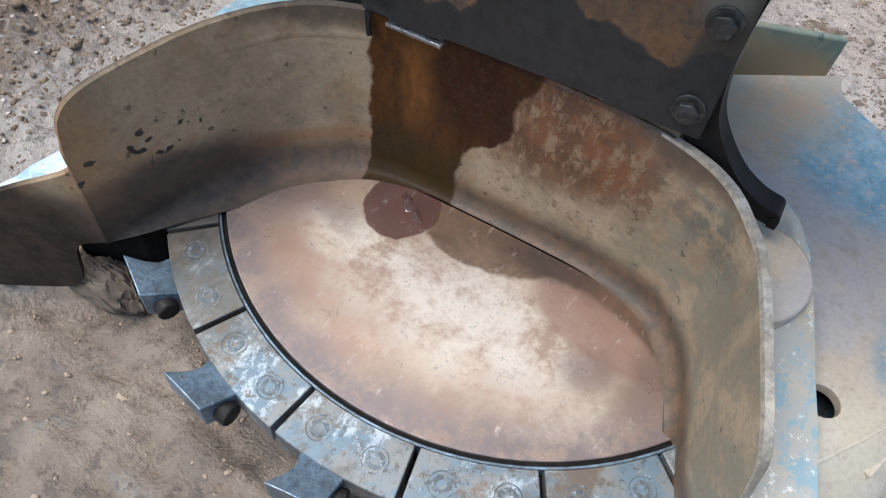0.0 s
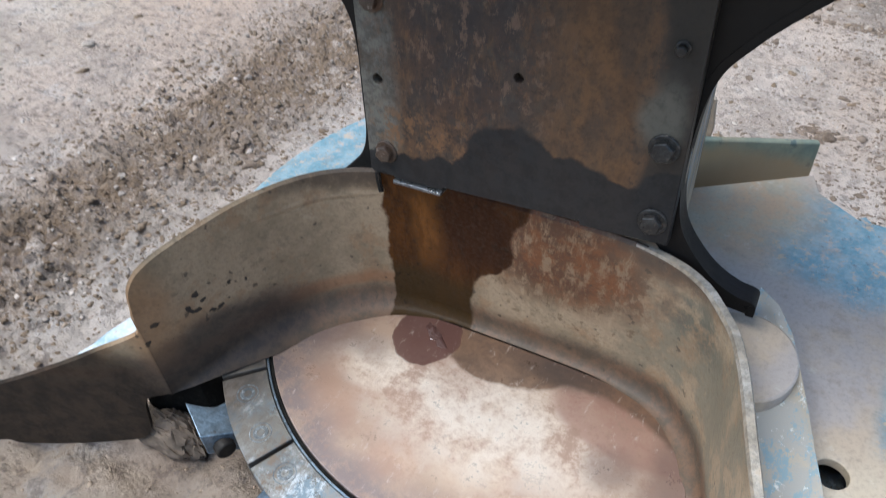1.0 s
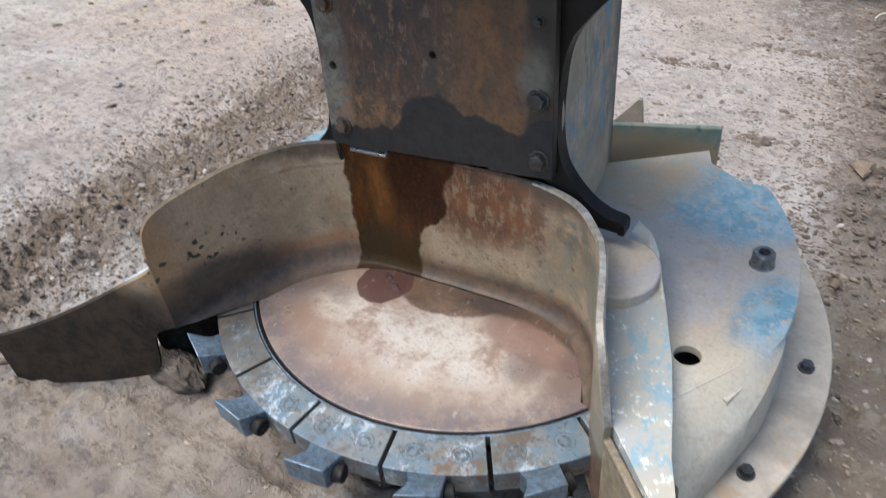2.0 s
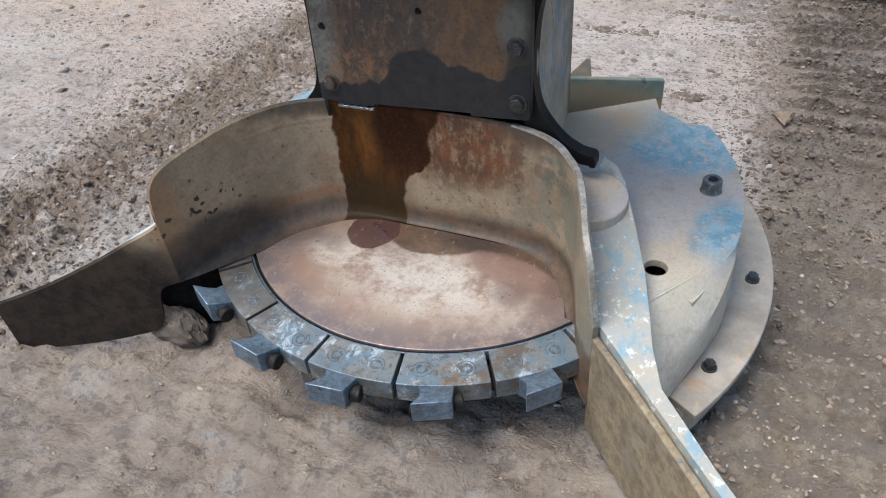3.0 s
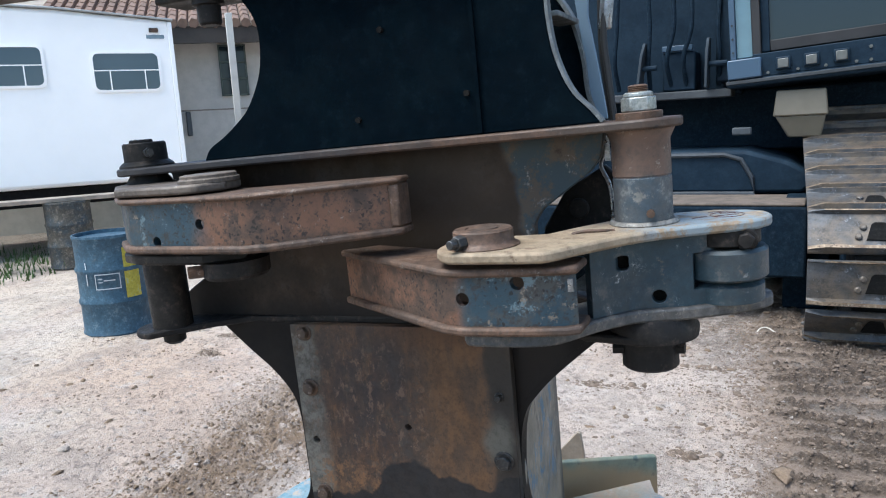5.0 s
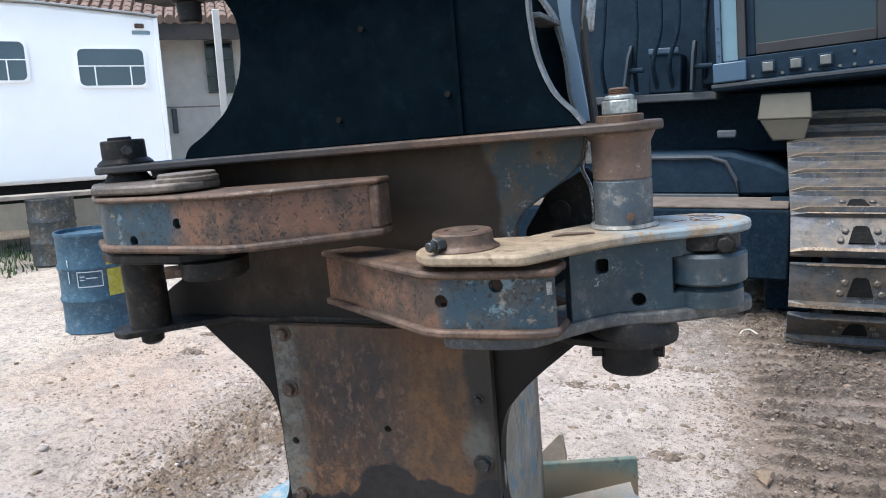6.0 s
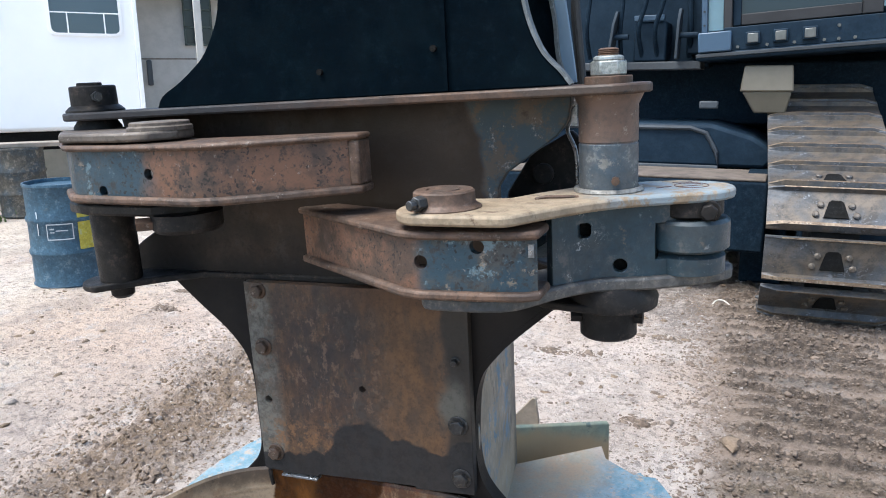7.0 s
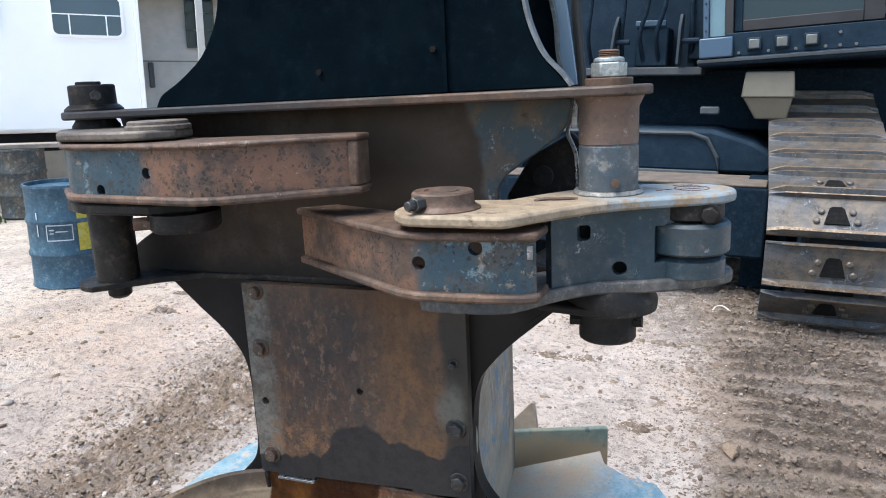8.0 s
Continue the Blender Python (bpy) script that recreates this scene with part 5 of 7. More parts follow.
for x, z, r in ((-0.207, 1.056, 0.015), (-0.209, 0.920, 0.016), (-0.206, 0.651, 0.016), (0.263, 0.776, 0.017), (0.265, 0.651, 0.017), (0.264, 0.924, 0.008)):
    bolt = part("plate_bolt", hex_bolt(bmesh.new(), x, PLATE_Y, z, r, 0.016), rusty if x < 0 else grimy_bolt, front, "rusty hexagon bolt head" if x < 0 else "grimy dark hexagon bolt head", bevel=0.002)

# bright strip added for the highlight in the gap below the plate
bm = bmesh.new()
box(bm, -0.195, -0.098, PLATE_Y - 0.006, PLATE_Y + 0.02, 0.5905, 0.5965)
cpart("lit_gap_strip", bm, steel_bright, "bright strip added for the lit gap under the plate", bevel=0.001)
bm = rod(bmesh.new(), [tuple(p) for p in spline([(-0.226, 0.062, 0.60), (-0.224, 0.060, 0.58), (-0.222, 0.060, 0.56)], 5)], 0.005, 8)
part("bent_clip", bm, dark_steel, head, smooth=True)

# shelves with rounded ends round the pins
PL, PR = (-0.532, 0.0), (0.582, 0.06)


shelf_mat = worn_metal("rusty_oily_shelf", RUST, BROWN, 0.60, DARK, 0.6, 0.2, flake=(0.22, 0.18, 0.15))
_nt, _b = shelf_mat.node_tree, shelf_mat.node_tree.nodes["Principled BSDF"]
_x = axis_of(_nt, warped(_nt, coords(_nt), 9, 0.15))[0]
put(_nt, _b, "Base Color", mix(_nt, ramp(_nt, _x, 0.30, -0.25, 0.15, 0.85), _b.inputs["Base Color"].links[0].from_socket, (0.022, 0.023, 0.026)))

bm = bmesh.new()
prism(bm, circle(*PR, 0.076, 14, -95, 80) + [(0.42, 0.33), (-0.36, 0.33)] + circle(*PL, 0.068, 14, 100, 265) + [(-0.42, -0.05), (-0.30, -0.012), (0.40, -0.008)], 1.460, 1.4775)
cpart("upper_shelf", bent(bm, lambda x, y, z: (x, y, z + 0.007 * x)), shelf_mat, "thick rust brown shelf plate", bevel=0.004)
bm = bmesh.new()
prism(bm, circle(*PR, 0.082, 14, -95, 80) + [(0.42, 0.33), (-0.36, 0.33)] + circle(-0.545, -0.005, 0.072, 16, 100, 275) + [(-0.44, 0.03), (-0.36, 0.088), (0.38, 0.088), (0.47, 0.0)], 1.074, 1.090)
cpart("lower_shelf", bm, dark_steel, "dark lower shelf plate", bevel=0.004)


def pin(name, x, y, profile, mat, label="", n=32):
    return cpart(name, lathe(bmesh.new(), x, y, profile, n), mat, label, smooth=True)


pin("pin_sleeve", *PL, [(0.050, 1.436), (0.050, 1.442), (0.041, 1.455), (0.041, 1.461)], dark_steel, "dark flared sleeve")
pin("pin_cap", *PL, [(0.05, 1.470), (0.061, 1.473), (0.061, 1.478), (0.054, 1.485), (0.0485, 1.488), (0.048, 1.527), (0.045, 1.530), (0.02, 1.530)], dark_steel, "dark pin cap")
pin("cap_disc", PL[0] - 0.008, PL[1], [(0.026, 1.529), (0.026, 1.535), (0.024, 1.537), (0.01, 1.537)], dark_steel, "small dark disc on the pin cap")
pin("pin_tube", *PL, [(0.047, 1.089), (0.048, 1.262), (0.058, 1.266), (0.058, 1.274)], dark_steel)
pin("pin_end", PL[0] - 0.002, PL[1], [(0.018, 1.045), (0.026, 1.052), (0.027, 1.075)], dark_steel)
bm = rod(bmesh.new(), [(PL[0] + 0.036, PL[1] - 0.03, 1.506), (PL[0] + 0.058, PL[1] - 0.048, 1.506)], 0.011, 6)
rod(bm, [(PL[0] + 0.056, PL[1] - 0.046, 1.506), (PL[0] + 0.066, PL[1] - 0.054, 1.506)], 0.007, 8)
cpart("lock_bolt", bm, grimy_bolt)
tube_mat = worn_metal("rust_over_blue_tube", (0.060, 0.082, 0.10), (0.10, 0.10, 0.098), 0.56, (0.20, 0.19, 0.17), 0.55, 0.2, 8.0, mott=0.4, flake=(0.30, 0.29, 0.27))
_nt, _b = tube_mat.node_tree, tube_mat.node_tree.nodes["Principled BSDF"]
_v = coords(_nt)
_rust = mix(_nt, ramp(_nt, noise_tex(_nt, _v, 14, 10, 0.75), 0.42, 0.58), (0.135, 0.085, 0.062), (0.085, 0.062, 0.05))
_rust = mix(_nt, ramp(_nt, noise_tex(_nt, _v, 40, 10, 0.8), 0.58, 0.63, 0.0, 0.8), _rust, (0.26, 0.22, 0.18))
_up = ramp(_nt, axis_of(_nt, warped(_nt, _v, 30, 0.012))[2], 1.376, 1.384)
put(_nt, _b, "Base Color", mix(_nt, _up, _b.inputs["Base Color"].links[0].from_socket, _rust))
pin("pin_tube", *PR, [(0.053, 1.29), (0.053, 1.3765), (0.0515, 1.378), (0.0515, 1.380), (0.053, 1.3815), (0.053, 1.445), (0.062, 1.4635)], tube_mat, "worn pivot tube, rusty over blue")
pin("pin_washer", *PR, [(0.042, 1.480), (0.042, 1.4935), (0.040, 1.495), (0.02, 1.495)], rusty)
bm = bmesh.new()
prism(bm, circle(*PR, 0.032, 6, 10, 370), 1.495, 1.521)
lathe(bm, *PR, [(0.0275, 1.520), (0.0265, 1.527), (0.0235, 1.530), (0.02, 1.530)], 24)
cpart("pin_nut", bm, zinc, "pale galvanised hexagon nut", bevel=0.003)
pin("pin_thread", *PR, [(0.0185, 1.528), (0.0185, 1.531), (0.0165, 1.5325), (0.0185, 1.534), (0.0165, 1.5355), (0.0185, 1.537), (0.0165, 1.5385), (0.0185, 1.540), (0.0165, 1.5415), (0.013, 1.543)], rusty, "rusty threaded stud")
pin("pin_collar", PR[0] + 0.008, PR[1], [(0.06, 1.072), (0.082, 1.076), (0.084, 1.094), (0.07, 1.12)], dark_steel)
pin("pin_end", *PR, [(0.049, 1.013), (0.053, 1.017), (0.053, 1.08)], dark_steel, "dark pin end under the arm")
for dx, dy in ((-0.058, -0.02), (0.056, -0.01)):
    bm = rod(bmesh.new(), [(PR[0] + dx * 0.8, PR[1] + dy, 1.052), (PR[0] + dx * 1.16, PR[1] + dy * 1.12, 1.052)], 0.0125, 6)
    cpart("lock_bolt", bm, dark_steel)
bm = rod(bmesh.new(), [(PR[0] + 0.057 * math.cos(a), PR[1] + 0.057 * math.sin(a), 1.293) for a in np.linspace(0, 6.25, 30)], 0.0065, 6)
cpart("weld_bead", bm, worn_metal("pale_weld", (0.3, 0.28, 0.25), (0.22, 0.2, 0.17), 0.6, (0.12, 0.1, 0.08), 0.5, 0.4, 20.0), "pale weld bead round the tube", smooth=True)
bm = rod(bmesh.new(), [(0.725 + 0.030 * math.cos(a), 0.115 + 0.030 * math.sin(a), 1.2915) for a in np.linspace(0, 6.25, 24)], 0.0008, 4)
for x0, y0, x1, y1 in ((0.705, 0.10, 0.745, 0.118), (0.71, 0.13, 0.74, 0.132), (0.665, 0.08, 0.69, 0.10), (0.69, 0.15, 0.725, 0.158)):
    rod(bm, [(x0, y0, 1.2915), (x1, y1, 1.2915)], 0.0008, 4)
cpart("paint_mark", bm, plain("dark_red_marker", (0.09, 0.03, 0.025)), "dark scribbled paint mark")
bm = rod(bmesh.new(), [(PR[0] + 0.018, PR[1] - 0.045, 1.315), (PR[0] + 0.020, PR[1] - 0.062, 1.315)], 0.0075, 8)
cpart("grease_nipple", bm, rusty)


# ---- grab arms ----
def flat(name, outline, z0, z1, mat, parent=None, label="", bevel=0.005):
    bm = prism(bmesh.new(), outline, z0, z1)
    return part(name, bm, mat, parent, label, bevel=bevel) if parent else cpart(name, bm, mat, label, bevel=bevel)


rust_arm = worn_metal("rusty_arm_steel", (0.145, 0.085, 0.055), (0.085, 0.056, 0.041), 0.57, (0.05, 0.036, 0.028), 0.62, 0.2, 10.0, 70.0, 0.4, flake=(0.28, 0.23, 0.19))


def arm_paint(name, split, width):
    """Rust on the finger, worn blue paint past x = split."""
    m, nt, b = nodes_of(name)
    v = coords(nt)
    x, y, z = axis_of(nt, warped(nt, v, 16, 0.1))
    rust = mix(nt, ramp(nt, noise_tex(nt, v, 10, 8, 0.7), 0.42, 0.6), (0.15, 0.072, 0.041), (0.07, 0.043, 0.03))
    blue = mix(nt, ramp(nt, noise_tex(nt, v, 8, 8, 0.7), 0.45, 0.55), (0.022, 0.046, 0.062), (0.055, 0.055, 0.052))
    blue = mix(nt, ramp(nt, noise_tex(nt, v, 15, 8, 0.75), 0.58, 0.62), blue, (0.17, 0.135, 0.1))
    blue = mix(nt, ramp(nt, noise_tex(nt, v, 11, 10, 0.75), 0.57, 0.61, 0.0, 0.8), blue, (0.13, 0.185, 0.205))
    col = mix(nt, ramp(nt, x, split - width, split + width), rust, blue) if split > 0 else mix(nt, ramp(nt, x, split - width, split + width), blue, rust)
    fine = noise_tex(nt, v, 90, 5, 0.7)
    col = mix(nt, ramp(nt, noise_tex(nt, v, 45, 10, 0.75), 0.52, 0.62, 0.0, 0.65), col, (0.03, 0.022, 0.017))
    col = mix(nt, ramp(nt, noise_tex(nt, v, 60, 12, 0.82), 0.60, 0.63, 0.0, 0.7), col, (0.27, 0.22, 0.18))
    pits = calc(nt, "MULTIPLY", ramp(nt, noise_tex(nt, v, 130, 2, 0.5), 0.60, 0.64), ramp(nt, noise_tex(nt, v, 12, 6, 0.6), 0.42, 0.55))
    col = mix(nt, calc(nt, "MULTIPLY", pits, 0.9), col, (0.012, 0.010, 0.009))
    col = mix(nt, ramp(nt, fine, 0.52, 0.68, 0.0, 0.6), col, (0.03, 0.025, 0.02))
    put(nt, b, "Base Color", col)
    put(nt, b, "Metallic", 0.2)
    put(nt, b, "Roughness", ramp(nt, noise_tex(nt, v, 20, 5, 0.6), 0.3, 0.7, 0.45, 0.68))
    bump(nt, b, fine, 0.35, 0.003)
    return m


pivot_tan = worn_metal("dusty_pivot_steel", (0.135, 0.105, 0.082), (0.085, 0.066, 0.052), 0.58, (0.08, 0.06, 0.045), 0.6, 0.1, 10.0, mott=0.4, flake=(0.3, 0.26, 0.22))
finger_mat = arm_paint("rust_and_blue_finger", 0.295, 0.02)
upper_mat = arm_paint("rust_and_blue_upper_arm", -0.225, 0.03)


def offset(path, d):
    p = [np.array(q, float) for q in path]
    return [tuple(a + n * d) for a, n in zip(p, sides(p))]


# upper arm, tip before the column
UP = [(0.134, -0.047), (-0.075, -0.198), (-0.12, -0.213), (-0.42, -0.185), (-0.448, -0.170), (-0.53, -0.10)]
upper_arm = cpart("upper_arm", sheet(bmesh.new(), np.array([(x, y, 1.315, 1.406) for x, y in UP[::-1]]), 0.018), upper_mat, "rusty upper grab arm with blue paint near its pivot", bevel=0.003)
cuts = bmesh.new()
for x, z in ((-0.227, 1.359), (-0.352, 1.325)):
    hole_y(cuts, x, z, 0.011, -0.3, -0.05)
drill(upper_arm, cuts)
backline = [(-0.545, 0.03), (-0.50, 0.085), (-0.40, 0.06), (-0.20, -0.07), (0.140, -0.002)]
lip = offset(UP[::-1], 0.012)
flat("arm_flange", lip + backline[::-1], 1.403, 1.4145, rust_arm, upper_arm)
flat("arm_flange", lip + backline[::-1], 1.3015, 1.317, rust_arm, upper_arm)
flat("arm_end_plate", [(0.117, -0.063), (0.137, -0.057), (0.139, -0.007), (0.119, -0.012)], 1.317, 1.403, rust_arm, upper_arm)
flat("pivot_plate", circle(-0.53, -0.015, 0.068, 14, 95, 225) + [(-0.525, -0.115), (-0.46, -0.178), (-0.30, -0.20), (-0.235, -0.185), (-0.203, -0.14), (-0.21, -0.08), (-0.34, 0.05)], 1.4185, 1.4365, pivot_tan, upper_arm, "dusty tan pivot plate")
bm = lathe(bmesh.new(), -0.262, -0.115, [(0.062, 1.436), (0.062, 1.443), (0.057, 1.446), (0.057, 1.451), (0.054, 1.453), (0.02, 1.453)], 32)
part("pivot_boss", bm, pivot_tan, upper_arm, smooth=True)
flat("pivot_plate", circle(-0.53, -0.015, 0.064, 14, 95, 225) + [(-0.49, -0.15), (-0.42, -0.18), (-0.25, -0.185), (-0.18, -0.13), (-0.20, -0.06), (-0.36, 0.06)], 1.274, 1.297, dark_steel, upper_arm)
bm = lathe(bmesh.new(), -0.222, -0.118, [(0.062, 1.238), (0.069, 1.246), (0.070, 1.275)], 28)
part("pivot_boss", bm, dark_steel, upper_arm, smooth=True)
bm = rod(bmesh.new(), [(-0.262, -0.165, 1.258), (-0.290, -0.185, 1.258)], 0.0135, 6)
part("lock_bolt", bm, rusty, upper_arm)
# second leaf of the arm, seen past its end
flat("rear_leaf", [(-0.66, 0.06), (-0.60, -0.02), (-0.54, -0.04), (-0.50, 0.10), (-0.60, 0.16)], 1.40, 1.43, blue_paint, upper_arm)
flat("rear_leaf", [(-0.66, 0.06), (-0.60, -0.02), (-0.54, -0.04), (-0.50, 0.10), (-0.60, 0.16)], 1.29, 1.315, blue_paint, upper_arm)
bm = lathe(bmesh.new(), -0.60, 0.06, [(0.035, 1.314), (0.035, 1.401)], 20)
part("leaf_pin", bm, dark_steel, upper_arm, smooth=True)

# lower arm: finger, body and cover plate
FIN = [(0.497, -0.160), (0.475, -0.172), (0.41, -0.181), (0.30, -0.187), (0.268, -0.178), (-0.045, 0.027)]
finger = cpart("lower_finger", sheet(bmesh.new(), np.array([(x, y, 1.156, 1.248) for x, y in FIN[::-1]]), 0.018), finger_mat, "rusty finger of the lower grab arm, blue past its bend", bevel=0.003)
cuts = bmesh.new()
for x, z in ((0.302, 1.206), (0.401, 1.234)):
    hole_y(cuts, x, z, 0.0122, -0.3, -0.04)
drill(finger, cuts)
lipf = offset(FIN[::-1], 0.012)
backf = [(0.505, -0.10), (0.36, -0.04), (0.22, -0.01), (0.02, 0.07)]
flat("arm_flange", lipf + backf, 1.246, 1.2605, rust_arm, finger)
flat("arm_flange", lipf + backf, 1.1425, 1.158, rust_arm, finger)
part("edge_chip", box(bmesh.new(), 0.484, 0.4935, -0.170, -0.160, 1.216, 1.238), steel_bright, finger, "bright scraped edge")
BODY = smooth2([(0.503, -0.072), (0.57, -0.008), (0.614, 0.008), (0.66, 0.022), (0.709, 0.052), (0.752, 0.085)], 3)
body = cpart("lower_arm_body", sheet(bmesh.new(), np.array([(x, y, 1.140, 1.274) for x, y in BODY]), 0.018), blue_paint, "worn dark blue lower arm body", bevel=0.003)
cuts = bmesh.new()
prism(cuts, [(0.541, 1.222), (0.545, 1.218), (0.557, 1.218), (0.561, 1.222), (0.561, 1.240), (0.557, 1.244), (0.545, 1.245), (0.541, 1.241)], -0.3, 0.2, "xzy")
hole_y(cuts, 0.609, 1.162, 0.0125, -0.3, 0.2)
prism(cuts, [(0.668, 1.170), (0.90, 1.170), (0.90, 1.236), (0.668, 1.236)], -0.3, 0.3, "xzy")
drill(body, cuts)
# block added behind the holes so that they look unlit
flat("arm_core", [(0.515, -0.02), (0.57, 0.025), (0.655, 0.05), (0.655, 0.15), (0.56, 0.10), (0.50, 0.03)], 1.142, 1.271, black_void, body, "black block for the darkness inside the arm", bevel=0.0)
COVER = smooth2([(0.248, -0.135), (0.256, -0.17), (0.285, -0.205), (0.32, -0.211), (0.374, -0.212), (0.44, -0.212), (0.466, -0.202), (0.499, -0.157), (0.535, -0.112), (0.57, -0.07), (0.615, -0.032), (0.66, -0.006), (0.705, 0.017), (0.759, 0.041), (0.79, 0.072), (0.801, 0.107), (0.79, 0.15), (0.759, 0.175)], 3) + [(0.70, 0.188), (0.62, 0.165), (0.53, 0.115), (0.46, 0.03), (0.42, -0.033), (0.33, -0.045), (0.265, -0.07), (0.25, -0.10)]
cover_mat = worn_metal("dusty_tan_cover", (0.31, 0.235, 0.155), (0.23, 0.165, 0.105), 0.57, (0.15, 0.10, 0.065), 0.65, 0.1, 9.0, 70.0, 0.35, mott=0.4)
_nt, _b = cover_mat.node_tree, cover_mat.node_tree.nodes["Principled BSDF"]
_v = coords(_nt)
_end = blob(_nt, warped(_nt, _v, 18, 0.07), (0.69, 0.08, 1.29), (0.14, 0.15, 1), 0.3)
_flake = ramp(_nt, noise_tex(_nt, _v, 26, 10, 0.78), 0.42, 0.54)
_old = _b.inputs["Base Color"].links[0].from_socket
put(_nt, _b, "Base Color", mix(_nt, calc(_nt, "MULTIPLY", calc(_nt, "MULTIPLY", _end, _flake), 0.85), _old, (0.20, 0.245, 0.265)))
flat("cover_plate", COVER, 1.272, 1.291, cover_mat, body, "thick dusty tan cover plate", bevel=0.005)
UNDER = smooth2([(0.285, -0.150), (0.30, -0.172), (0.33, -0.176), (0.41, -0.172), (0.46, -0.150), (0.502, -0.092), (0.53, -0.058), (0.57, -0.022), (0.614, -0.006), (0.66, 0.010), (0.709, 0.036), (0.755, 0.066), (0.79, 0.098), (0.801, 0.125), (0.79, 0.16), (0.75, 0.185)], 3) + [(0.66, 0.18), (0.53, 0.12), (0.40, -0.02), (0.30, -0.08)]
flat("under_plate", UNDER, 1.117, 1.141, worn_metal("dusty_blue_grey_flange", (0.115, 0.105, 0.095), (0.065, 0.068, 0.07), 0.58, (0.15, 0.12, 0.09), 0.55, 0.15, 7.0, flake=(0.25, 0.22, 0.19)), body, bevel=0.005)
bm = lathe(bmesh.new(), 0.722, 0.092, [(0.066, 1.181), (0.072, 1.186), (0.072, 1.233), (0.066, 1.239)], 36)
part("roller", bm, blue_paint, body, "dark blue roller in the arm's end", smooth=True)
bm = lathe(bmesh.new(), 0.722, 0.092, [(0.065, 1.140), (0.065, 1.170), (0.045, 1.183)], 28)
part("roller_seat", bm, blue_paint, body, smooth=True)
bm = lathe(bmesh.new(), 0.722, 0.092, [(0.045, 1.238), (0.060, 1.246), (0.060, 1.273)], 28)
part("roller_seat", bm, dark_steel, body, smooth=True)
part("roller_bolt", hex_bolt(bmesh.new(), 0.757, 0.046, 1.256, 0.015, 0.02), dark_steel, body, bevel=0.002)
bm = lathe(bmesh.new(), 0.332, -0.135, [(0.064, 1.288), (0.064, 1.293), (0.056, 1.298), (0.0535, 1.302), (0.053, 1.319), (0.050, 1.322), (0.031, 1.3222), (0.030, 1.3205), (0.027, 1.3205), (0.026, 1.323), (0.01, 1.3232)], 36)
part("cover_boss", bm, rust_arm, body, "rusty round pin boss", smooth=True)
bm = rod(bmesh.new(), [(0.312, -0.182, 1.306), (0.304, -0.200, 1.306)], 0.0135, 6)
rod(bm, [(0.304, -0.200, 1.306), (0.2985, -0.2125, 1.306)], 0.0085, 10)
part("grease_fitting", bm, bolt_steel, body, "grey threaded grease fitting", bevel=0.0015)
bm = rod(bmesh.new(), [tuple(p) for p in spline([(0.47, -0.05, 1.2905), (0.49, -0.04, 1.2935), (0.515, -0.035, 1.293), (0.54, -0.022, 1.2905)], 4)], 0.004, 6)
part("weld_scar", bm, rust_arm, body, smooth=True)
# ---- tower above the shelf ----
tl = [(-0.38, 1.474), (-0.362, 1.500), (-0.322, 1.522), (-0.286, 1.545), (-0.248, 1.575), (-0.218, 1.617), (-0.197, 1.665), (-0.190, 1.732), (-0.205, 1.78), (-0.245, 1.83), (-0.30, 1.87)]
tr = [(0.520, 1.482), (0.503, 1.505), (0.474, 1.536), (0.455, 1.572), (0.441, 1.615), (0.434, 1.66), (0.431, 1.708), (0.434, 1.76), (0.446, 1.81), (0.475, 1.87)]
bm = bmesh.new()
prism(bm, smooth2(tr) + [(0.475, 2.05), (-0.30, 2.05)] + smooth2(tl)[::-1], 0.02, 0.04, "xzy")
cpart("tower_plate", bm, tower_black, "black tower plate with scooped sides", bevel=0.003)
bm = bmesh.new()
box(bm, 0.288, 0.296, 0.012, 0.0195, 1.483, 2.04)
cpart("tower_seam", bm, tower_black)
for x, z in ((0.27, 1.56), (0.03, 1.53), (0.10, 1.70)):
    bm = prism(bmesh.new(), circle(x, z, 0.006, 10), 0.012, 0.0195, "xzy")
    cpart("tower_plug", bm, black_void)


def edge_band(points, y0, y1, wide):
    """A narrow welded strip along an outline of the tower."""
    bm = bmesh.new()
    pts = [np.array(p) for p in points]
    strip = []
    for p, n in zip(pts, sides(pts)):
        q = p + n * wide
        strip.append([bm.verts.new((p[0], y0, p[1])), bm.verts.new((q[0], y0, q[1])), bm.verts.new((q[0], y1, q[1])), bm.verts.new((p[0], y1, p[1]))])
    for a, b in zip(strip[:-1], strip[1:]):
        for k in range(4):
            bm.faces.new((a[k], b[k], b[(k + 1) % 4], a[(k + 1) % 4]))
    bm.faces.new(strip[0])
    bm.faces.new(strip[-1][::-1])
    return bm


edge_grey = worn_metal("dull_grey_weld_edge", (0.16, 0.17, 0.17), (0.11, 0.115, 0.115), 0.6, (0.25, 0.26, 0.26), 0.5, 0.3, 18.0, mott=0.3)
cpart("tower_edge", edge_band(smooth2(tr), 0.017, 0.042, 0.006), edge_grey, "pale welded tower edge", smooth=True)
rear = [(0.470, 1.485), (0.456, 1.523), (0.450, 1.559), (0.447, 1.606), (0.438, 1.653), (0.423, 1.701), (0.402, 1.738), (0.37, 1.78)]
cpart("rear_tower_edge", edge_band(smooth2(rear), 0.245, 0.30, 0.007), edge_grey, "pale edge of the rear tower plate", smooth=True)
bm = bmesh.new()
prism(bm, smooth2(rear) + [(-0.14, 1.78), (-0.14, 1.485)], 0.25, 0.27, "xzy")
cpart("tower_back", bm, tower_black)
bm = bmesh.new()
box(bm, 0.40, 0.447, 0.06, 0.245, 1.683, 1.693)
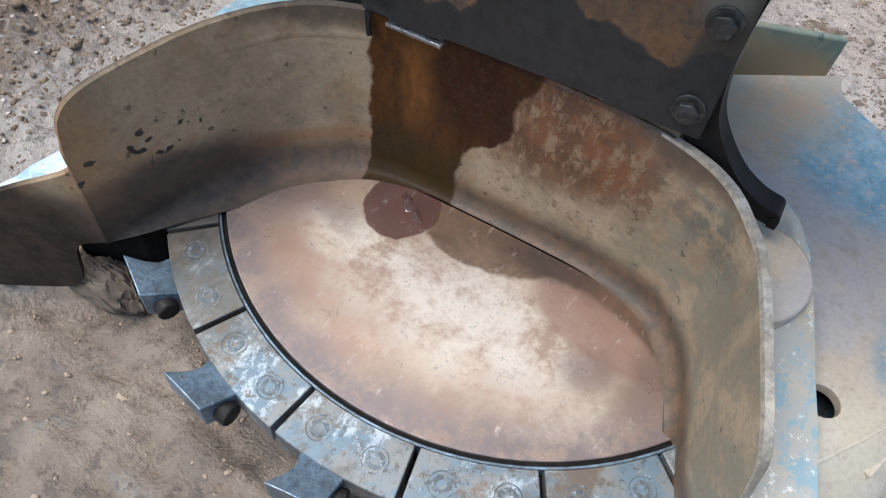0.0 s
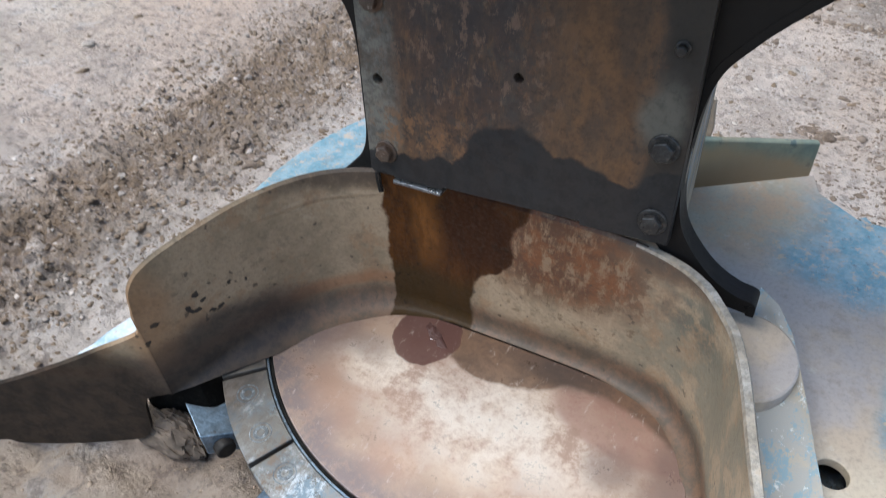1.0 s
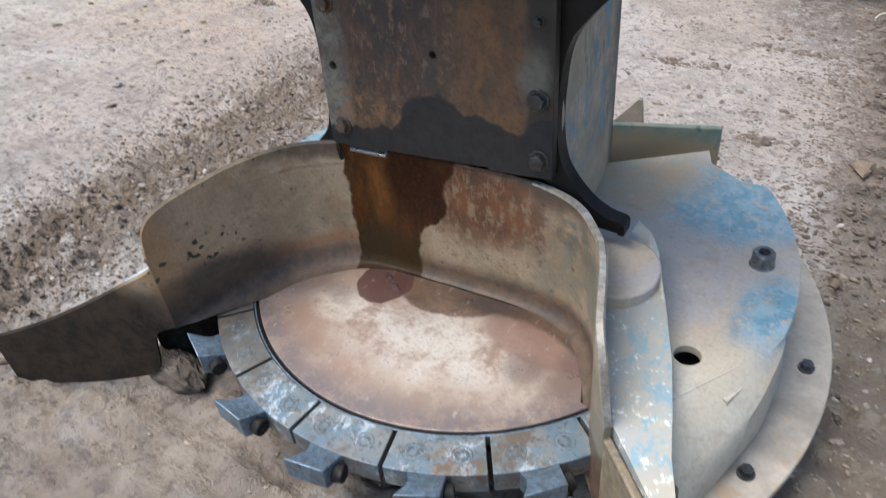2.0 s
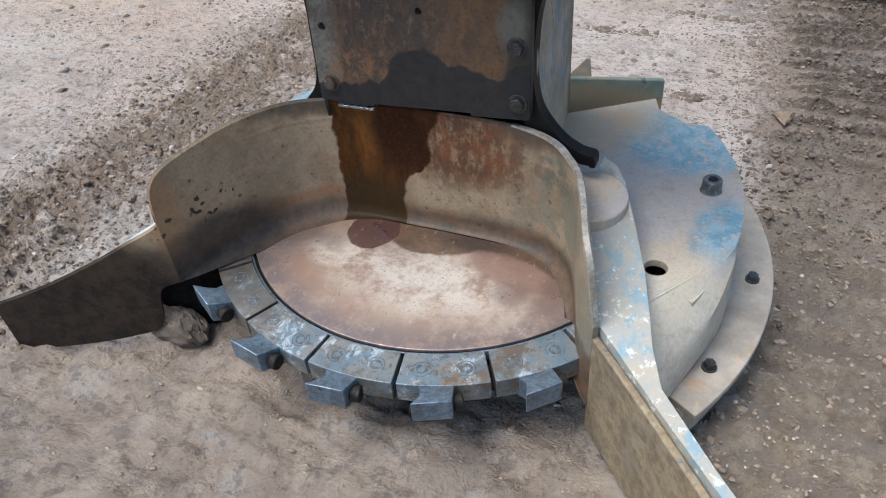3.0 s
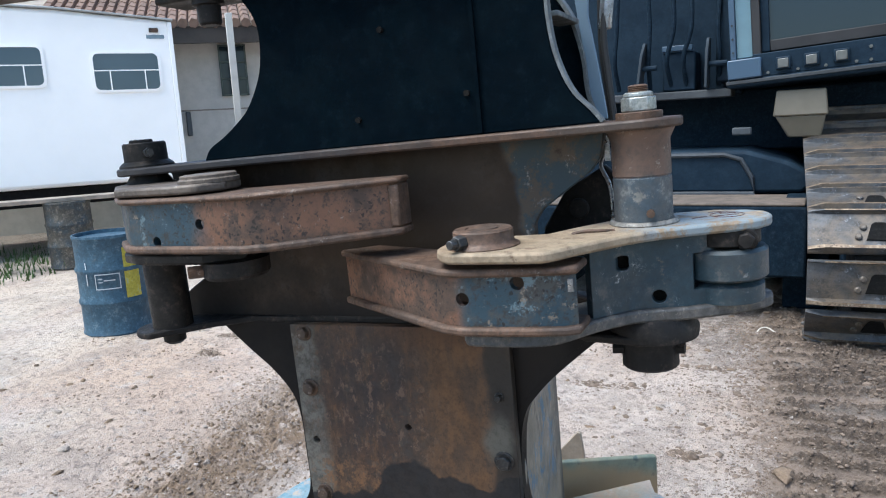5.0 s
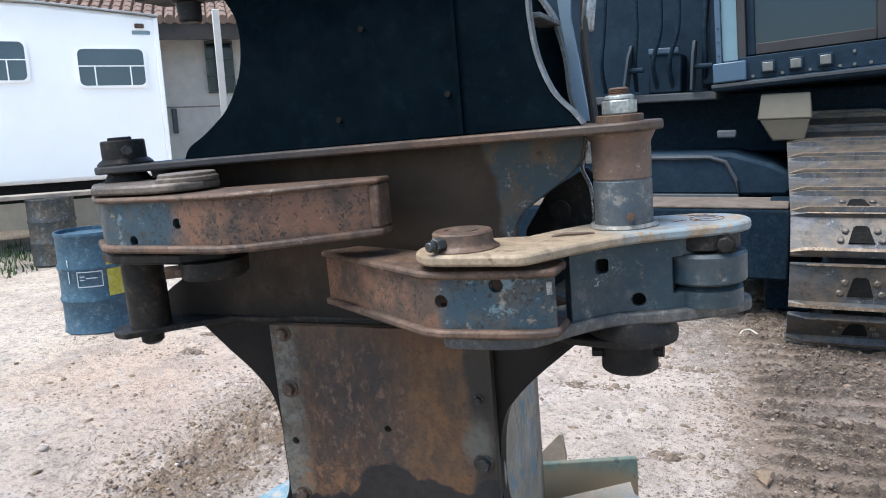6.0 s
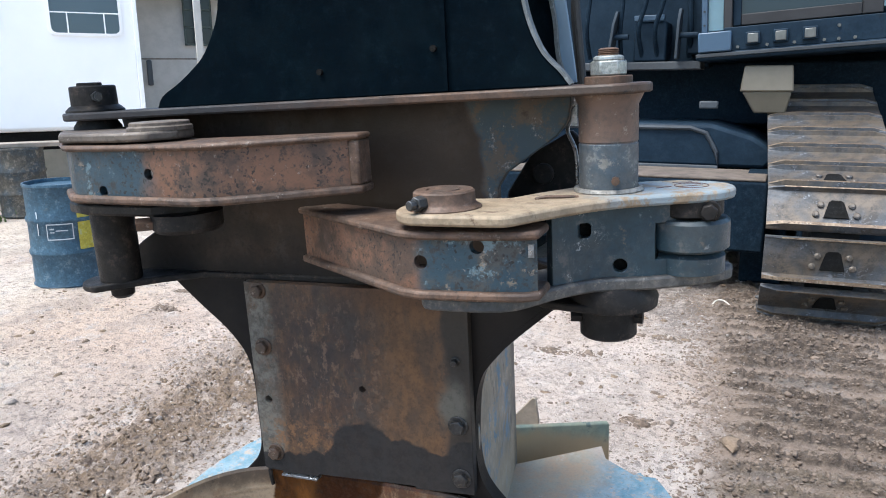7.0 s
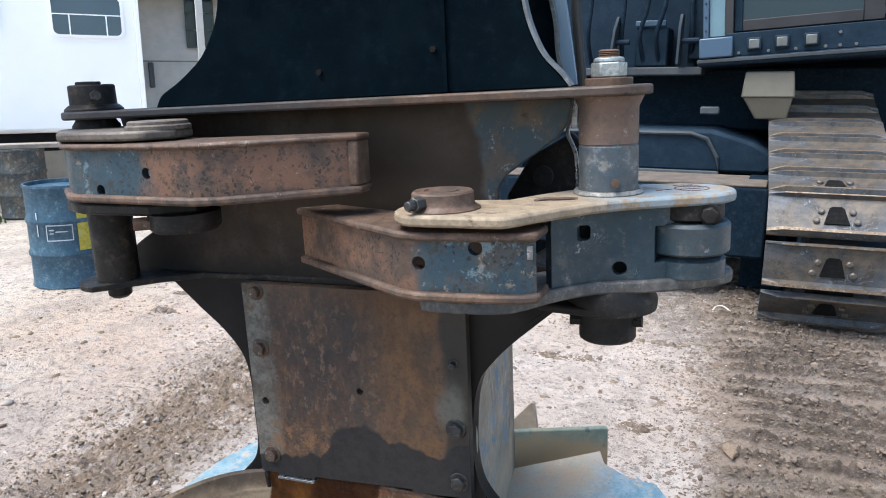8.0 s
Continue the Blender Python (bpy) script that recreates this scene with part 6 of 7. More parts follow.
cpart("tower_rib", bm, edge_grey, "grey cross rib inside the tower", bevel=0.002)
bm = bmesh.new()
prism(bm, [(0.452, 1.484), (0.492, 1.484), (0.474, 1.62), (0.462, 1.70), (0.468, 1.80), (0.43, 1.80), (0.44, 1.70), (0.452, 1.60)], 0.262, 0.275, "xzy")
cpart("tower_side", bm, plain("light_blue_side_plate", (0.15, 0.22, 0.29), 0.5, 0, 20, 0.25), "light steel blue tower side plate", bevel=0.002)
for pts, r in (([(0.512, 0.20, 1.48), (0.506, 0.20, 1.55), (0.500, 0.20, 1.62), (0.502, 0.20, 1.72), (0.51, 0.20, 1.9)], 0.008), ([(0.522, 0.16, 1.48), (0.513, 0.17, 1.57), (0.507, 0.18, 1.66), (0.522, 0.19, 1.76), (0.54, 0.19, 1.9)], 0.0065)):
    bm = rod(bmesh.new(), [tuple(p) for p in spline(pts, 6)], r, 10)
    cpart("hydraulic_hose", bm, rubber, smooth=True)
bm = rod(bmesh.new(), [(0.508, 0.19, 1.66), (0.512, 0.19, 1.69), (0.516, 0.19, 1.72)], 0.014, 8)
cpart("hose_fitting", bm, steel_bright, "bright steel hose fitting", bevel=0.003)
bm = rod(bmesh.new(), [tuple(p) for p in spline([(0.504, 0.15, 1.46), (0.500, 0.15, 1.42), (0.492, 0.15, 1.394), (0.507, 0.15, 1.355), (0.511, 0.15, 1.30), (0.508, 0.15, 1.2)], 6)], 0.004, 8)
cpart("steel_cable", bm, steel_bright, smooth=True)
bm = box(bmesh.new(), 0.506, 0.516, 0.118, 0.124, 1.405, 1.452)
cpart("cable_tag", bm, steel_bright, "bright steel tag behind the shelf")
bm = bmesh.new()
prism(bm, circle(-0.45, 0.0, 0.08, 14, 90, 270) + [(0.3, -0.06), (0.3, 0.3)], 1.87, 1.89)
cpart("top_shelf", bm, dark_steel, bevel=0.003)
flat("top_arm", [(-1.15, -0.30), (-0.72, -0.22), (-0.45, -0.10), (-0.45, 0.05), (-0.78, 0.0), (-1.15, -0.1)], 1.885, 1.94, rusty, None, "rusty upper arm end")
pin("pin_end", -0.291, 0.0, [(0.020, 1.760), (0.024, 1.765), (0.026, 1.80), (0.034, 1.802), (0.034, 1.86), (0.05, 1.88)], dark_steel)
flat("top_lug", [(-0.40, -0.04), (-0.22, -0.04), (-0.16, 0.05), (-0.22, 0.10), (-0.40, 0.06)], 1.812, 1.832, dark_steel, None, "dark lug plate under the top shelf")

# ---- parked machine behind ----
machine = tagged(empty("feller_machine", pose(1.80, 3.32, 0.0, 0, 0, -5.5)), "dark blue tracked feller machine parked in the yard", "forestry machine")
WIDE = 0.75
# navy near black that holds the machine's underside shade in its colour
navy_shade = worn_metal("navy_shaded_steel", (0.007, 0.015, 0.025), (0.009, 0.019, 0.030), 0.68, (0.012, 0.018, 0.025), 0.85, 0.0, gloss=0.08)


def track_profile():
    """Side view of the track belt: (y, z) with its length along."""
    pts = []
    r, cz = 0.43, 0.48
    for a in np.linspace(-95, -180 - 62, 26):
        pts.append((0.43 + r * math.cos(radians(a)), cz + r * math.sin(radians(a))))
    pts += [(0.43 + r * math.cos(radians(-242)) + d * 0.93, cz + r * math.sin(radians(-242)) + d * 0.30) for d in (0.5, 1.0, 1.5, 2.0)]
    last = pts[-1]
    pts += [(last[0] + 0.4, last[1] + 0.02), (last[0] + 0.7, last[1] - 0.2), (last[0] + 0.8, last[1] - 0.6), (last[0] + 0.7, 0.4), (last[0] + 0.3, 0.06), (1.5, 0.04), (0.5, 0.045)]
    return spline(pts, 4)


belt = track_profile()
lengths = [0.0]
for a, b in zip(belt[:-1], belt[1:]):
    lengths.append(lengths[-1] + float(np.linalg.norm(b - a)))


def on_belt(s):
    i = int(np.searchsorted(lengths, s)) or 1
    i = min(i, len(belt) - 1)
    t = (s - lengths[i - 1]) / (lengths[i] - lengths[i - 1] + 1e-9)
    p = belt[i - 1] + (belt[i] - belt[i - 1]) * t
    d = belt[i] - belt[i - 1]
    return p, math.atan2(d[1], d[0])


bm = bmesh.new()
prism(bm, [tuple(p) for p in belt], -0.13, 0.13, "yzx")
track = part("track", bm, black_void, machine, "muddy steel crawler track")
track.matrix_local = pose(-0.112, 0.0, 0.0, 0, 0, 3.3)


def shoe_mesh():
    """A grouser shoe: x across, y along the belt, z outwards."""
    bm = bmesh.new()
    half = WIDE / 2
    prof = [(-0.140, 0.0), (0.130, 0.0), (0.140, 0.012), (0.140, 0.052), (0.131, 0.053), (0.120, 0.022), (-0.095, 0.018), (-0.106, 0.06), (-0.127, 0.062), (-0.140, 0.02)]
    rows = []
    for x, k in ((-half, 0.55), (-half + 0.09, 1.0), (half - 0.09, 1.0), (half, 0.55)):
        rows.append([bm.verts.new((x, y, z * (k if z > 0.03 else 1.0))) for y, z in prof])
    for a, b in zip(rows[:-1], rows[1:]):
        for i in range(len(prof)):
            bm.faces.new((a[i], b[i], b[(i + 1) % len(prof)], a[(i + 1) % len(prof)]))
    bm.faces.new(rows[0])
    bm.faces.new(rows[-1][::-1])
    bmesh.ops.recalc_face_normals(bm, faces=bm.faces[:])
    me = bpy.data.meshes.new("track_shoe")
    bm.to_mesh(me)
    bm.free()
    me.materials.append(shoe_metal)
    me.materials.append(grouser_metal)
    for poly in me.polygons:
        if poly.center.z > 0.045:
            poly.material_index = 1
    return me


def bolt_mesh():
    bm = bmesh.new()
    lathe(bm, 0, 0, [(0.02, 0.0), (0.02, 0.012), (0.012, 0.018)], 8)
    bmesh.ops.recalc_face_normals(bm, faces=bm.faces[:])
    me = bpy.data.meshes.new("shoe_bolt")
    bm.to_mesh(me)
    bm.free()
    me.materials.append(shoe_metal)
    return me


def mud_hole_mesh():
    bm = bmesh.new()
    # black slab that stands for the dark opening in the shoe
    prism(bm, [(-0.068, -0.055), (0.068, -0.055), (0.04, 0.05), (0.025, 0.062), (-0.025, 0.062), (-0.04, 0.05)], 0.014, 0.029)
    bmesh.ops.recalc_face_normals(bm, faces=bm.faces[:])
    me = bpy.data.meshes.new("mud_hole")
    bm.to_mesh(me)
    bm.free()
    me.materials.append(black_void)
    return me


SHOE, BOLT, MUD = shoe_mesh(), bolt_mesh(), mud_hole_mesh()
PITCH = 0.30
s = 0.022
k = 0
while s < lengths[-1] - 0.2:
    p, a = on_belt(s)
    # the belt runs up the front: outwards is to the left of its way
    m = Matrix.Translation((0, p[0], p[1])) @ Matrix.Rotation(a, 4, "X")
    ob = new("track_shoe", SHOE)
    ob.parent = track
    ob.matrix_local = m
    if s < 1.25:
        for bx, by in ((-0.083, 0.03), (0.083, 0.03), (-0.108, -0.035), (0.108, -0.035)):
            b = new("shoe_bolt", BOLT)
            b.parent = track
            b.matrix_local = m @ Matrix.Translation((bx, by, 0.02))
        h = new("mud_hole", MUD)
        h.parent = track
        h.matrix_local = m @ Matrix.Translation((0, 0.0, 0.0))
    s += PITCH
    k += 1


def mbox(name, x0, x1, y0, y1, z0, z1, mat, parent=machine, label="", bevel=0.02):
    return part(name, box(bmesh.new(), x0, x1, y0, y1, z0, z1), mat, parent, label, bevel=bevel)


mbox("track_frame", -0.30, 0.30, 0.5, 2.6, 0.2, 0.75, machine_paint)
# cross frame between the tracks with a recessed panel
bm = bmesh.new()
prism(bm, [(-2.6, 0.86), (-0.55, 0.86), (-0.45, 0.97), (-0.65, 1.10), (-0.95, 1.19), (-2.6, 1.20)], 1.20, 2.2, "xzy")
part("cross_frame", bm, machine_paint, machine, "dark cross frame with a recessed panel", bevel=0.03)
bm = rod(bmesh.new(), [(-2.6, 1.19, 1.16), (-1.1, 1.19, 1.16), (-0.98, 1.19, 1.12), (-0.9, 1.19, 0.98), (-0.88, 1.19, 0.86), (-2.6, 1.19, 0.86)], 0.018, 8)
part("frame_bead", bm, plain("dusty_frame_bead", (0.035, 0.042, 0.05), 0.6, 0, 30, 0.5), machine, "dusty bead on the frame", smooth=True)
mud_top = plain("mud_caked_ledge", (0.13, 0.10, 0.078), 0.9, 0, 60, 0.5)
mbox("frame_ledge", -2.6, -0.5, 0.60, 1.195, 0.34, 0.835, navy_shade, label="lower frame ledge coloured near black like its shade")
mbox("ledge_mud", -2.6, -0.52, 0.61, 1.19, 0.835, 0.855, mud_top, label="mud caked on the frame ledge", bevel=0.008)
mbox("belly_pan", -2.6, 0.9, 2.0, 3.8, 1.15, 1.66, navy_shade)
mbox("track_guard", -0.66, -0.36, 0.95, 3.2, 0.04, 0.86, navy_shade)
# cream tank, wider at its seam, hanging under the deck
bm = bmesh.new()
for lo, hi in (((1.43, 0.185, 0.18), (1.62, 0.165, 0.16)), ((1.27, 0.11, 0.11), (1.43, 0.170, 0.165))):
    rows = [[bm.verts.new((-0.585 + sx * wx + (0.03 if z < 1.3 else 0.0), 1.42 + sy * wy, z)) for sx, sy in ((-1, -1), (1, -1), (1, 1), (-1, 1))] for z, wx, wy in (lo, hi)]
    for k in range(4):
        bm.faces.new((rows[0][k], rows[0][(k + 1) % 4], rows[1][(k + 1) % 4], rows[1][k]))
    bm.faces.new(rows[0][::-1])
    bm.faces.new(rows[1])
part("cream_tank", bm, cream, machine, "cream tapered tank under the deck", bevel=0.012)
mbox("lug_plate", -1.06, -0.92, 1.30, 1.34, 1.30, 1.36, plain("dusty_grey_lug", (0.06, 0.068, 0.075), 0.7, 0, 30, 0.6), label="small dusty grey lug", bevel=0.012)

# the slewing upper part leans a little to one side
UPPER = Matrix.Translation((-0.645, 1.2, 1.70)) @ pose(0, 0, 0, 0, -3.4, 0) @ Matrix.Translation((0.6, -1.2, -1.72))


def ubox(name, x0, x1, y0, y1, z0, z1, mat, label="", bevel=0.02):
    ob = mbox(name, x0, x1, y0, y1, z0, z1, mat, machine, label, bevel)
    ob.matrix_local = UPPER
    return ob


def upart(name, bm, mat, label="", bevel=0.0, smooth=False):
    ob = part(name, bm, mat, machine, label, bevel, smooth)
    ob.matrix_local = UPPER
    return ob


ubox("deck_trim", -1.05, 0.9, 1.185, 1.199, 1.725, 1.750, plain("dusty_deck_edge", (0.04, 0.044, 0.048), 0.7, 0, 30, 0.5), "dusty worn deck edge", 0.003)
ubox("deck", -1.05, 0.9, 1.2, 4.2, 1.70, 1.76, machine_paint, "dark deck plate edge")
ubox("deck_skirt", -0.86, 0.45, 1.23, 1.30, 1.76, 1.93, machine_paint, "dark blue lamp panel with bolts", 0.006)
lamp_glow = plain("dusty_lamp_lens", (0.115, 0.115, 0.105), 0.3, 0, 30, 0.6)
for x in (-0.655, -0.47, -0.28):
    lamp = ubox("work_lamp", x - 0.050, x + 0.050, 1.195, 1.235, 1.795, 1.885, machine_paint, "", 0.008)
    part("lamp_lens", box(bmesh.new(), x - 0.036, x + 0.036, 1.186, 1.197, 1.806, 1.872), lamp_glow, lamp, "dusty pale lamp lens", bevel=0.006)
for x in (-0.83, -0.76, -0.56, -0.38, -0.19, -0.10, 0.0):
    for z in (1.785, 1.875) if x in (-0.83, -0.10) else (1.785,):
        upart("panel_bolt", rod(bmesh.new(), [(x, 1.232, z), (x, 1.218, z)], 0.012, 6), lamp_glow)
ubox("step_box", -1.035, -0.80, 1.18, 1.5, 1.76, 1.905, panel_blue, "light blue step box", 0.01)
cab = ubox("cab", -0.80, 0.55, 1.32, 3.0, 1.93, 3.6, machine_paint, "dark blue operator cab", 0.04)
part("cab_window", box(bmesh.new(), -0.74, 0.04, 1.305, 1.318, 2.02, 3.2), glass_mat, cab, "dark dusty front glass")
brown_frame = plain("dusty_brown_frame", (0.017, 0.0155, 0.016), 0.7, 0, 30, 0.5)
for x0, x1, z0, z1, m in ((-0.80, -0.74, 1.94, 3.3, machine_paint), (0.04, 0.17, 1.94, 3.3, brown_frame), (-0.74, 0.04, 1.94, 2.02, brown_frame), (0.31, 0.36, 1.94, 3.3, machine_paint)):
    part("window_frame", box(bmesh.new(), x0, x1, 1.28, 1.318, z0, z1), m, cab, bevel=0.006)
pale_glass = plain("pale_teal_glass", (0.11, 0.19, 0.23), 0.12, 0, 6, 0.3)
part("side_window", box(bmesh.new(), 0.17, 0.31, 1.300, 1.318, 1.98, 3.2), pale_glass, cab, "pale teal side glass")
ubox("corner_post", -1.015, -0.972, 1.24, 1.36, 1.905, 3.4, panel_blue, "blue corner post with bolts", 0.006)
ubox("corner_glass", -0.972, -0.86, 1.27, 1.30, 1.915, 3.4, pale_glass, "pale teal corner glass", 0.004)
ubox("corner_post", -0.86, -0.80, 1.24, 1.36, 1.905, 3.4, brown_frame, "dusty brown corner post", 0.006)
for z in (1.96, 2.06, 2.16):
    upart("panel_bolt", rod(bmesh.new(), [(-0.994, 1.245, z), (-0.994, 1.230, z)], 0.008, 6), rubber)
# engine bay: dark boxes, pale edged brackets, hanging hoses
mbox("engine_bay", -2.7, -1.05, 1.75, 4.2, 1.62, 3.4, machine_paint)
mbox("bay_panel", -1.26, -0.84, 1.75, 3.2, 1.66, 3.5, machine_paint)
mbox("bay_block", -1.62, -1.36, 1.48, 1.75, 1.67, 1.98, machine_paint, label="dark blue valve block", bevel=0.015)
mbox("bay_block", -1.62, -1.38, 1.46, 1.50, 1.985, 2.03, panel_blue, bevel=0.006)
mbox("bay_block", -1.20, -1.08, 1.45, 1.75, 1.72, 2.40, machine_paint, bevel=0.015)
mbox("bay_beam", -2.3, -1.08, 1.42, 1.70, 1.60, 1.665, plain("dusty_beam", (0.05, 0.055, 0.06), 0.75, 0, 20, 0.6), label="dusty frame beam", bevel=0.01)
bracket_edge = plain("pale_bracket_edge", (0.024, 0.036, 0.048), 0.85, 0, 20, 0.5)
for x, lean_x in ((-1.80, 0.05), (-1.27, 0.01)):
    bm = bmesh.new()
    prism(bm, [(1.30, 1.68), (1.46, 1.68), (1.46, 2.06), (1.36, 2.06), (1.30, 1.96)], x, x + 0.022, "yzx")
    part("bay_bracket", bent(bm, lambda a, b, c: (a + lean_x * (c - 1.68) / 0.38, b, c)), bracket_edge, machine, "pale edged upright bracket", bevel=0.004)
    bm = rod(bmesh.new(), [(x + 0.02, 1.36, 1.86), (x + 0.16, 1.36, 1.86)], 0.022, 10)
    part("bracket_pin", bm, machine_paint, machine, smooth=True)
hr = random.Random(3)
for i, x in enumerate((-1.98, -1.72, -1.55, -1.43, -1.18)):
    bm = rod(bmesh.new(), [tuple(p) for p in spline([(x, 1.50, 1.70), (x + hr.uniform(-0.02, 0.02), 1.40, 1.92), (x + hr.uniform(-0.05, 0.05), 1.42, 2.2), (x + hr.uniform(-0.04, 0.08), 1.5, 2.7)], 5)], 0.018, 8)
    part("hydraulic_hose", bm, navy_shade, machine, smooth=True)
mbox("far_track", -3.1, -2.4, 1.0, 4.0, 0.02, 1.0, navy_shade)
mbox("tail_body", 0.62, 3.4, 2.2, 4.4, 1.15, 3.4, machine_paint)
# dark sheet added for the black shade beneath the machine
mbox("rear_shield", -1.6, 1.6, 2.5, 2.7, 0.35, 1.84, navy_shade)

# ---- drums, bench ----
def drum(x, y, h, r, mat, lean_deg=0.0, label=""):
    root = tagged(empty("oil_drum", pose(x, y, 0, lean_deg, 0, 20)), label, "drum", "drums in the yard")
    prof = [(r * 0.9, 0.0), (r, 0.005), (r * 1.02, 0.02), (r * 0.985, 0.035)]
    for c in (0.34, 0.66):
        prof += [(r * 0.985, h * c - 0.03), (r * 1.03, h * c - 0.008), (r * 1.03, h * c + 0.008), (r * 0.985, h * c + 0.03)]
    prof += [(r * 0.985, h - 0.035), (r * 1.02, h - 0.02), (r * 1.01, h), (r * 0.96, h), (r * 0.95, h - 0.03)]
    part("shell", lathe(bmesh.new(), 0, 0, prof, 40), mat, root, smooth=True)
    return root


d = drum(-3.74, 2.89, 0.80, 0.265, drum_blue, 0, "faded blue steel drum with flaked yellow paint standing on soil")
bm = bmesh.new()
lathe(bm, 0, 0, [(0.2685, 0.30), (0.2685, 0.70)], 40)
keep = [f for f in bm.faces if len(f.verts) == 4 and 0.72 < f.calc_center_median().x / 0.2685 < 0.95 and f.calc_center_median().y < 0.0]
bmesh.ops.delete(bm, geom=[f for f in bm.faces if f not in keep], context="FACES")
part("yellow_patch", bm, drum_yellow, d, "flaked yellow paint patch", smooth=True)
bm = bmesh.new()


def wrap(bm, a0, a1, z0, z1, r=0.2675):
    n = max(1, int(abs(a1 - a0) / 5))
    rows = [[bm.verts.new((r * math.cos(radians(a0 + (a1 - a0) * i / n)), r * math.sin(radians(a0 + (a1 - a0) * i / n)), z)) for z in (z0, z1)] for i in range(n + 1)]
    for p, q in zip(rows[:-1], rows[1:]):
        bm.faces.new((p[0], q[0], q[1], p[1]))


for a0, a1, z0, z1 in ((-92, -52, 0.50, 0.508), (-92, -52, 0.385, 0.393), (-92, -90.5, 0.385, 0.508), (-53.5, -52, 0.385, 0.508), (-87, -80, 0.44, 0.447), (-87, -80, 0.465, 0.472), (-78, -60, 0.452, 0.46), (-108, -106, 0.42, 0.60), (-111, -104, 0.52, 0.528)):
    wrap(bm, a0, a1, z0, z1)
part("stencil_bars", bm, plain("faded_white_stencil", (0.45, 0.48, 0.5), 0.6, 0, 30, 0.3), d, "faded white stencil frame with bars")
drum(-6.74, 5.08, 0.82, 0.265, worn_metal("grey_brown_drum_paint", (0.045, 0.06, 0.07), (0.085, 0.075, 0.06), 0.54, (0.15, 0.13, 0.10), 0.7, 0.1, 5.0), 0, "grimy grey brown steel drum carrying a plank bench")
bench = part("bench_plank", box(bmesh.new(), -2.4, 0.95, -0.15, 0.15, 0.0, 0.05), wood, None, bevel=0.006)
bench.matrix_world = pose(-6.74, 5.08, 0.82, 0, 0, 47)
tagged(bench, "grey weathered plank lying across drums", "bench")
drum(-8.22, 3.49, 0.82, 0.265, dark_steel, 0, "dark steel drum under the plank's end")

# ---- coach trailer ----
ANG = math.degrees(math.atan2(6.9 - 5.0, -6.35 + 8.0))
coach = tagged(empty("coach_trailer", pose(-6.37, 6.83, 0, 0, 0, ANG)), "white coach trailer with dark sliding windows", "trailer")


pane_mat, _nt, _b = nodes_of("bluish_coach_glass")
put(_nt, _b, "Base Color", mix(_nt, ramp(_nt, noise_tex(_nt, coords(_nt), 1.2, 1, 0.3), 0.3, 0.7), (0.04, 0.07, 0.095), (0.06, 0.09, 0.115)))
put(_nt, _b, "Roughness", 0.08)


def rounded(x0, x1, z0, z1, r):
    return circle(x1 - r, z1 - r, r, 6, 0, 90) + circle(x0 + r, z1 - r, r, 6, 90, 180) + circle(x0 + r, z0 + r, r, 6, 180, 270) + circle(x1 - r, z0 + r, r, 6, 270, 360)


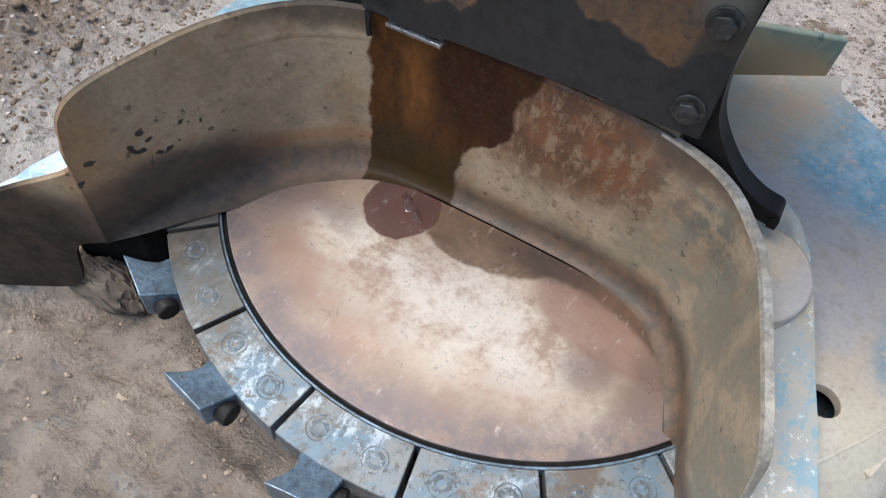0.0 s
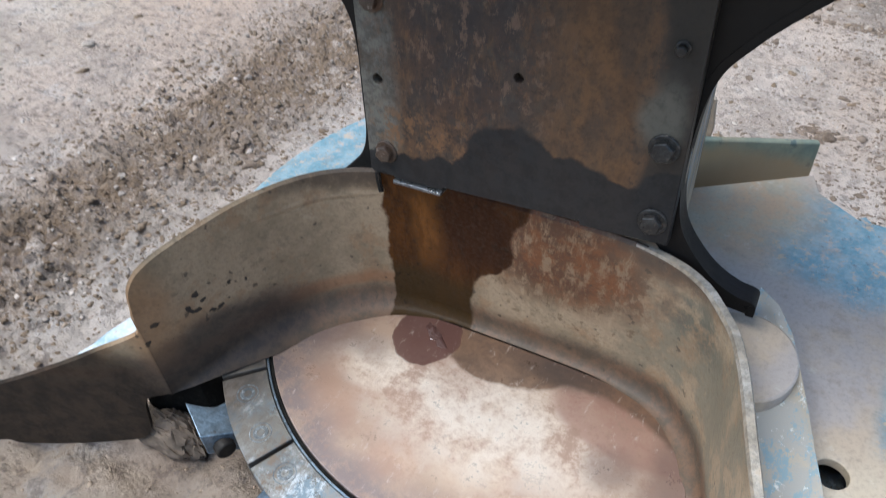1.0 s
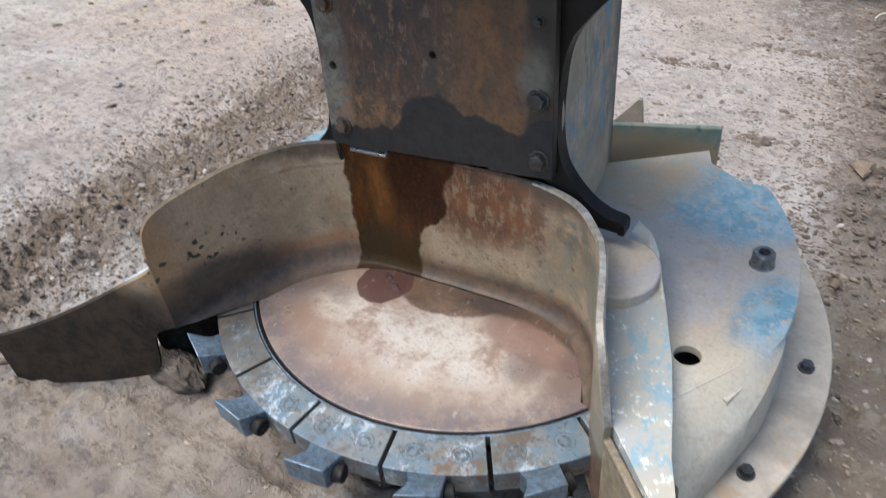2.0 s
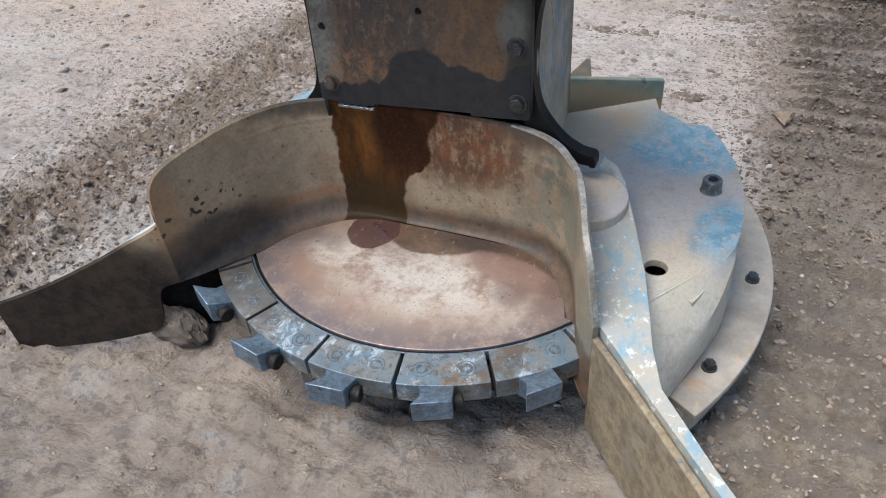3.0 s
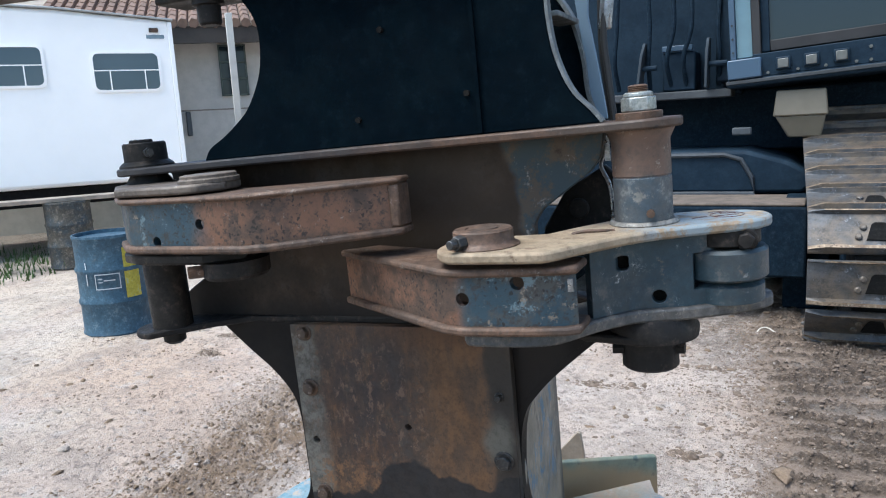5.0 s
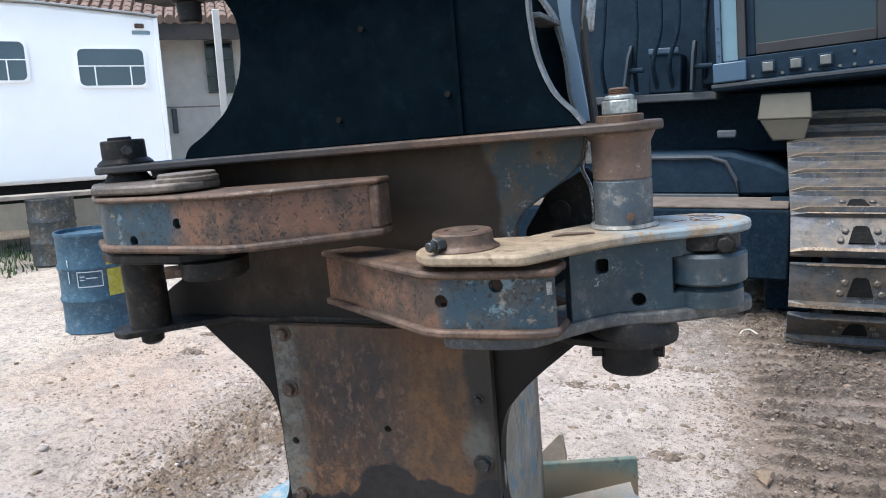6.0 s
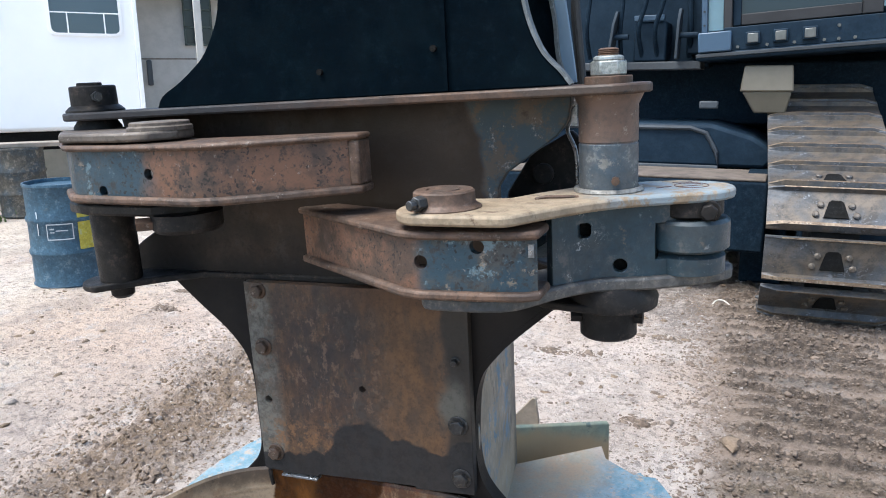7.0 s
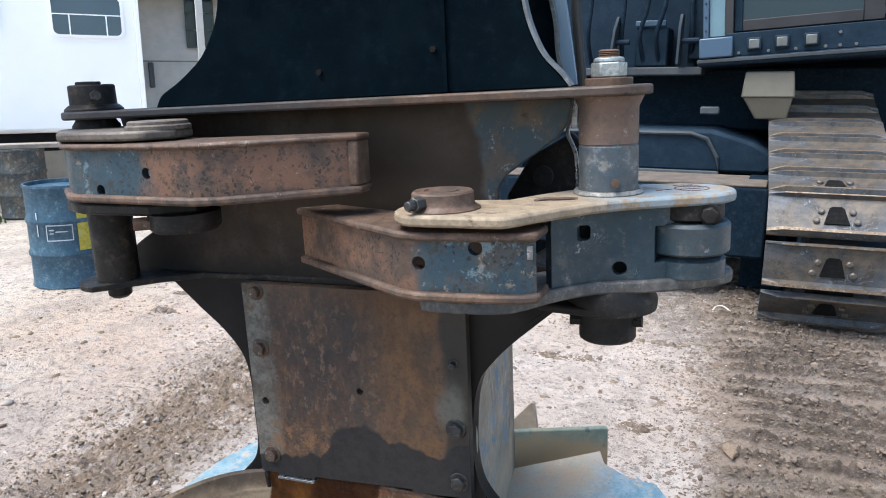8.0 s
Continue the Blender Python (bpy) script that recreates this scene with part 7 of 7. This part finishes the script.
def coach_body():
    bm = bmesh.new()
    prism(bm, [(-9.0, 0.94), (0.0, 0.94), (0.0, 3.10), (-1.4, 3.23), (-3.0, 3.30), (-9.0, 3.30)], 0.0, 2.4, "xzy")
    body = part("body", bm, white_paint, coach, bevel=0.06)
    for x0, x1, z0, z1 in ((-1.03, -0.22, 2.19, 2.665), (-2.6, -1.63, 2.27, 2.75), (-4.2, -3.2, 2.29, 2.77)):
        w = part("window", prism(bmesh.new(), rounded(x0, x1, z0, z1, 0.07), -0.012, 0.05, "xzy"), pane_mat, coach, "dark sliding window with rounded corners")
        fr = bmesh.new()
        outer, inner = rounded(x0 - 0.035, x1 + 0.035, z0 - 0.035, z1 + 0.035, 0.1), rounded(x0, x1, z0, z1, 0.07)
        rings = [[fr.verts.new((p[0], y, p[1])) for p in o] for o, y in ((outer, 0.0), (outer, -0.02), (inner, -0.024), (inner, 0.0))]
        n = len(outer)
        for a, b in zip(rings[:-1], rings[1:]):
            for q in range(n):
                fr.faces.new((a[q], a[(q + 1) % n], b[(q + 1) % n], b[q]))
        for q in (0.24, 0.78):
            box(fr, x0 + (x1 - x0) * q - 0.008, x0 + (x1 - x0) * q + 0.008, -0.018, -0.013, z0, z0 + (z1 - z0) * 0.52)
        box(fr, x0, x1, -0.018, -0.013, z0 + (z1 - z0) * 0.52, z0 + (z1 - z0) * 0.55)
        part("window_frame", fr, white_paint, w, "white rounded window frame", smooth=True)
    part("roof", prism(bmesh.new(), [(0.03, 3.098), (0.03, 3.12), (-1.4, 3.25), (-3.0, 3.32), (-9.0, 3.32), (-9.0, 3.298), (-3.0, 3.298), (-1.4, 3.228)], -0.05, 2.45, "xzy"), plain("grey_roof_gutter", (0.35, 0.36, 0.36), 0.6, 0, 20, 0.2), coach, "thin grey roof gutter", bevel=0.006)
    part("chassis", box(bmesh.new(), -9.0, -0.2, 0.1, 2.3, 0.70, 0.94), black_void, coach, bevel=0.02)
    part("corner_strip", box(bmesh.new(), -0.045, 0.012, -0.012, 0.05, 0.96, 3.08), white_paint, coach, "white corner strip", bevel=0.008)
    part("maker_mark", box(bmesh.new(), -0.33, -0.10, -0.006, 0.0, 2.86, 2.91), plain("grey_blue_mark", (0.2, 0.27, 0.3)), coach, "grey blue mark bar")
    part("marker_lamp", box(bmesh.new(), -0.29, -0.17, -0.03, 0.0, 2.94, 3.00), rusty, coach, bevel=0.01)
    for x in (-6.5, -7.6):
        bm = lathe(bmesh.new(), 0, 0, [(0.3, -0.12), (0.46, -0.10), (0.48, 0.0), (0.46, 0.10), (0.3, 0.12)], 28)
        bent(bm, lambda a, b, c: (a + x, c + 0.3, b + 0.48))
        part("wheel", bm, rubber, coach, smooth=True)


coach_body()

# ---- house behind ----
house = tagged(empty("house", pose(-8.34, 9.09, 0, 0, 0, math.degrees(math.atan2(0.83, 1.04)))), "beige plastered house with a clay tile roof", "house")
wall = part("wall", box(bmesh.new(), -6.0, 7.0, 0.0, 5.0, 0.0, 3.45), plaster, house)
win = part("window", box(bmesh.new(), 0.72, 1.2, -0.03, 0.02, 2.2, 3.1), glass_mat, house, "dark barred window")
fr = bmesh.new()
for i in range(4):
    box(fr, 0.72, 1.2, -0.06, -0.03, 2.2 + i * 0.29, 2.23 + i * 0.29)
for i in range(3):
    box(fr, 0.72 + i * 0.225, 0.75 + i * 0.225, -0.06, -0.03, 2.2, 3.1)
part("window_bars", fr, plain("dark_green_frame", (0.05, 0.07, 0.06)), win)
part("dado_line", box(bmesh.new(), -6.0, 7.0, -0.008, 0.0, 1.96, 1.985), plain("dark_plaster_line", (0.2, 0.17, 0.14)), house)
part("meter_box", box(bmesh.new(), 0.06, 0.15, -0.08, 0.0, 1.52, 1.95), plain("dark_meter_box", (0.05, 0.06, 0.07)), house, bevel=0.02)
roof = bmesh.new()
for r in range(12):
    for c in range(40):
        x, y = -2.0 + c * 0.17, -0.75 + r * 0.3
        rod(roof, [(x, y, 3.38 + r * 0.12), (x, y + 0.34, 3.50 + r * 0.12)], 0.085, 6)
tagged(part("roof_tiles", roof, tile_mat, house, "weathered clay roof tiles"), kind="stuff")
# board added in a dark colour for the shade under the roof edge
part("fascia", box(bmesh.new(), -6.0, 7.0, -0.70, -0.64, 3.06, 3.34), plain("shaded_eave_wood", (0.045, 0.036, 0.03), 0.85, 0, 20, 0.4), house, "eave board darkened for the roof's shaded underside")
part("roof_deck", bent(box(bmesh.new(), -6.0, 7.0, -0.7, 5.2, 0.0, 0.05), lambda x, y, z: (x, y, z + 3.33 + (y + 0.7) * 0.4)), wood, house)
post = tagged(part("porch_post", box(bmesh.new(), -0.055, 0.055, -0.055, 0.055, 0.0, 3.42), plaster, None, bevel=0.01), "pale porch post before the house", "post")
post.matrix_world = pose(-6.67, 8.5, 0, 0, 0, 40)

# ---- grass patch ----
gr = random.Random(11)
verts, faces = [], []
for _ in range(3800):
    x, y = gr.uniform(-13, -6.5), gr.uniform(3.8, 9.5)
    if (y - 5.2) > (x + 8.0) * 0.95 + 1.6 or (y - 5.2) < (x + 8.0) * 0.95 - 2.6:
        continue
    a, h = gr.uniform(0, 6.28), gr.uniform(0.05, 0.16)
    dx, dy = math.cos(a) * 0.012, math.sin(a) * 0.012
    k = len(verts)
    verts += [(x - dx, y - dy, 0), (x + dx, y + dy, 0), (x + gr.uniform(-0.05, 0.05), y + gr.uniform(-0.05, 0.05), h)]
    faces.append((k, k + 1, k + 2))
me = bpy.data.meshes.new("grass")
me.from_pydata(verts, [], faces)
me.materials.append(grass_mat)
tagged(new("grass", me), "short green grass growing beside the trailer", "grass", kind="stuff")

# ---- litter ----
twig = part("dry_twig", rod(bmesh.new(), [tuple(p) for p in spline([(-0.07, 0.0, 0.006), (-0.02, 0.05, 0.03), (0.03, 0.04, 0.035), (0.07, -0.03, 0.008)], 5)], 0.006, 6), plain("bleached_twig", (0.5, 0.45, 0.38), 0.8, 0, 30, 0.3), None, smooth=True)
twig.matrix_world = pose(1.11, 3.72, 0.012, 0, 0, 20) @ Matrix.Scale(0.9, 4)
tagged(twig, "bleached curved dry twig lying on the soil", "twig")
